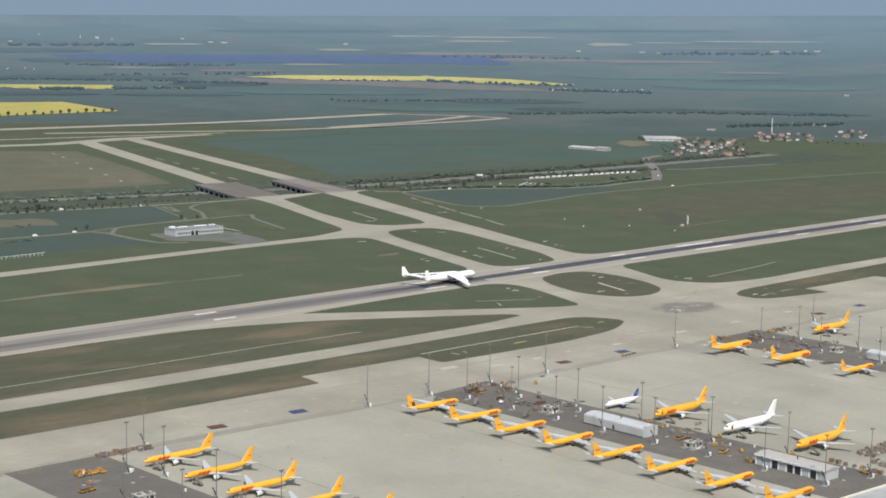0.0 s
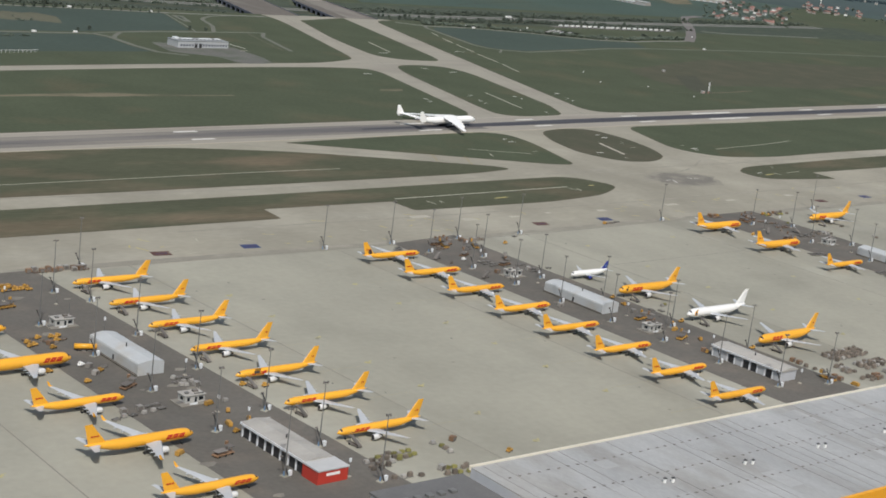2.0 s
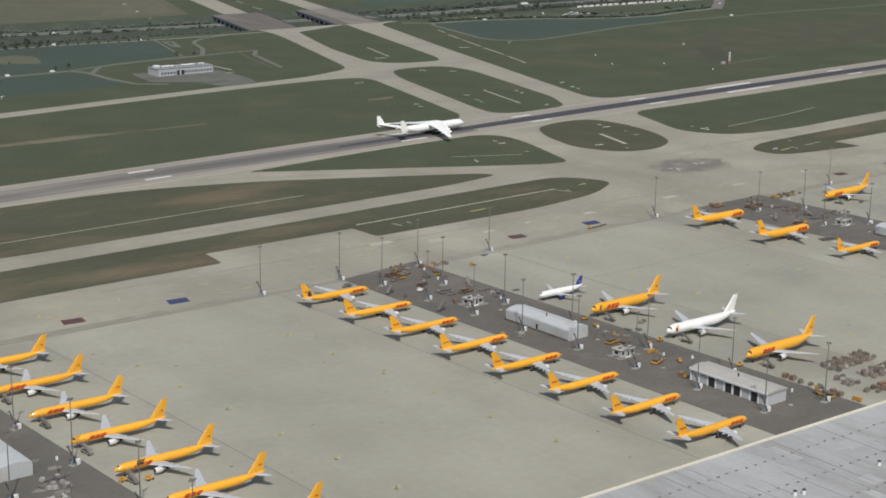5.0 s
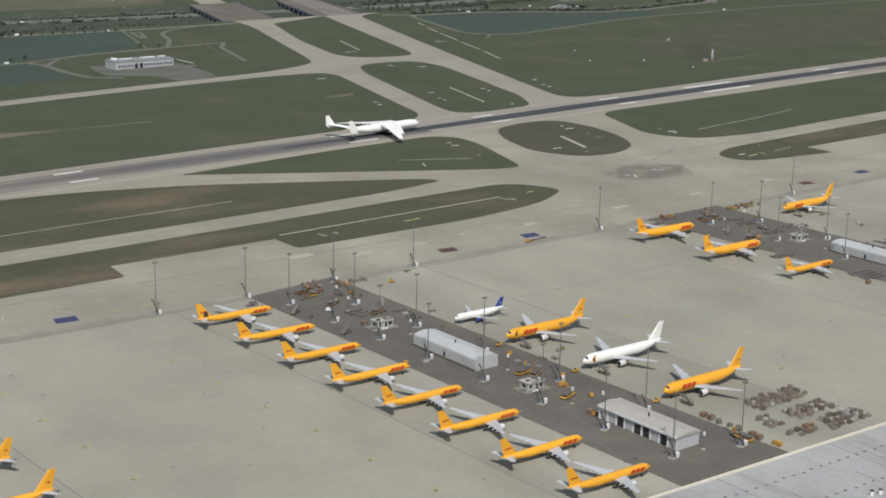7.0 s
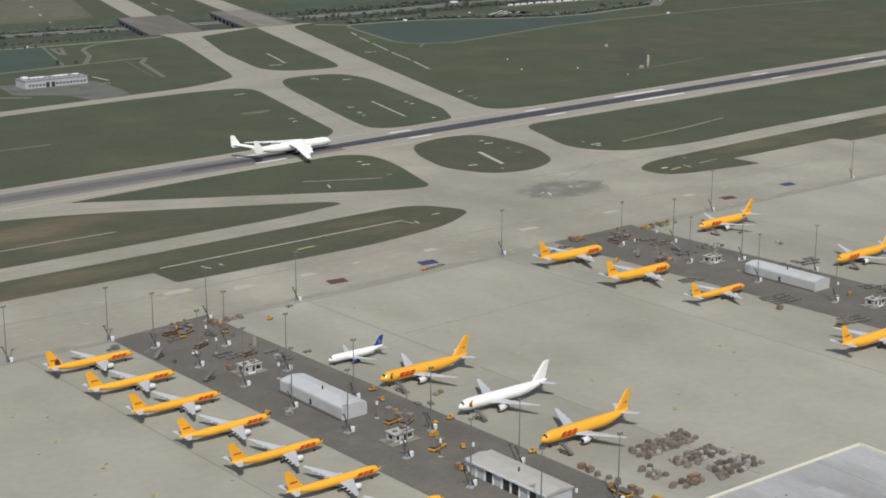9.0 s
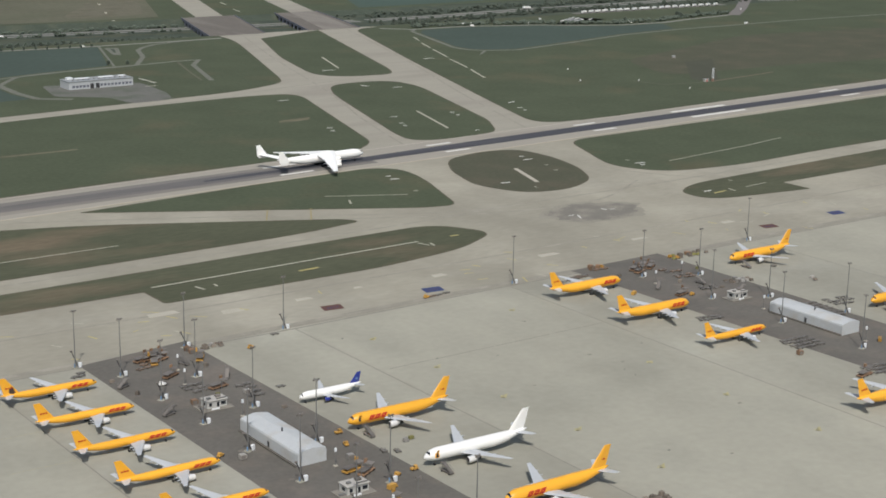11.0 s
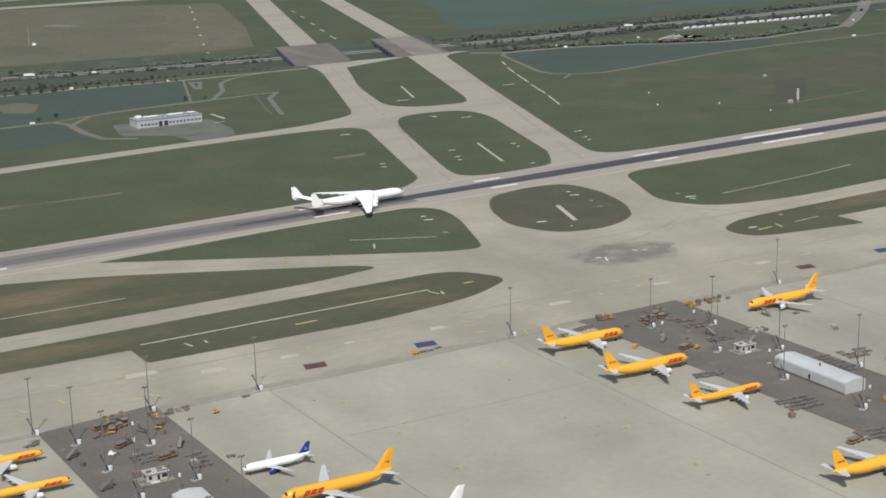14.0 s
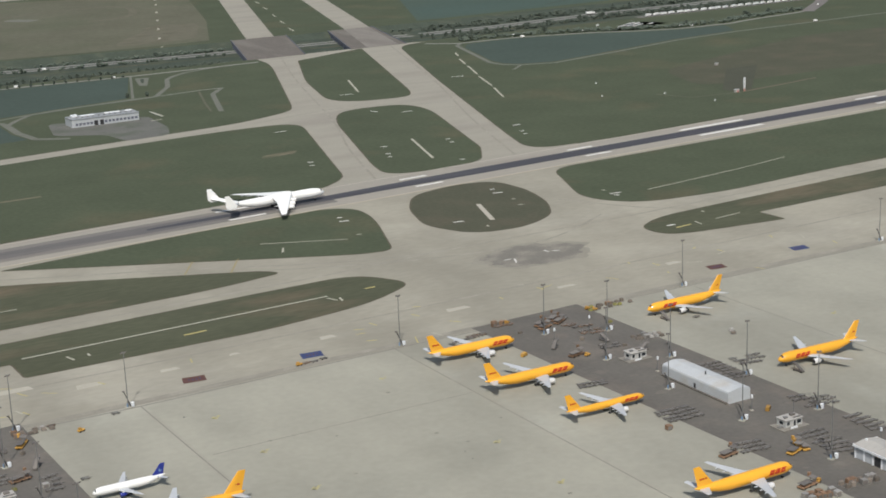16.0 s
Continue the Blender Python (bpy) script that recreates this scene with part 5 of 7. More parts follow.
def lorry(paint, label):
    root = tagged(new("lorry"), label, "lorry", "road vehicles")
    part("cargo_box", boxed(-9 * K, 3.2 * K, -1.25 * K, 1.25 * K, 1.1 * K, 3.9 * K, bevel=0.06), paint, root)
    cab = part("cab", boxed(3.6 * K, 5.8 * K, -1.2 * K, 1.2 * K, 0.6 * K, 3.0 * K, bevel=0.15), WHITE, root)
    part("windscreen", boxed(5.8 * K, 5.86 * K, -1.0 * K, 1.0 * K, 1.9 * K, 2.7 * K), GLASSY, cab)
    part("chassis", boxed(-8.8 * K, 5.5 * K, -0.5 * K, 0.5 * K, 0.6 * K, 1.1 * K), DARK, root)
    for x in (4.6, 1.5, -5, -6.4, -7.8):
        part("axle", spindle(x * K, 0, 0.5 * K, 0.9 * K, 1.22 * K), TYRE, root)
    return root


CARS = [car("car", WHITE, "white car in a car park"), car("car", GREYPAINT, "grey car in a car park"), car("car", DARK, "dark car in a car park")]
for i, c in enumerate(CARS):
    c.matrix_basis = pose(633 + 5.4 * i, 728 + 3 * i, 0.14, 0, 0, 120)
rc2 = random.Random(9)
for i in range(26):
    row, k = divmod(i, 9)
    copy_thing(CARS[rc2.choice((0, 0, 1, 1))], pose(582 + 5.4 * k + 3 * row, 706 + 3.4 * k + 11 * row, 0.14, 0, 0, 120))
van_w = car("van", WHITE, "white van on a road", 6.0, 2.4, True)
van_w.matrix_basis = pose(459, 735, 0.2, 0, 0, -15)
for x, y, a in ((458, 752, -25), (475, 756, -20), (500, 743, -17), (538, 725, -20), (577, 756, 30), (-53, 869, 0), (647, 683, -5), (658, 678, 0), (787, 608, 3), (900, 733, 40), (-20, 759, -12), (-205, 576, 10), (-252, 571, 4), (-118, 769, 0)):
    copy_thing(van_w, pose(x, y if y < 800 else mway(x) - 6, 0.22 if y < 800 else CUT + 0.35, 0, 0, a))
truck = lorry(WHITE, "white articulated lorry on grey asphalt")
truck.matrix_basis = pose(679, 794, 0.13, 0, 0, 24)
for i in range(19):
    copy_thing(truck, pose(691 + i * 12.2 + rc2.uniform(-1.5, 1.5), 794 + rc2.uniform(-1, 1), 0.13, 0, 0, 24 + rc2.uniform(-3, 3)))
flat("car_park", [(562, 704), (600, 744), (642, 752), (656, 724), (590, 694)], 0.12, ROAD, "grey car park", "pavement")
flat("car_park", [(660, 786), (930, 790), (930, 804), (660, 802)], 0.12, ROAD, "lorry park", "pavement")
for x, y in ((-120, 886), (640, 868)):
    copy_thing(truck, pose(x, mway(x) + 6, depth_at(x) + 0.28, 0, 0, -7 if x < 0 else 0))

# ---- service building ----
SBWALL = material("pale_blue_sheet_wall", (0.42, 0.44, 0.455), 0.55, var=0.08, scale=0.2, fine=10)
SB = tagged(new("service_building"), "long low grey service building with roof lights and dark doors", "building")
SB.matrix_basis = pose(-133, 497, 0.16, 0, 0, 2)
part("wall", boxed(0, 60, 0, 20, 0, 6.6), SBWALL, SB)
rf = part("roof", boxed(-0.4, 60.4, -0.4, 20.4, 6.6, 7.0), BLUEROOF, SB)
for x0, x1 in ((11, 24), (33, 47), (52, 58)):
    part("roof_light", boxed(x0, x1, 12, 15, 7.0, 7.8, bevel=0.2), BOXWHITE, rf)
for i in range(11):
    part("vent", boxed(6 + 4.9 * i, 7.3 + 4.9 * i, 6.5, 7.8, 7.0, 7.7, bevel=0.1), DARKROOF, rf)
part("plant_room", boxed(4, 9, 13, 18, 7.0, 8.6, bevel=0.1), BOXWHITE, rf)
for i in range(9):
    part("window", boxed(29 + i * 3.4, 31.3 + i * 3.4, -0.06, 0.1, 1.6, 3.7), BLUEGREYWALL, SB)
for i in range(5):
    part("window", boxed(3 + i * 3.3, 5.3 + i * 3.3, -0.06, 0.1, 1.4, 3.5), BLUEGREYWALL, SB)
for x in (19.6, 24.8):
    # solid dark panels, no opening behind them
    part("door", boxed(x, x + 3.4, -0.08, 0.1, 0.1, 4.4), DARK, SB, "solid dark panel in place of an open gate")

# ---- lattice mast by the runway ----
FADED_RED = material("faded_red_paint", (0.42, 0.22, 0.17), 0.6, var=0.15, scale=0.5)
LM = tagged(new("antenna_mast"), "red and white lattice mast with a small hut", "mast")
LM.matrix_basis = pose(412, 271, 0.18)
for k in range(5):
    bm = bmesh.new()
    for sx, sy in ((-1, -1), (1, -1), (1, 1), (-1, 1)):
        tube(bm, (sx * 0.6, sy * 0.6, k * 2.5), (sx * 0.6, sy * 0.6, k * 2.5 + 2.5), 0.14, 0.14, 5)
    for a, b in (((-0.6, -0.6), (0.6, -0.6)), ((0.6, -0.6), (0.6, 0.6)), ((0.6, 0.6), (-0.6, 0.6)), ((-0.6, 0.6), (-0.6, -0.6))):
        tube(bm, (*a, k * 2.5), (*b, k * 2.5 + 2.5), 0.09, 0.09, 4)
    part("mast_section", bm, FADED_RED if k == 0 else BOXWHITE, LM, "faded red section" if k == 0 else "white section")
hut = tagged(new("equipment_hut"), "small red and white equipment hut", "hut")
hut.matrix_basis = pose(405, 273, 0.15)
part("wall", boxed(-2.0, 2.0, -1.4, 1.4, 0, 2.2), PLASTER, hut)
part("roof", boxed(-2.2, 2.2, -1.6, 1.6, 2.2, 2.5), SHEETROOF, hut)
part("door", boxed(-0.5, 0.5, -1.66, -1.58, 0.05, 2.1), REDPAINT, hut)
sm = tagged(new("equipment_hut"), "tiny pale equipment hut in the grass", "hut")
sm.matrix_basis = pose(489, 411, 0.17)
part("wall", boxed(-1.6, 1.6, -1.2, 1.2, 0, 2.0), PLASTER, sm)
part("roof", boxed(-1.8, 1.8, -1.4, 1.4, 2.0, 2.3), SHEETROOF, sm)
mastw = tagged(new("antenna_mast"), "thin white antenna mast", "mast")
mastw.matrix_basis = pose(-62, 1186, 0.05)
part("pole", tube(bmesh.new(), (0, 0, 0), (0, 0, 26), 0.22, 0.15, 6), PLASTER, mastw)
part("base_box", boxed(4, 8, -2, 2, 0, 3), WHITE, mastw)
for x, y in ((335, 393), (350, 305), (361, 247), (300, 330)):
    post = tagged(new("marker_post"), "small white marker post in the grass", "post", "marker posts")
    post.matrix_basis = pose(x, y, 0.12)
    part("panel", boxed(-0.7, 0.7, -0.1, 0.1, 0.5, 1.6), WHITE, post)
    part("pole", boxed(-0.1, 0.1, -0.1, 0.1, 0, 0.5), STEEL, post)


# ---- antenna row in the field ----
ANT = tagged(new("antenna_array"), "row of white antenna posts joined by a rail", "antenna")
ANT.matrix_basis = pose(-357, 436, 0.15, 0, 0, 10)
part("rail", boxed(-3, 52, -0.1, 0.1, 2.5, 2.75), WHITE, ANT)
for k in range(12):
    part("post", boxed(4.4 * k - 0.12, 4.4 * k + 0.12, -0.12, 0.12, 0, 2.9), WHITE, ANT)

# ---- village, halls and chimney ----
def house(w, d, h, roof_mat, wall_mat, label):
    root = tagged(new("house"), label, "house", "village houses")
    part("wall", boxed(-w / 2, w / 2, -d / 2, d / 2, 0, h), wall_mat, root)
    bm = bmesh.new()
    loft(bm, [[(x, -d / 2 - 0.4, h - 0.1), (x, d / 2 + 0.4, h - 0.1), (x, 0, h + d * 0.42)] for x in (-w / 2 - 0.4, w / 2 + 0.4)])
    r = part("roof", bm, roof_mat, root, "clay tile roof")
    part("chimney", boxed(w * 0.2, w * 0.2 + 0.8, 0.6, 1.4, h + d * 0.2, h + d * 0.5), BRICKRED, r)
    for k in range(2):
        x = -w * 0.25 + k * w * 0.5
        part("window", boxed(x - 0.6, x + 0.6, -d / 2 - 0.05, -d / 2 + 0.05, h * 0.35, h * 0.65), GLASSY, root)
    return root


HOUSES = [house(9, 7.5, 4.4, BRICKRED, PLASTER, "plastered house with a red tile roof"), house(13, 8, 4.8, BRICKRED, PLASTER, "long house with a red tile roof"), house(8.5, 7, 4.2, DARKROOF, WHITE, "white house with a dark roof")]
rh = random.Random(21)
spots = []
for a0, a1, d0, d1, n in ((37.5, 39.7, 2980, 3480, 40), (38.8, 40.1, 2900, 3050, 4), (35.0, 37.1, 3480, 3800, 26), (33.2, 34.3, 3720, 4000, 15)):
    for i in range(n):
        a, d = radians(rh.uniform(a0, a1)), rh.uniform(d0, d1)
        spots.append((EYE0[0] + d * math.cos(a), EYE0[1] + d * math.sin(a)))
for i, (x, y) in enumerate(spots):
    m = Matrix.Translation(lay(x, y, 0.05)) @ pose(0, 0, 0, 0, 0, rh.choice((20, 110)) + rh.uniform(-20, 20)) @ Matrix.Scale(rh.uniform(0.75, 1.05), 4)
    if i < 3:
        HOUSES[i].matrix_basis = m
    else:
        copy_thing(HOUSES[rh.choice((0, 0, 1, 1, 2))], m)
    if i % 4 == 1:
        copy_thing(TREES[rt.randrange(4)], Matrix.Translation(lay(x + rh.uniform(-18, 18), y + rh.uniform(-18, 18), 0.0)))
for i in range(18):
    az = rh.uniform(43.0, 44.7) if i < 11 else rh.uniform(40.8, 43.0)
    copy_thing(HOUSES[rh.choice((0, 1, 2, 2))], Matrix.Translation(far_point(radians(az), 0.0324 + rh.uniform(-0.0006, 0.0008), 0.6)) @ pose(0, 0, 0, 0, 0, rh.uniform(0, 90)) @ Matrix.Scale(0.6, 4))


def hall(x, y, a, w, d, h, roof_mat, label):
    root = tagged(new("industrial_hall"), label, "hall", "industrial halls")
    root.matrix_basis = pose(x, y, 0.05, 0, 0, a)
    part("wall", boxed(0, w, 0, d, 0, h), PLASTER, root)
    bm = bmesh.new()
    loft(bm, [[(x_, -0.6, h), (x_, d + 0.6, h), (x_, d / 2, h + d * 0.06)] for x_ in (-0.6, w + 0.6)])
    part("roof", bm, roof_mat, root)
    for i in range(6):
        part("gate", boxed(w * (i + 0.2) / 6, w * (i + 0.7) / 6, -0.06, 0.06, 0.1, h * 0.7), GREYPAINT, root)


hall(1228, 1245, -80, 62, 34, 3.5, SHEETROOF, "low white industrial hall with a grey roof")
hall(1237, 1180, -80, 24, 18, 6.5, SHEETROOF, "small white industrial hall beside a longer one")
hall(1560, 1334, -36, 82, 74, 5, HALLROOF, "large industrial hall with a pale grey roof")
flat("gravel_yard", rounded([(1392, 1224), (1469, 1240), (1556, 1334), (1530, 1376), (1440, 1310)], 14), 0.09, DRY_STRIP, "brown gravel yard beside halls", "field")
chim = tagged(new("wind_turbine_tower"), "tall slender white tower behind a village", "tower")
chim.matrix_basis = Matrix.Translation(lay(2138, 1431, 0))
part("pole", tube(bmesh.new(), (0, 0, 0), (0, 0, 30), 1.0, 0.6, 12), WHITE, chim)
part("cap", tube(bmesh.new(), (0, 0, 30), (0, 0, 31), 0.8, 0.7, 12), WHITE, chim)


# ---- markings ----
def bars(name, segs, w, z, mat, label, category="marking"):
    """Painted strips, each from a point to a point; one object a strip."""
    for x0, y0, x1, y1 in segs:
        flat(name, strip(x0, y0, x1, y1, w), z, mat, label, category, group=name)


GRASS_LINE = material("grass_line_paint", (0.46, 0.45, 0.37), 0.8, var=0.15, scale=0.2, fine=8)
WHITE_BARS = [(120, 499, 133, 498), (0, 363, 10, 363), (-26, 234, -22, 232), (-30, 222, -26, 221), (106, 404, 109, 396), (125, 380, 135, 380), (43, 252, 48, 250), (34, 225, 38, 224), (31, 214, 34, 213), (97, 247, 101, 246), (95, 235, 98, 234), (69, 171, 73, 171), (252, 525, 265, 523)]
WHITE_BARS_2 = [(-25, 7, -18, 6), (34, 61, 41, 60), (38, 72, 41, 71), (95, 13, 103, 12), (95, 8, 98, 6), (-82, 52, -76, 51), (-79, 62, -76, 61), (168, 263, 176, 265), (160, 239, 164, 238), (157, 227, 160, 226), (-53, 533, -51, 502), (75, -78, 81, -78)]
LONG_BARS = [(165, 579, 142, 506), (77, 266, 56, 189), (319, 631, 305, 593), (301, 581, 281, 524), (275, 510, 257, 453), (252, 440, 233, 390), (338, 676, 328, 650), (376, 1373, 371, 1344), (355, 1288, 350, 1261), (330, 1191, 324, 1164), (308, 1109, 302, 1080), (287, 1029, 280, 994), (-52, 532, -50, 502), (-67, 486, -56, 488)]
bars("grass_marker", WHITE_BARS + WHITE_BARS_2, 1.6, 0.17, WHITE_LINE, "white painted bar in the grass")
bars("grass_marker", LONG_BARS, 2.0, 0.17, PALE_LINE, "long pale strip in the grass")
bars("grass_marker", [(273, 1540, 268, 1520), (251, 1465, 246, 1446), (218, 1358, 213, 1340), (187, 1257, 182, 1240), (156, 1158, 152, 1142), (126, 1059, 121, 1044), (101, 972, 99, 966)], 3.0, 0.12, PALE_LINE, "pale strip in a bare field")
bars("grass_marker", [(11, 40, -2, -2)], 3.2, 0.175, PALE, "wide pale strip in the grass")
bars("grass_marker", [(36, 40, 38, 38), (31, 23, 34, 21), (-12, -12, -12, -15), (97, 26, 98, 23), (-136, 13, -140, 4), (-87, 16, -84, 15), (-156, -96, -153, -103), (-150, -99, -151, -105), (95, -79, 94, -87), (114, -60, 114, -63), (-298, -112, -296, -119), (-288, -113, -288, -117)], 1.2, 0.17, PALE_LINE, "small worn bar in the grass")
bars("grass_line", [(-317, -103, -154, -93)], 1.1, 0.168, GRASS_LINE, "long pale line in the grass", "marking")
bars("grass_line", [(-144, 30, -96, 9), (-376, -22, -300, -19), (-640, -38, -376, -22), (122, 8, 209, 22), (209, 22, 258, 33), (109, -81, 130, -78)], 1.0, 0.165, PALE_LINE, "thin pale line in the grass", "marking")
flat("dry_strip", [(x_, y_ - 9) for x_, y_ in ((-470, 243), (-391, 247), (-348, 245), (-316, 249), (-262, 250), (-222, 252), (-222, 255.5), (-262, 255), (-307, 257), (-335, 263), (-378, 259), (-430, 252))], 0.15, DRY_STRIP, "bare brown strip in the grass", "grass")
flat("dry_strip", rounded([(-50, 268), (-20, 272), (-14, 282), (-44, 278)], 5), 0.15, DRY_STRIP, "bare brown strip in the grass", "grass")
bars("taxi_line", [(-167, 6, -181, -20), (-191, 16, -204, -8)], 0.8, 0.155, HOLD_LINE, "worn yellow holding line across a taxiway")
bars("taxi_line", [(-132, -92, -126, -92), (-240, -113, -228, -112), (77, -85, 89, -83)], 1.6, 0.17, YELLOW_LINE, "yellow lettering bar on the grass edge")
bars("taxi_line", [(-167, -153, -162, -155), (-169, -160, -164, -161), (-156, -148, -154, -153), (-169, -172, -164, -174), (-132, -147, -130, -152), (-81, -147, -81, -151), (-56, -143, -55, -149), (-330, -150, -327, -156), (-345, -152, -340, -153), (-372, -160, -370, -165), (20, -140, 21, -146), (66, -138, 67, -144)], 0.8, 0.07, YELLOW_LINE, "worn yellow apron mark")
bars("stain_mark", [(-43, -87, -39, -87), (-37, -88, -40, -95), (-14, -82, -13, -86), (-11, -86, -7, -87)], 1.0, 0.125, WHITE_LINE, "white bar on a dark stain")
for k, (s, mt) in enumerate(((1.16, STAIN_SOFT), (1.0, STAIN), (0.72, STAIN))):
    ring = []
    for j in range(48):
        a = math.tau * j / 48
        r = s * (1 + 0.07 * math.sin(5 * a + k) + 0.05 * math.sin(11 * a + 2 * k) + 0.04 * math.sin(17 * a))
        ring.append((-23 + 31 * r * math.cos(a), -86 + 20 * r * math.sin(a)))
    bm = bmesh.new()
    mid, vs = bm.verts.new((-23, -86, 0.075 + 0.005 * k)), [bm.verts.new((x, y, 0.075 + 0.005 * k)) for x, y in ring]
    for j in range(48):
        bm.faces.new((mid, vs[j - 1], vs[j]))
    tagged(mesh_object("oil_stain", bm, mt), "dark greyish stain on the concrete", "stain", "stain on the taxiway", "structure")
for x, y, w, d in ((-182, -156, 9, 5), (-108, -152, 14, 5), (-229, -154, 6, 3), (-330, -146, 16, 6), (-262, -158, 10, 4), (-42, -150, 12, 4), (-300, -158, 12, 6), (30, -146, 10, 5)):
    flat("concrete_repair", rounded([(x - w / 2, y - d / 2), (x + w / 2, y - d / 2 + 0.8), (x + w / 2 - 1.5, y + d / 2), (x - w / 2 + 1, y + d / 2)], 1.0, 3), 0.065, PALE, "pale repaired concrete patch", "marking", group="repairs")
# runway bars
for x0, x1 in ((149, 172), (260, 326), (456, 482), (2, 24), (-138, -112), (622, 650), (-360, -340), (-600, -575)):
    for off in (12.5, -13):
        flat("runway_bar", strip(x0, rc(x0) + off, x1, rc(x1) + off, 4.5 if x1 - x0 > 40 else 3.2), 0.15, WHITE_LINE, "white touchdown bar on the runway", "marking", group="runway bars")
for s, off in ((rw_n, -3), (rw_s, 1.5)):
    flat("runway_edge_line", [(-1500, s(-1500) + off - 0.6), (500, s(500) + off - 0.6), (1500, s(1500) + off - 0.6), (1500, s(1500) + off + 0.6), (500, s(500) + off + 0.6), (-1500, s(-1500) + off + 0.6)], 0.145, PALE, "pale edge line of the runway", "marking")
# ground signs in the apron edge
for x, y, mt, nm in ((-476, -183, BLUE_PLATE, "blue"), (-199, -176, BLUE_PLATE, "blue"), (-531, -185, RED_PLATE, "dark red"), (-257, -177, RED_PLATE, "dark red"), (44, -166, RED_PLATE, "dark red"), (105, -162, BLUE_PLATE, "blue")):
    flat("ground_sign", [(x - 6, y - 3.4), (x + 4.5, y - 4.2), (x + 6, y + 3.2), (x - 4.5, y + 4.2)], 0.08, mt, nm + " painted ground sign with faded marks", "marking", group="ground signs")
    bars("sign_mark", [(x - 2.5 + k * 1.7, y - 1.2, x - 2.2 + k * 1.7, y + 1.2) for k in range(4)], 0.5, 0.086, RED_PLATE if mt is BLUE_PLATE else BLUE_PLATE, "faded lettering bar on a ground sign")
# joints and tracks across the apron
bars("joint", [(-1500, -212, -440, -199), (-440, -199, -288, -197), (-288, -197, -158, -190), (-158, -190, 10, -186), (10, -186, 600, -168)], 1.1, 0.07, JOINT, "dark joint along the apron edge", "joint")
bars("joint", [(-288, -197, -276, -470), (-163, -188, -150, -480), (12, -190, 24, -480), (-558, -200, -545, -470), (-431, -200, -418, -470), (-700, -205, -700, -470)], 0.55, 0.071, JOINT, "dark lengthwise joint in the apron", "joint")
bars("joint", [(-280, -266, -160, -262)], 0.45, 0.069, JOINT, "faint cross joint in the apron", "joint")
for x, y in ((-535, -259), (-533, -293), (-530, -326), (-528, -361), (-524, -393), (-522, -427), (-519, -459), (-459, -293), (-456, -326), (-453, -358), (-452, -392), (-448, -426), (-185, -224), (-261, -274), (-258, -318), (-265, -228), (-179, -363), (-179, -316), (40, -264), (-461, -259), (-255, -362), (-252, -406), (-176, -410), (-720, -360), (-718, -415)):
    flat("stand_mark", [(x + a_, y + b_) for a_, b_ in ((-2.4, -0.5), (-1.0, -0.5), (-0.8, -1.7), (0.2, -1.7), (0.2, -0.5), (1.2, -0.4), (1.4, 0.9), (2.4, 1.0), (2.3, 1.7), (0.7, 1.5), (0.4, 0.4), (-0.4, 0.4), (-0.6, 1.3), (-1.5, 1.2), (-1.3, 0.4), (-2.4, 0.4))], 0.068, STAND_PAINT, "worn yellow stand number marking", "marking", group="stand marks")
rm = random.Random(3)
for i in range(46):
    x = rm.uniform(-560, 160)
    y = rm.uniform(-186, -128) + (0.03 * x if x < 0 else 0.03 * x)
    if abs(x + 200) > 26 and not (-330 < x < -108 and y > -135):
        a = rm.choice((0.3, 1.2, 2.0, 2.6)) + rm.uniform(-0.2, 0.2)
        l = rm.uniform(1.5, 4.5)
        flat("apron_mark", strip(x - l * math.cos(a), y - l * math.sin(a), x + l * math.cos(a), y + l * math.sin(a), rm.uniform(0.5, 0.9)), 0.074 + 0.0002 * i, YELLOW_LINE if i % 3 else PALE_LINE, "worn painted mark on the apron", "marking", group="apron marks")
for i in range(48):
    x0, x1 = ((-388, -340), (-656, -610), (-112, -56))[i % 3]
    x, y = rm.uniform(x0 + 6, x1) , rm.uniform(-470, -205)
    r = rm.uniform(1.0, 3.6)
    flat("asphalt_stain", [(x + r * (1 + 0.35 * math.sin(3 * a + i)) * math.cos(a), y + r * 0.7 * (1 + 0.2 * math.sin(5 * a)) * math.sin(a)) for a in [math.tau * k / 10 for k in range(10)]], 0.104 + 0.0001 * i, (ASPHALT_DECK, STAIN, ASPHALT_DECK)[i % 3], "stain on the asphalt strip", "stain", group="asphalt stains")
for i in range(30):
    x, y = rm.uniform(-560, -420) if i % 2 else rm.uniform(-290, -150), rm.uniform(-465, -205)
    r = rm.uniform(0.35, 1.1)
    flat("oil_spot", [(x + r * (1 + 0.3 * math.sin(3 * a + i)) * math.cos(a), y + r * 0.7 * math.sin(a)) for a in [math.tau * k / 8 for k in range(8)]], 0.073, DARK if r < 0.7 else STAIN, "small dark oil spot on concrete", "stain", group="oil spots")
# parking lead-in lines
for x, y, s in [(-394 + 2.2 * i, -226 - 33.0 * i, -1) for i in range(8)] + [(-603 + 1.4 * i, -231 - 33.3 * i, 1) for i in range(7)]:
    bars("lead_in_line", [(x, y, x + s * 62, y)], 0.22, 0.066, LEAD_LINE, "thin faded yellow lead-in line")


# faint wheel tracks along the taxiway centres
TRACKS = material("wheel_tracks", (0.238, 0.223, 0.185), 0.85, var=0.15, scale=0.1, fine=8, second=(0.28, 0.262, 0.218), patch=0.14, patch_scale=0.05)


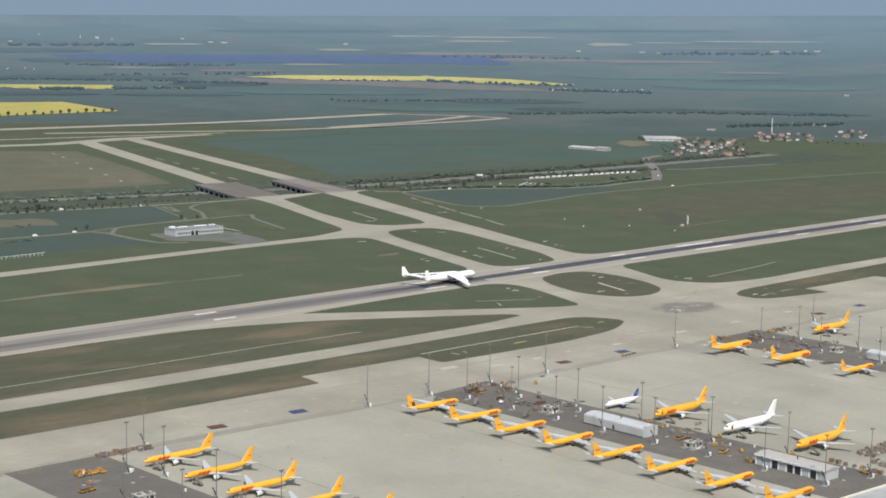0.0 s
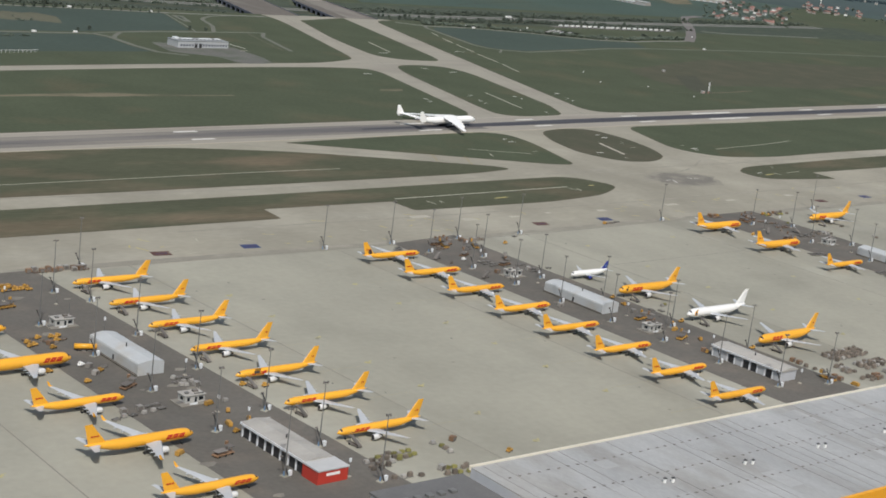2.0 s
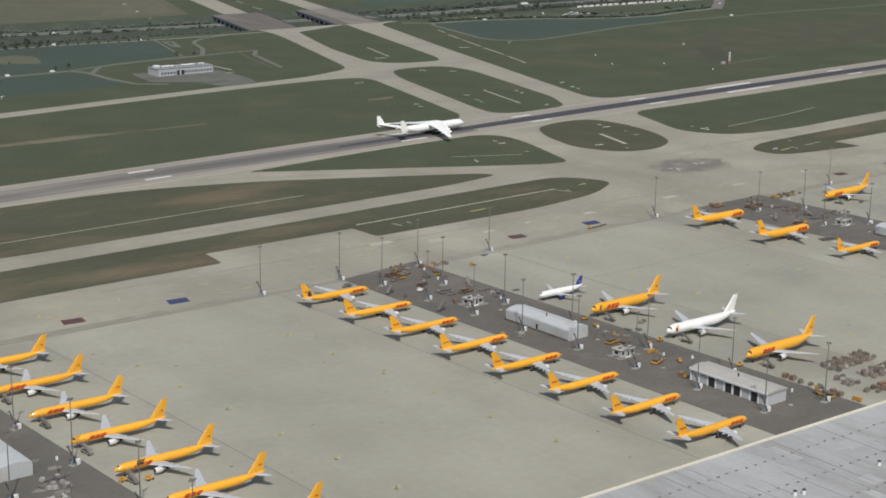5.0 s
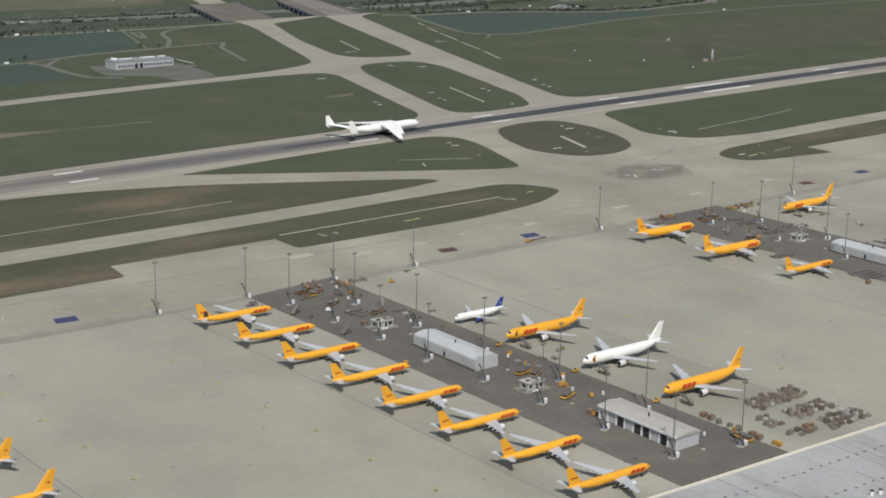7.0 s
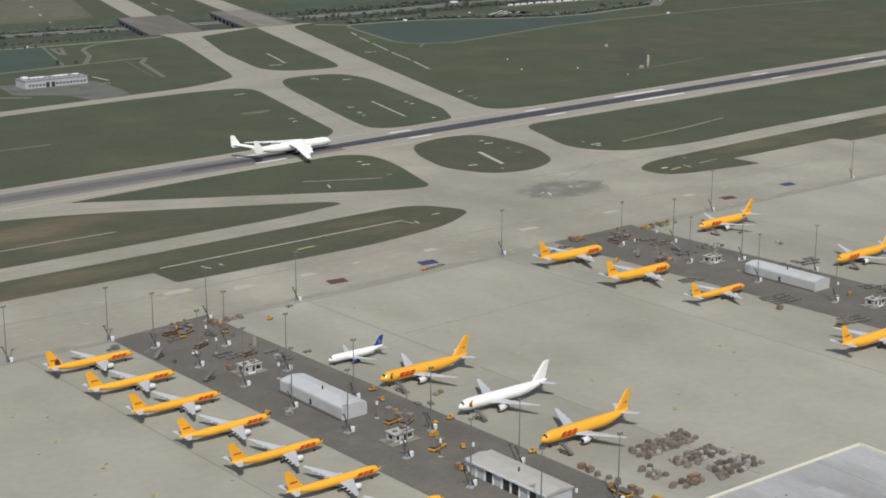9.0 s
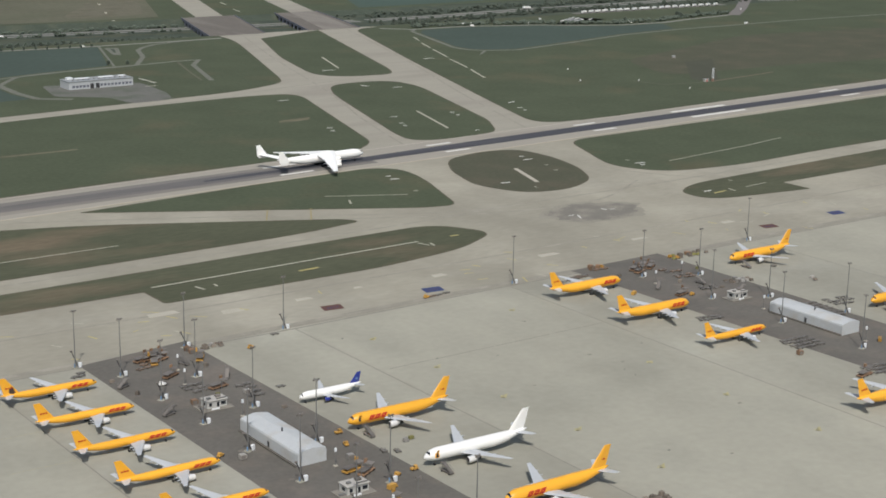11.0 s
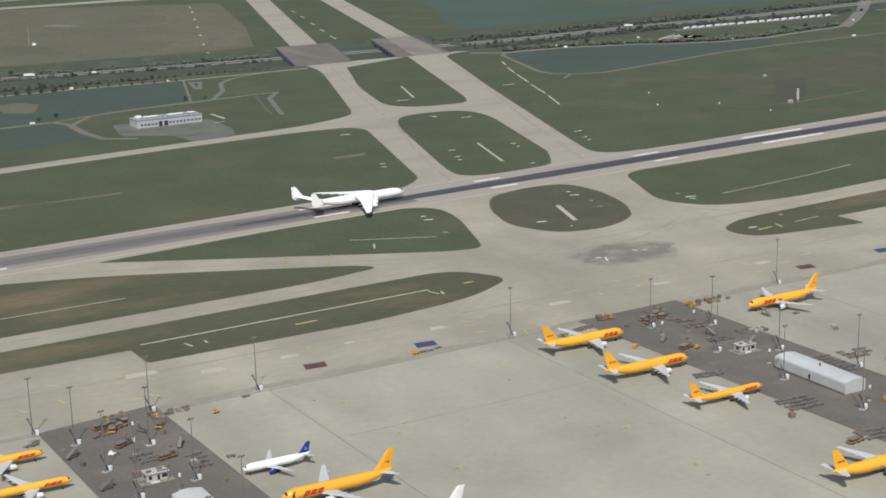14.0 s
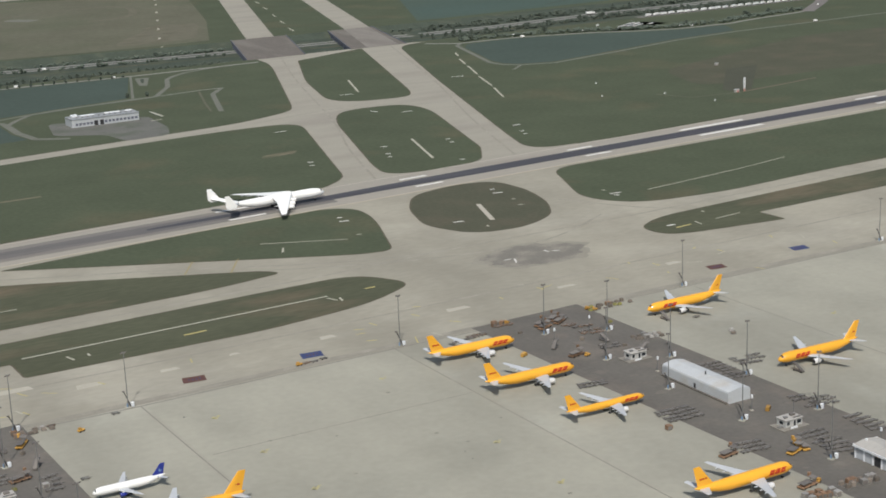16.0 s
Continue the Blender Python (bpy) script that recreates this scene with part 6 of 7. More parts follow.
def sweep_line(pts, w, mat, label, z=0.061):
    """A curved strip through the points."""
    pts = [Vector(p) for p in pts]
    line = []
    for i in range(len(pts) - 1):
        p0, p1, p2, p3 = pts[max(i - 1, 0)], pts[i], pts[i + 1], pts[min(i + 2, len(pts) - 1)]
        for k in range(8):
            t = k / 8
            line.append(0.5 * (2 * p1 + (p2 - p0) * t + (2 * p0 - 5 * p1 + 4 * p2 - p3) * t * t + (3 * p1 - p0 - 3 * p2 + p3) * t ** 3))
    line.append(pts[-1])
    bm = bmesh.new()
    rows = []
    for i, p in enumerate(line):
        d = (line[min(i + 1, len(line) - 1)] - line[max(i - 1, 0)]).normalized()
        o = Vector((-d.y, d.x)) * w / 2
        rows.append((bm.verts.new((p.x + o.x, p.y + o.y, z)), bm.verts.new((p.x - o.x, p.y - o.y, z))))
    for a, b in zip(rows, rows[1:]):
        bm.faces.new((a[0], a[1], b[1], b[0]))
    ob = mesh_object("wheel_track", bm, mat)
    for p in ob.data.polygons:
        if p.normal.z < 0:
            p.flip()
    return tagged(ob, label, "marking", "wheel tracks", "structure")


for i, pts in enumerate((((-700, -62), (-400, -64), (-150, -56), (-60, -48), (60, -44), (300, -30), (700, -20)),
            ((-220, 6), (-150, -32), (-70, -60), (0, -62), (60, -30)),
            ((-330, 58), (-220, 12), (-120, -36), (-60, -50)),
            ((-500, -148), (-330, -146), (-150, -140), (40, -130), (300, -115)),
            ((60, 20), (100, -40), (160, -62), (320, -40)))):
    sweep_line(pts, 1.6, TRACKS, "faint dark wheel track on a taxiway", 0.061 + 0.0008 * i)
for i, pts in enumerate((((-10, 150), (20, 260), (60, 380), (120, 600), (175, 780)), ((110, 160), (160, 320), (230, 520), (310, 780)), ((-500, 378), (-200, 386), (-40, 404), (60, 430), (130, 440)))):
    sweep_line(pts, 1.8, TRACKS, "faint dark wheel track on a taxiway", 0.068 + 0.0008 * i)
for off, w, z in ((3.2, 5.0, 0.0655), (1.2, 2.2, 0.067)):
    sweep_line(((-1500, -212 + off), (-440, -198 + off), (-288, -195 + off), (-158, -189 + off), (10, -185 + off), (300, -176 + off), (600, -167 + off)), w, TRACKS if w > 3 else STAIN_SOFT, "worn dark band where apron and taxiway meet", z)


# ---- flood light masts ----
def flood_mast(label):
    h = 25.0
    root = tagged(new("flood_light_mast"), label, "light mast", "apron light masts")
    part("plinth", boxed(-1.3, 1.3, -1.3, 1.3, 0, 0.3, bevel=0.08), CONCRETE, root)
    part("pole", tube(bmesh.new(), (0, 0, 0.3), (0, 0, h), 0.28, 0.15, 10), STEEL, root)
    hd = part("head_frame", tube(tube(bmesh.new(), (-1.3, 0, h), (1.3, 0, h), 0.08), (0, -0.9, h), (0, 0.9, h), 0.08), STEEL, root)
    for dx, dy in ((-1.25, 0), (-0.62, 0), (0.62, 0), (1.25, 0), (0, 0.85), (0, -0.85)):
        part("flood_light", boxed(dx - 0.26, dx + 0.26, dy - 0.2, dy + 0.2, h - 0.4, h + 0.1, bevel=0.05), CARTGREY, hd)
    part("control_box", boxed(0.9, 2.2, -1.6, -0.5, 0.3, 2.3, bevel=0.05), BOXWHITE, root, "white control cabinet")
    boom = part("service_boom", tube(bmesh.new(), (0.9, -0.9, 0.5), (-0.9, 1.2, 7.2), 0.26, 0.20, 6), DARK, root, "dark slanted service boom")
    part("boom_head", boxed(-1.5, -0.5, 0.8, 1.6, 6.9, 7.5, bevel=0.1), CARTGREY, boom)
    part("ladder_guard", boxed(-0.5, -0.28, -0.25, 0.25, 0.35, 1.9), BLUEPALE, root, "blue base guard")
    return root


fm = flood_mast("tall galvanised flood light mast with a white cabinet")
MASTS = [(x - 2.2, y - 1.5) if x < -330 else (x - 2, y + 0.5) for x, y in ((-437, -197), (-390, -196), (-378, -216), (-340, -195), (-352, -232), (-291, -196), (-375, -250), (-372, -282), (-348, -276), (-370, -315), (-367, -349), (-364, -382), (-362, -416), (-360, -450), (-157, -189), (-92, -213), (-64, -225), (9, -186), (-88, -260), (-62, -273), (-87, -306), (-84, -352), (-81, -401), (-51, -359), (152, -178), (-345, -321), (-341, -366), (-336, -411), (-331, -456), (-49, -311))]
MASTS_2 = [(-584, -199), (-614, -234), (-640, -276), (-604, -251), (-607, -300), (-634, -362), (-632, -407), (-631, -451), (-604, -345), (-603, -395), (-604, -433), (-602, -468), (-636, -318), (-729, -205)]
fm.matrix_basis = pose(*MASTS[0], 0.1, 0, 0, 20)
for i, (x, y) in enumerate(MASTS[1:] + MASTS_2):
    copy_thing(fm, pose(x, y, 0.1, 0, 0, 12 + 8 * (i % 3)))


# ---- sheds ----
def shed(x, y, a, w, d, h, bays, label, red_end=False, dark=(2, 4, 5, 7)):
    """A long flat shed; its corner at (x, y), long side along the local -y."""
    root = tagged(new("apron_shed"), label, "shed", "apron sheds")
    root.matrix_basis = pose(x, y, 0.11, 0, 0, a)
    if bays:
        part("wall", boxed(0.5, w, -d, 0, 0, h), SHEETWALL, root)
        for i in range(bays + 1):
            yy = -i * (d - 0.6) / bays
            part("post", boxed(0.1, 0.55, yy - 0.45, yy, 0, h - 0.3), BOXWHITE, root)
        for i in range(bays):
            y0, y1 = -(i + 1) * (d - 0.6) / bays + 0.1, -i * (d - 0.6) / bays - 0.7
            # open bays are solid panels, the dark of the inside put into their colour
            part("gate", boxed(0.36, 0.52, y0 + 0.3, y1 - 0.3, 0.1, h * 0.74), DARK if i in dark else GREYPAINT, root, "solid dark panel in place of an open gate" if i in dark else "closed grey gate")
    else:
        part("door", boxed(-0.06, 0.04, -d * 0.52, -d * 0.49, 0.1, 3), DARK, root)
        part("plinth", boxed(-1.0, -0.1, -d, 0, 0, 0.7), ASPHALT, root)
    skin = OPENROOF if bays else HALLSKIN

    def pitch(g, lift):
        if not bays:   # a membrane hall: wall and roof in one curve
            g -= 0.4
            side = [(-g, 0), (-g, h * 0.9), (0.3 - g, h * 0.99 + lift), (w * 0.25, h + 0.5 + lift)]
            return side + [(w / 2, h + 0.9 + lift)] + [(w - x_, z_) for x_, z_ in side[::-1]]
        return [(-g, h + lift), (w / 2, h + 0.9 + lift), (w + g, h + lift), (w + g, h - 0.35), (-g, h - 0.35)]

    rf = part("roof", loft(bmesh.new(), [[(x_, y_, z_) for x_, z_ in pitch(0.4, 0.2)] for y_ in ((-d - 0.4, 0.4) if bays else (-d, 0))]), skin, root, smooth=False)
    n = 14
    for i in range(n):
        yy = -d * (i + 0.5) / n
        part("roof_seam", loft(bmesh.new(), [[(x_, y_, z_) for x_, z_ in pitch(0.43, 0.27)] for y_ in (yy - 0.1, yy + 0.1)]), skin, rf)
    if bays:
        part("roof_edge", boxed(-0.6, -0.42, -d - 0.45, 0.45, h - 0.5, h + 0.32), BOXWHITE, rf, "white roof edge")
        part("roof_edge", boxed(-0.42, w + 0.5, 0.42, 0.6, h - 0.5, h + 0.3), BOXWHITE, rf, "white roof edge")
    part("vent_pipe", tube(bmesh.new(), (w * 0.45, -d * 0.52, h + 0.5), (w * 0.45, -d * 0.52, h + 2.4), 0.3, 0.3, 8), DARK, rf)
    if red_end:
        part("red_end", boxed(-0.6, w + 0.6, -d - 9, -d + 0.1, 0, h - 0.4), REDCLAD, root, "red clad end block")
        part("sign_panel", boxed(3, w - 3, -d - 9.1, -d - 8.98, 2.8, 3.8), WHITE, root, "white sign panel")
        part("end_roof", boxed(-0.9, w + 0.9, -d - 9.3, -d, h - 0.4, h + 0.1), SHEETROOF, root)
    return root


shed(-365.5, -297, 2.0, 12.0, 42, 5.0, 0, "long grey sheet-metal shed on asphalt")
shed(-357.5, -407, 2.0, 11.8, 40.5, 5.2, 9, "long white open-fronted shed with dark gates")
shed(-81, -290, 2.0, 11.8, 44, 5.0, 0, "long grey sheet-metal shed on asphalt")
shed(-75, -404, 2.0, 11.8, 41, 5.2, 9, "long white open-fronted shed with dark gates")
shed(-632, -306, 2.0, 12.0, 39, 5.0, 0, "long grey sheet-metal shed on asphalt")
shed(-625.5, -414, 1.5, 11.8, 39, 5.2, 8, "long open-fronted shed with a red end block", True, (0, 1, 2, 3, 4, 5, 6, 7))


def kiosk(x, y, a):
    root = tagged(new("control_cabin"), "small pale control cabin on a raised platform", "cabin", "control cabins")
    root.matrix_basis = pose(x, y, 0.11, 0, 0, a)
    part("platform", boxed(-3.0, 10.5, -7.5, 1.0, 0, 0.5, bevel=0.1), JOINT, root)
    part("wall", boxed(0, 8.6, -5.2, 0, 0.5, 3.3), CABIN, root)
    r = part("roof", boxed(-0.4, 9.0, -5.6, 0.4, 3.3, 3.65, bevel=0.1), OPENROOF, root)
    part("roof_rail", boxed(4.2, 8.4, -4.8, -4.6, 3.65, 4.2), STEEL, r)
    part("roof_unit", boxed(5.0, 7.2, -2.8, -1.2, 3.65, 4.5, bevel=0.1), CARTGREY, r)
    part("roof_unit", boxed(1, 2.6, -3.6, -2.2, 3.65, 4.3, bevel=0.1), STEEL, r)
    for k, (u0, u1) in enumerate(((0.8, 2.0), (4.2, 5.2), (6.0, 8.0))):
        part("window", boxed(u0, u1, -5.25, -5.15, 1.3 if k != 1 else 0.55, 2.7), GLASSY, root)
    part("window", boxed(-0.05, 0.05, -3.6, -1.6, 1.4, 2.6), GLASSY, root)
    part("mast", tube(bmesh.new(), (9.5, 0.8, 0.8), (9.5, 0.8, 8.5), 0.14, 0.1, 6), STEEL, root)
    part("step", boxed(-2.4, -0.2, -4.4, -2.8, 0.5, 0.9), STEEL, root)
    part("barrier", boxed(1, 4.4, -7.2, -6.9, 0.5, 1.2), BOXWHITE, root)


for x, y in ((-367, -266), (-362, -365), (-82, -262), (-78, -363), (-635, -275), (-629, -374)):
    kiosk(x, y, 2)

# ---- great hall in the foreground ----
HH = 11.6
GH = tagged(new("sorting_hall"), "huge flat grey roof of a sorting hall with yellow cladding", "building")
hx0, hx1, hy0, hy1 = -582, -250, -566, -491.5
part("wall", boxed(hx0, hx1, hy0, hy1, 0, HH - 0.4), SHEETWALL, GH)
hroof = part("roof", boxed(hx0, hx1, hy0, hy1, HH - 0.4, HH), HALLROOF, GH)
part("parapet", boxed(hx0 - 0.5, hx1 + 0.5, hy1, hy1 + 0.6, HH - 1.0, HH + 0.7), CREAM, GH, "cream roof parapet")
part("parapet", boxed(hx1, hx1 + 0.6, hy0, hy1 + 0.6, HH - 1.0, HH + 0.7), CREAM, GH, "cream roof parapet")
part("fascia", boxed(hx0, hx1 + 1.1, hy0 - 1.6, hy0, HH - 9, HH + 0.5), YELLOWCLAD, GH, "yellow fascia")
rr = random.Random(17)
SEAM = material("roof_seam_strip", (0.29, 0.285, 0.275), 0.6, var=0.15, scale=0.2, fine=10, island=0.15)
for i in range(56):
    if rr.random() < 0.5:
        continue
    x = hx0 + 4 + i * 6.1 + rr.uniform(-0.8, 0.8)
    part("roof_joint", boxed(x, x + rr.uniform(0.12, 0.3), hy0 + 1 + rr.choice((0, 0, 18)), hy1 - 0.2 - rr.choice((0, 0, 0, 22)), HH, HH + 0.1), SEAM, hroof)
PATCHROOF = material("roof_patch", (0.375, 0.378, 0.375), 0.6, var=0.1, scale=0.3, island=0.12)
for i in range(30):
    x, y = rr.uniform(hx0 + 8, hx1 - 20), rr.uniform(hy0 + 4, hy1 - 18)
    part("roof_panel", boxed(x, x + rr.uniform(4, 9), y, y + rr.uniform(6, 16), HH, HH + 0.05 + 0.0005 * i), PATCHROOF, hroof)
drain_me = None
for i in range(180):
    x, y = hx0 + 6 + (i % 60) * 4.6, hy1 - 13 - (i // 60) * 18 + rr.uniform(-0.4, 0.4)
    if drain_me is None:
        drain = part("roof_drain", boxed(0, 1.1, 0, 0.7, 0.06, 0.2, bevel=0.05), CARTGREY, hroof)
        drain_me = drain.data
    else:
        drain = new("roof_drain", drain_me)
        drain.parent = hroof
    drain.matrix_basis = Matrix.Translation((x, y, HH))
for i in range(-2, 5):
    for dx in (0, 3.2):
        x = -481 + 43.5 * i + dx
        v = part("roof_vent", tube(bmesh.new(), (x, -529 - dx * 0.3, HH), (x, -529 - dx * 0.3, HH + 1.5), 0.6, 0.6, 12), WHITE, hroof, "white roof ventilator")
        part("vent_cap", tube(bmesh.new(), (x, -529 - dx * 0.3, HH + 1.5), (x, -529 - dx * 0.3, HH + 1.8), 0.75, 0.5, 12), DARK, v)
AN = tagged(new("annexe"), "low annexe with a dark bitumen roof and red trim", "building")
part("wall", boxed(-622, -582.2, -512, -488, 0, 7.0), SHEETWALL, AN)
an_r = part("roof", boxed(-622.5, -582.1, -512.5, -487.5, 7.0, 7.8), DARKROOF, AN)
part("trim", boxed(-622.6, -582.1, -513.2, -512.5, 4.5, 7.6), REDCLAD, AN, "red trim band")
for i in range(5):
    part("roof_unit", boxed(-617 + 5 * i, -614.5 + 5 * i, -500, -497.5, 7.8, 8.8, bevel=0.1), STEEL, an_r)
flat("yard", [(-1000, -900), (200, -900), (200, -572), (-1000, -572)], 0.07, ASPHALT, "dark asphalt yard behind the hall", "pavement")


# ---- ground equipment ----
ROLLER = material("worn_roller_steel", (0.215, 0.21, 0.195), 0.55, 0.2, var=0.15, scale=1.0)
def open_frame(xs, ys, z0, z1):
    """A frame of beams in one piece: beams along both edges and across at every second gap of xs."""
    bm = bmesh.new()
    vs = [[bm.verts.new((x, y, z0)) for y in ys] for x in xs]
    solid = []
    odd = len(xs) == 4
    for a in range(len(xs) - 1):
        for b in range(3):
            if b != 1 or (a % 2 == (1 if odd else 0)):
                solid.append(bm.faces.new((vs[a][b], vs[a][b + 1], vs[a + 1][b + 1], vs[a + 1][b])))
    up = bmesh.ops.extrude_face_region(bm, geom=solid)["geom"]
    for v in up:
        if isinstance(v, bmesh.types.BMVert):
            v.co.z = z1
    for v in [v for v in bm.verts if not v.link_faces]:
        bm.verts.remove(v)
    bmesh.ops.recalc_face_normals(bm, faces=bm.faces)
    return bm


def dolly(mat, label):
    root = tagged(new("cargo_dolly"), label, "dolly", "cargo dollies")
    part("deck", open_frame((-1.7, -1.5, -0.6, -0.4, 0.45, 0.65, 1.5, 1.7), (-1.05, -0.85, 0.85, 1.05), 0.42, 0.58), mat, root)
    part("roller_bed", open_frame((-1.5, -0.1, 0.1, 1.5), (-0.5, -0.25, 0.25, 0.5), 0.58, 0.66), ROLLER, root)
    part("drawbar", boxed(1.7, 2.6, -0.06, 0.06, 0.35, 0.46), DARK, root)
    for sx in (-1.15, 1.15):
        part("axle", spindle(sx, 0, 0.2, 0.8, 1.0, 8), TYRE, root)
    return root


def container(mat, label, w=2.6, d=2.0, h=2.0):
    root = tagged(new("cargo_container"), label, "container", "cargo containers")
    bm = bmesh.new()
    prof = [(-w / 2, 0.2), (w / 2 - 0.5, 0.2), (w / 2, 0.7), (w / 2, h * 0.8), (w / 2 - 0.35, h), (-w / 2, h)]
    loft(bm, [[(x, y, z) for x, z in prof] for y in (-d / 2, d / 2)])
    part("shell", bm, mat, root)
    part("base", boxed(-w / 2, w / 2 - 0.45, -d / 2 - 0.03, d / 2 + 0.03, 0.05, 0.22), STEEL, root)
    part("door_frame", boxed(-w / 2 + 0.15, w / 2 - 0.5, -d / 2 - 0.06, -d / 2 + 0.02, 0.35, h * 0.85), CARTGREY, root)
    return root


def bundle(mat, label, seed):
    """A cargo pallet under a rumpled net."""
    rnd = random.Random(seed)
    root = tagged(new("netted_pallet"), label, "pallet", "netted pallets")
    part("base", boxed(-1.35, 1.35, -1.2, 1.2, 0.05, 0.25), STEEL, root)
    bm = bmesh.new()
    bmesh.ops.create_grid(bm, x_segments=5, y_segments=5, size=1.0)
    base = list(bm.verts)
    hi = rnd.uniform(1.4, 2.1)
    for v in base:
        edge = max(abs(v.co.x), abs(v.co.y))
        z = 0.22 if edge > 0.95 else (hi if edge < 0.45 else hi * 0.86) + rnd.uniform(-0.22, 0.15)
        k = 1.0 if edge > 0.95 else 1.25 if edge > 0.5 else 1.0
        v.co = Vector((v.co.x * 1.3 * min(k, 1.0 / max(edge, 0.3) * 0.97) + rnd.uniform(-0.06, 0.06), v.co.y * 1.15 * min(k, 1.0 / max(edge, 0.3) * 0.97) + rnd.uniform(-0.06, 0.06), z))
    part("netted_load", bm, mat, root)
    for ob in root.children:
        ob.data.transform(Matrix.Diagonal((0.84, 0.8, 0.92, 1)))
    return root


def tug(paint, label):
    root = tagged(new("baggage_tug"), label, "tug", "apron vehicles")
    body = part("body", boxed(-1.5, 1.5, -0.75, 0.75, 0.35, 1.05, bevel=0.12), paint, root)
    part("cab", boxed(-1.1, 0.1, -0.68, 0.68, 1.05, 1.85, bevel=0.1), paint, root)
    part("window", boxed(0.08, 0.14, -0.55, 0.55, 1.15, 1.7), GLASSY, body)
    for sx in (-0.95, 0.95):
        for sy in (-1, 1):
            part("wheel", tube(bmesh.new(), (sx, sy * 0.55, 0.36), (sx, sy * 0.8, 0.36), 0.36, 0.36, 10), TYRE, root)
    return root


def loader(paint, label):
    root = tagged(new("cargo_loader"), label, "loader", "apron vehicles")
    part("chassis", boxed(-4.2, 4.2, -1.5, 1.5, 0.45, 1.0, bevel=0.06), paint, root)
    part("platform", boxed(-3.9, 1.2, -1.45, 1.45, 1.9, 2.15, bevel=0.04), CARTGREY, root)
    part("bridge_platform", boxed(1.5, 4.2, -1.45, 1.45, 2.9, 3.1), CARTGREY, root)
    bm = bmesh.new()
    for sy in (-1.1, 1.1):
        tube(bm, (-3.2, sy, 1.0), (0.8, sy, 1.95), 0.1)
        tube(bm, (0.8, sy, 1.0), (-3.2, sy, 1.95), 0.1)
        tube(bm, (2.8, sy, 1.0), (2.8, sy, 2.9), 0.1)
    part("scissor_lift", bm, paint, root)
    part("cab", boxed(2.6, 3.8, 1.5, 2.4, 2.4, 4.1, bevel=0.08), paint, root)
    for sx in (-3, 0, 3):
        for sy in (-1, 1):
            part("wheel", tube(bmesh.new(), (sx, sy * 1.2, 0.42), (sx, sy * 1.55, 0.42), 0.42, 0.42, 10), TYRE, root)
    return root


def stairs(paint, label):
    """Boarding stairs that rise towards +x."""
    root = tagged(new("boarding_stairs"), label, "stairs", "boarding stairs")
    part("chassis", boxed(-3.5, 2.0, -0.9, 0.9, 0.35, 0.75, bevel=0.05), paint, root)
    bm = bmesh.new()
    loft(bm, [[(-3.4, y, 0.7), (-3.4, y, 0.95), (1.2, y, 3.35), (1.2, y, 3.05)] for y in (-0.8, 0.8)])
    part("flight", bm, CARTGREY, root)
    part("landing", boxed(1.2, 2.7, -0.9, 0.9, 3.05, 3.3), CARTGREY, root)
    bm = bmesh.new()
    for y in (-0.82, 0.82):
        tube(bm, (-3.4, y, 1.9), (1.2, y, 4.3), 0.06)
        tube(bm, (1.2, y, 4.3), (2.7, y, 4.3), 0.06)
        for k in range(5):
            x = -3.4 + k * 1.15
            tube(bm, (x, y, 0.9 + k * 0.6), (x, y, 1.9 + k * 0.6), 0.04, 0.04, 5)
    part("handrail", bm, STEEL, root)
    for sx in (-2.8, 1.4):
        for sy in (-1, 1):
            part("wheel", tube(bmesh.new(), (sx, sy * 0.7, 0.35), (sx, sy * 0.95, 0.35), 0.35, 0.35, 8), TYRE, root)
    part("support", tube(bmesh.new(), (1.9, 0, 0.7), (1.9, 0, 3.1), 0.12), paint, root)
    return root


def fuel_truck(label):
    root = tagged(new("fuel_truck"), label, "truck", "apron vehicles")
    bm = bmesh.new()
    tube(bm, (-6.5, 0, 1.75), (2.6, 0, 1.75), 1.15, 1.15, 16)
    part("tank", bm, YELLOW, root, "long yellow tank", True)
    part("chassis", boxed(-6.5, 5.4, -0.6, 0.6, 0.5, 0.8), DARK, root)
    c = part("cab", boxed(3.1, 5.4, -1.1, 1.1, 0.6, 2.7, bevel=0.15), YELLOW, root)
    part("windscreen", boxed(5.4, 5.46, -0.9, 0.9, 1.7, 2.4), GLASSY, c)
    for x in (4.2, -1.5, -4, -5.2):
        for s in (-1, 1):
            part("wheel", tube(bmesh.new(), (x, s * 0.8, 0.45), (x, s * 1.1, 0.45), 0.45, 0.45, 10), TYRE, root)
    return root


Z = 0.112
PROTO = {}


def put(key, x, y, a=0.0):
    """The first of a kind is moved to its place, the others are copies."""
    ob, used = PROTO[key]
    m = pose(x, y, Z, 0, 0, a)
    if used:
        return copy_thing(ob, m)
    ob.matrix_basis = m
    PROTO[key][1] = True
    return ob


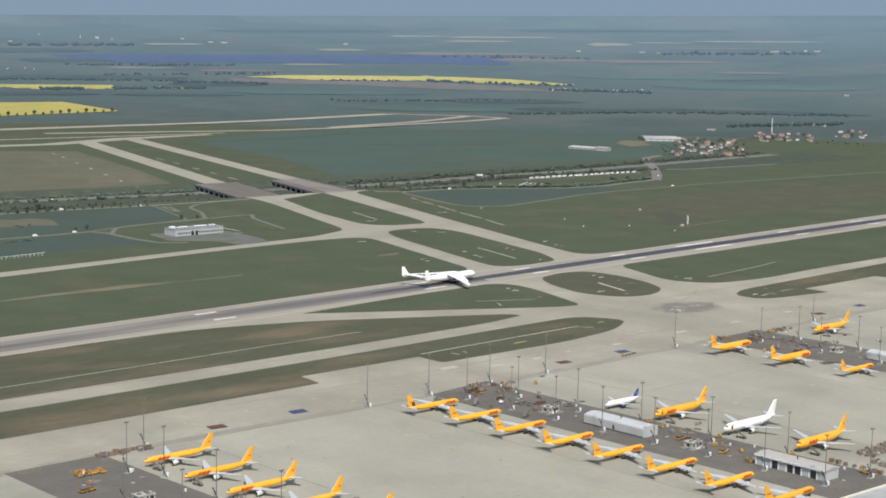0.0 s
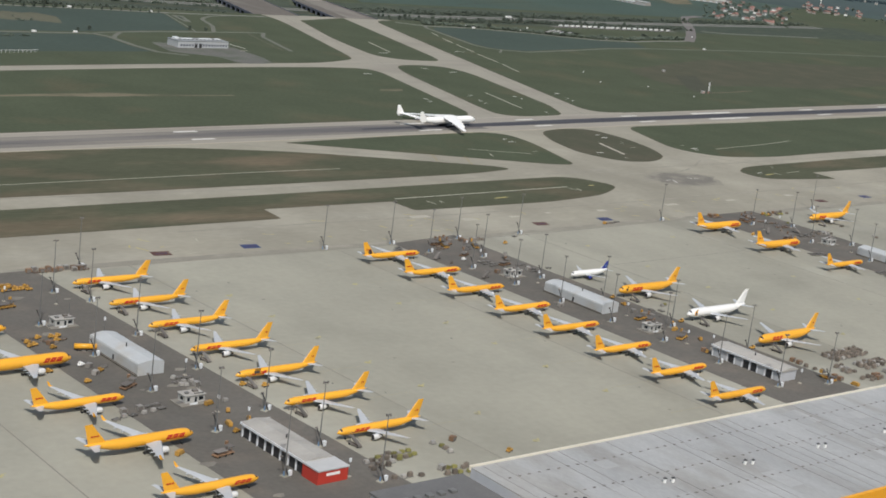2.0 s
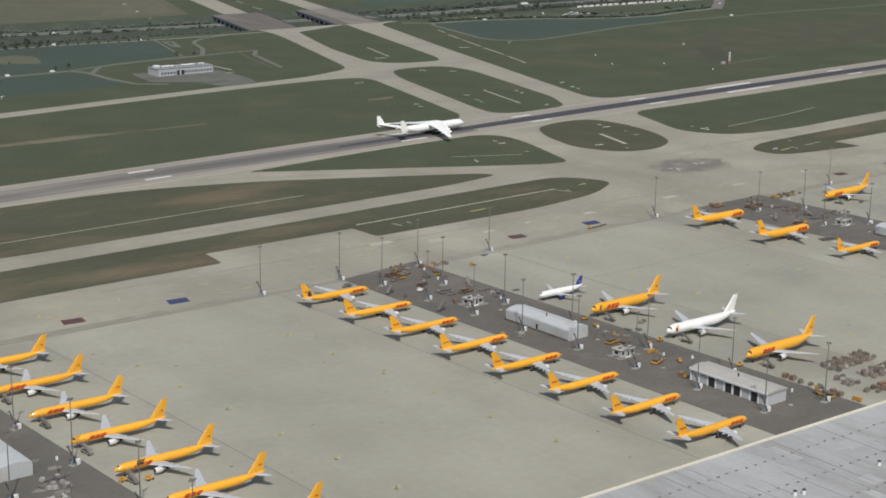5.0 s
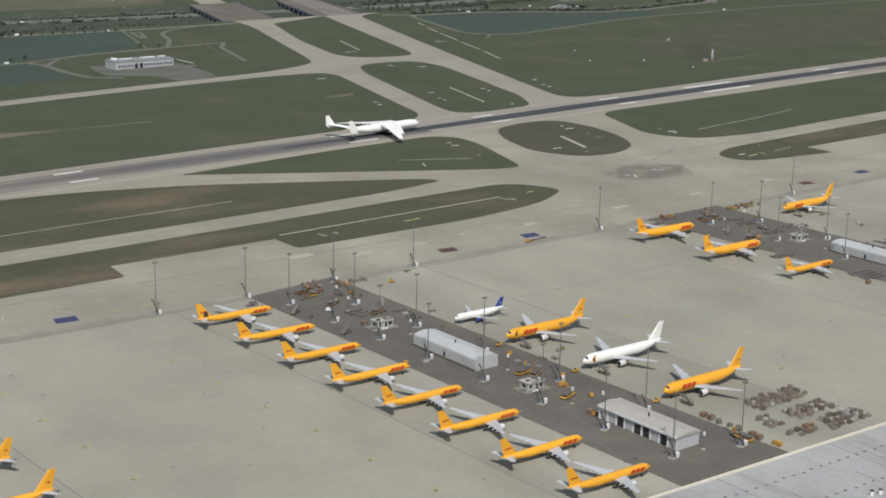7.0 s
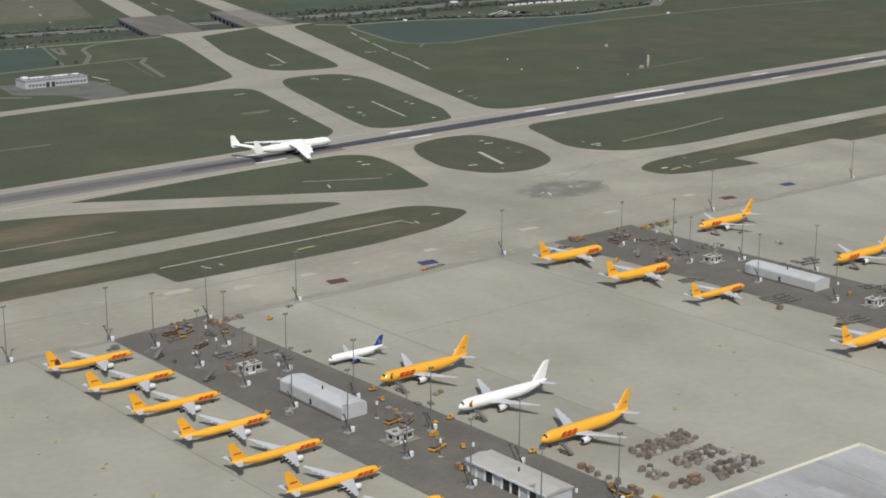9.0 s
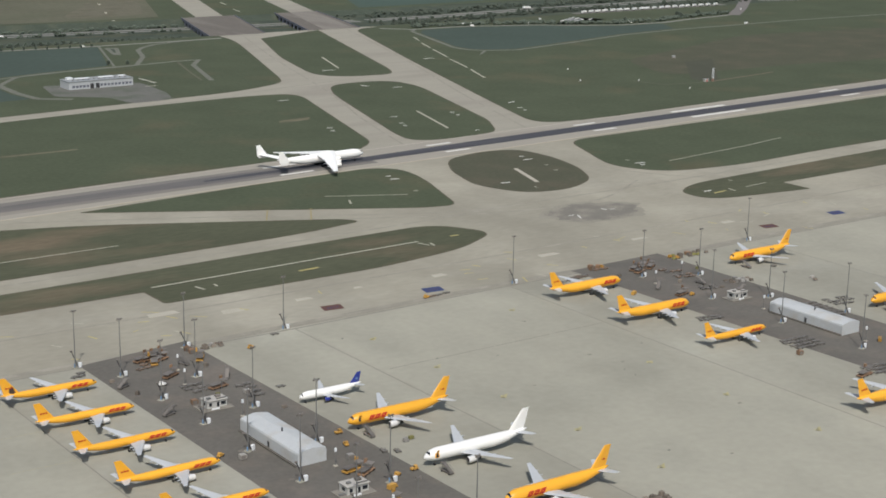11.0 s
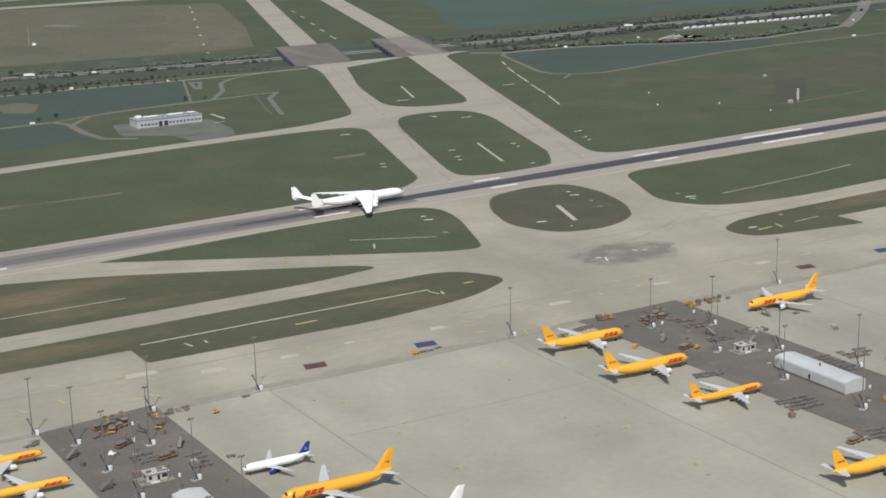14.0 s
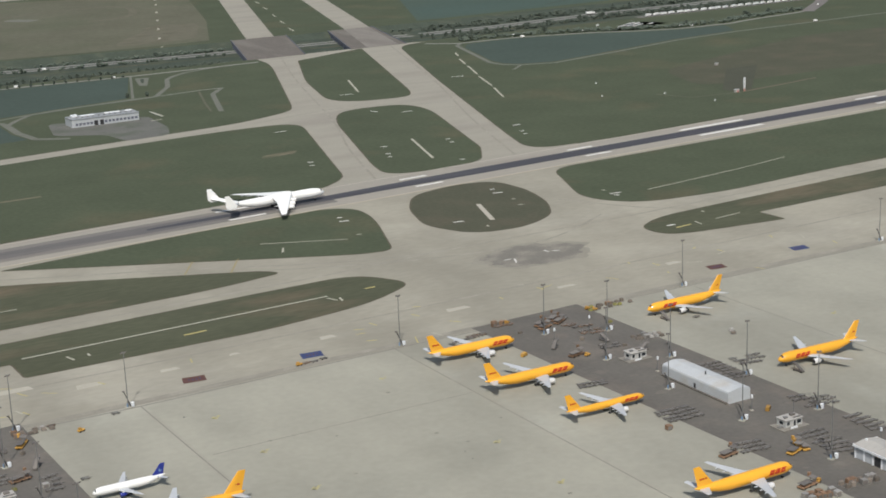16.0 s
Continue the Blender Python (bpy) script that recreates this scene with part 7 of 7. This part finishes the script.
PROTO.update({
    "dolly": [dolly(CARTGREY, "flat grey cargo dolly on the apron"), False],
    "dolly_o": [dolly(CARTORANGE, "flat orange cargo dolly on the apron"), False],
    "uld": [container(ULDMETAL, "bare metal cargo container on the apron"), False],
    "uld_o": [container(CARTORANGE, "rust-orange cargo container on the apron"), False],
    "net": [bundle(TARP, "brownish netted cargo pallet on concrete", 1), False],
    "net2": [bundle(TARP, "brownish netted cargo pallet on concrete", 2), False],
    "net3": [bundle(ULDMETAL, "grey wrapped cargo pallet on concrete", 3), False],
    "net_g": [bundle(GREENNET, "olive netted cargo pallet on concrete", 4), False],
    "tug": [tug(EQUIP, "small yellow baggage tug on the apron"), False],
    "tug_w": [tug(WHITE, "small white baggage tug on the apron"), False],
    "van": [car("service_van", EQUIP, "yellow service van on the apron", 5.0, 2.1, True), False],
    "loader": [loader(EQUIP, "yellow scissor cargo loader on the apron"), False],
    "loader_o": [loader(CARTORANGE, "dirty orange cargo loader on the apron"), False],
    "stairs": [stairs(CARTGREY, "grey boarding stairs at an aircraft door"), False],
    "fuel": [fuel_truck("long yellow fuel truck on the apron"), False],
})
re = random.Random(31)


def rows_of(keys, corners, nu, nv, turn=90, skip=0.1, jit=0.5):
    """Things in a loose grid between four corners."""
    a, b, c, d = [Vector(p) for p in corners]
    for i in range(nu):
        for j in range(nv):
            if re.random() < skip:
                continue
            u, v = (i + 0.5) / nu, (j + 0.5) / nv
            p = (a * (1 - u) + b * u) * (1 - v) + (d * (1 - u) + c * u) * v
            put(re.choice(keys), p.x + re.uniform(-jit, jit) * 1.5, p.y + re.uniform(-jit, jit) * 1.5, turn + re.uniform(-14, 14))


NETS = ("net", "net2", "net", "net2", "net3")
# netted cargo east of the middle strip
rows_of(NETS, [(-301, -437), (-299, -426), (-269, -424), (-269, -435)], 4, 12, 0, 0.05)
rows_of(NETS, [(-294, -451), (-293, -441), (-270, -441), (-269, -450)], 4, 9, 0, 0.05)
rows_of(NETS, [(-310, -452), (-309, -441), (-303, -441), (-303, -452)], 4, 3, 0, 0.1)
rows_of(NETS + ("uld",), [(-292, -466), (-287, -455), (-268, -454), (-267, -464)], 4, 8, 0, 0.1)
rows_of(NETS + ("uld_o",), [(-312, -464), (-310, -457), (-296, -458), (-296, -464)], 2, 6, 0, 0.1)
rows_of(("net", "net2", "uld_o"), [(-324, -459), (-324, -426), (-320, -426), (-319, -459)], 8, 1, 0, 0.1)
put("loader", -327, -453, 90)
put("van", -321, -464, 90)
# netted cargo by the hall, east of the western strip
rows_of(NETS + ("net_g",), [(-601, -462), (-598, -452), (-580, -446), (-578, -454)], 3, 6, 0, 0.1)
rows_of(("net_g", "net_g", "net3"), [(-584, -455), (-583, -449), (-574, -448), (-573, -454)], 2, 3, 0, 0.1)
rows_of(NETS, [(-598, -471), (-596, -466), (-584, -467), (-584, -471)], 1, 4, 0, 0.1)
rows_of(NETS + ("net_g", "uld"), [(-578, -474), (-575, -466), (-562, -468), (-561, -475)], 2, 5, 0, 0.1)
rows_of(("net", "net_g", "net3"), [(-562, -458), (-562, -445), (-559, -445), (-559, -458)], 4, 1, 0, 0.0)
for x, y in ((-552, -447), (-538, -464)):
    put("uld_o" if x < -550 else "tug", x, y, 20)
# eastern strip
rows_of(("dolly",), [(-112, -339), (-111, -324), (-94, -325), (-96, -339)], 4, 5, 0, 0.1, 0.3)
rows_of(("dolly",), [(-120, -285), (-119, -279), (-106, -281), (-107, -287)], 2, 4, 0, 0.1, 0.3)
rows_of(("dolly",), [(-108, -379), (-108, -368), (-93, -370), (-95, -381)], 3, 4, 0, 0.1, 0.3)
rows_of(("dolly",), [(-79, -398), (-78, -374), (-66, -374), (-67, -400)], 7, 4, 0, 0.1, 0.3)
rows_of(("dolly",), [(-51, -389), (-51, -370), (-42, -370), (-41, -390)], 5, 3, 0, 0.1, 0.3)
rows_of(("dolly",), [(-56, -356), (-55, -340), (-38, -343), (-40, -358)], 4, 4, 0, 0.15, 0.3)
rows_of(("dolly",), [(-62, -312), (-61, -287), (-50, -289), (-50, -313)], 7, 3, 0, 0.1, 0.3)
rows_of(("dolly",), [(-46, -300), (-45, -288), (-28, -289), (-30, -302)], 3, 4, 0, 0.15, 0.3)
rows_of(("uld_o", "uld_o", "uld"), [(-116, -427), (-115, -421), (-101, -422), (-102, -428)], 2, 5, 0, 0.1)
rows_of(("uld_o", "net2", "uld"), [(-98, -425), (-97, -419), (-81, -420), (-82, -426)], 2, 6, 0, 0.15)
for k, x, y, a in (("loader_o", -113, -377, 10), ("loader", -90, -388, 20), ("loader", -85, -386, 80), ("van", -70, -348, 40), ("uld_o", -116, -343, 0), ("loader_o", -107, -415, 10), ("tug", -101, -414, 40), ("tug", -94, -250, 20), ("van", -118, -234, 30), ("loader_o", -98, -247, 15), ("net", -20, -262, 0), ("net3", -18, -258, 0)):
    put(k, x, y, a)
rows_of(("dolly_o", "tug", "uld_o"), [(-112, -190), (-110, -183), (-98, -186), (-100, -192)], 2, 5, 20, 0.2)
rows_of(("dolly_o", "dolly"), [(-137, -200), (-136, -196), (-116, -193), (-117, -198)], 2, 5, 10, 0.3)
rows_of(("loader_o", "dolly_o", "dolly"), [(-92, -207), (-90, -192), (-70, -195), (-72, -210)], 3, 4, 30, 0.2)
rows_of(("uld_o", "net", "net2", "tug", "net_g"), [(-58, -196), (-57, -188), (-28, -188), (-30, -195)], 2, 9, 0, 0.15)
rows_of(("dolly", "dolly_o"), [(-80, -224), (-78, -206), (-66, -208), (-68, -226)], 5, 3, 20, 0.15, 0.4)
rows_of(("net3", "net", "uld"), [(-64, -245), (-63, -239), (-47, -241), (-48, -247)], 2, 6, 0, 0.1)
rows_of(("dolly",), [(-84, -247), (-82, -240), (-72, -241), (-74, -249)], 2, 3, 10, 0.2, 0.4)
rows_of(("dolly",), [(-30, -225), (-29, -218), (-8, -240), (-10, -246)], 1, 1, 10, 0.0, 0.4)
# middle strip
rows_of(("loader_o", "dolly_o", "dolly_o", "dolly"), [(-372, -216), (-371, -203), (-356, -200), (-357, -214)], 3, 4, 20, 0.25)
rows_of(("uld_o", "dolly_o", "net", "net3"), [(-345, -206), (-344, -199), (-326, -197), (-327, -203)], 2, 6, 10, 0.15)
rows_of(("dolly",), [(-402, -211), (-401, -203), (-392, -203), (-393, -211)], 2, 3, 20, 0.1)
rows_of(("dolly",), [(-366, -252), (-365, -240), (-356, -240), (-357, -252)], 3, 3, 10, 0.2, 0.4)
rows_of(("dolly",), [(-347, -268), (-346, -250), (-338, -250), (-339, -268)], 4, 2, 0, 0.25, 0.4)
for k, x, y, a in (("loader", -362, -209, 70), ("loader", -343, -214, 60), ("tug_w", -370, -236, 0), ("loader_o", -363, -228, 30), ("uld_o", -368, -262, 0), ("loader_o", -352, -250, 15), ("tug", -339, -330, 80), ("loader", -349, -352, 10), ("loader_o", -346, -356, 30), ("tug", -338, -364, 30), ("van", -345, -372, 15), ("loader", -352, -383, 20), ("tug", -344, -388, 60), ("uld_o", -357, -402, 0), ("tug", -357, -404, 30), ("tug", -383, -316, 30), ("uld", -377, -322, 0), ("net3", -318, -338, 0), ("net_g", -315, -337, 0), ("uld", -344, -342, 0), ("dolly", -330, -342, 80), ("dolly", -326, -345, 80), ("tug", -318, -212, 20), ("dolly", -330, -262, 0), ("dolly", -300, -200, 8), ("dolly_o", -206, -186, 8), ("tug", -210, -187, 8), ("dolly", -202, -186, 8), ("dolly", -197, -185, 8), ("uld", -345, -262, 0)):
    put(k, x, y, a)
for k, x, y, a in (("stairs", -384, -230, 30), ("stairs", -352, -216, 110), ("stairs", -343, -240, 60), ("stairs", -381, -268, 20), ("stairs", -100, -232, 40), ("stairs", -76, -236, 100), ("stairs", -68, -258, 20), ("net", -386, -222, 10), ("net2", -383, -241, 40), ("net_g", -356, -258, 0), ("net2", -345, -224, 30), ("net", -103, -205, 10), ("net2", -84, -230, 20), ("net", -72, -248, 0), ("net_g", -58, -215, 0), ("net", -340, -284, 20)):
    put(k, x, y, a)
# western strip
rows_of(("tug", "van", "tug", "dolly_o"), [(-636, -228), (-634, -219), (-620, -219), (-621, -228)], 3, 5, 20, 0.1)
rows_of(("uld_o", "tug", "dolly_o", "uld"), [(-612, -203), (-611, -197), (-580, -199), (-581, -205)], 2, 10, 10, 0.25)
rows_of(("tug", "tug", "dolly_o", "uld_o", "net"), [(-658, -306), (-655, -289), (-637, -290), (-639, -306)], 4, 6, 20, 0.25)
rows_of(("net3", "tug", "uld", "dolly"), [(-648, -340), (-646, -328), (-636, -330), (-638, -342)], 3, 3, 20, 0.2)
rows_of(("uld", "dolly", "net3"), [(-664, -386), (-660, -378), (-636, -374), (-638, -381)], 2, 6, 10, 0.25)
rows_of(("uld", "net3", "dolly"), [(-622, -362), (-620, -350), (-611, -352), (-613, -364)], 3, 3, 10, 0.2)
for k, x, y, a in (("fuel", -634, -311, -20), ("loader", -643, -249, 10), ("loader_o", -640, -355, 30), ("loader_o", -641, -427, 12), ("van", -655, -421, 30), ("tug", -617, -391, 60), ("tug", -614, -401, 60), ("van", -624, -403, 80), ("tug", -625, -410, 20), ("van", -620, -382, 20), ("tug", -596, -368, 10), ("tug", -588, -372, 10), ("tug", -652, -345, 20), ("tug_w", -646, -327, 20), ("van", -693, -347, 80), ("uld", -583, -220, 0), ("tug", -661, -330, 0), ("dolly", -700, -285, 0), ("net3", -612, -381, 0), ("uld", -606, -300, 0)):
    put(k, x, y, a)
# boarding stairs at the noses
for x, y, a in [(-600 + 1.4 * i, -237 - 33.3 * i, 100) for i in range(7)] + [(-327.5, -326, 95), (-322, -370, 95), (-318.5, -414.5, 95), (-34, -225.5, 95), (-30, -318.5, 95)]:
    put("stairs", x + 0.5, y, a)
# tow tractors under the noses of the wide-bodies
for x, y in ((-333.5, -318.5), (-328, -362.5), (-325, -407)):
    put("tug", x - 2, y, 180)
# side poles with small lamps along the service strips
lp = tagged(new("lamp_post"), "short grey lamp post on the service strip", "lamp post", "short lamp posts")
part("pole", tube(bmesh.new(), (0, 0, 0), (0, 0, 6.5), 0.16, 0.11, 6), STEEL, lp)
part("sign_box", boxed(-0.35, 0.35, -0.35, 0.35, 5.6, 7.0, bevel=0.04), BOXWHITE, lp)
part("base", boxed(-0.7, 0.7, -0.7, 0.7, 0, 0.4, bevel=0.05), PALE, lp)
lp.matrix_basis = pose(-357, -222, 0.11)
for x, y in ((-362, -240), (-358, -284), (-352, -345), (-356, -390), (-349, -400), (-347, -452), (-96, -225), (-72, -218), (-80, -285), (-76, -345), (-70, -405), (-58, -400), (-620, -250), (-618, -292), (-612, -350), (-621, -390), (-617, -405), (-610, -460), (-640, -240)):
    copy_thing(lp, pose(x, y, 0.11))
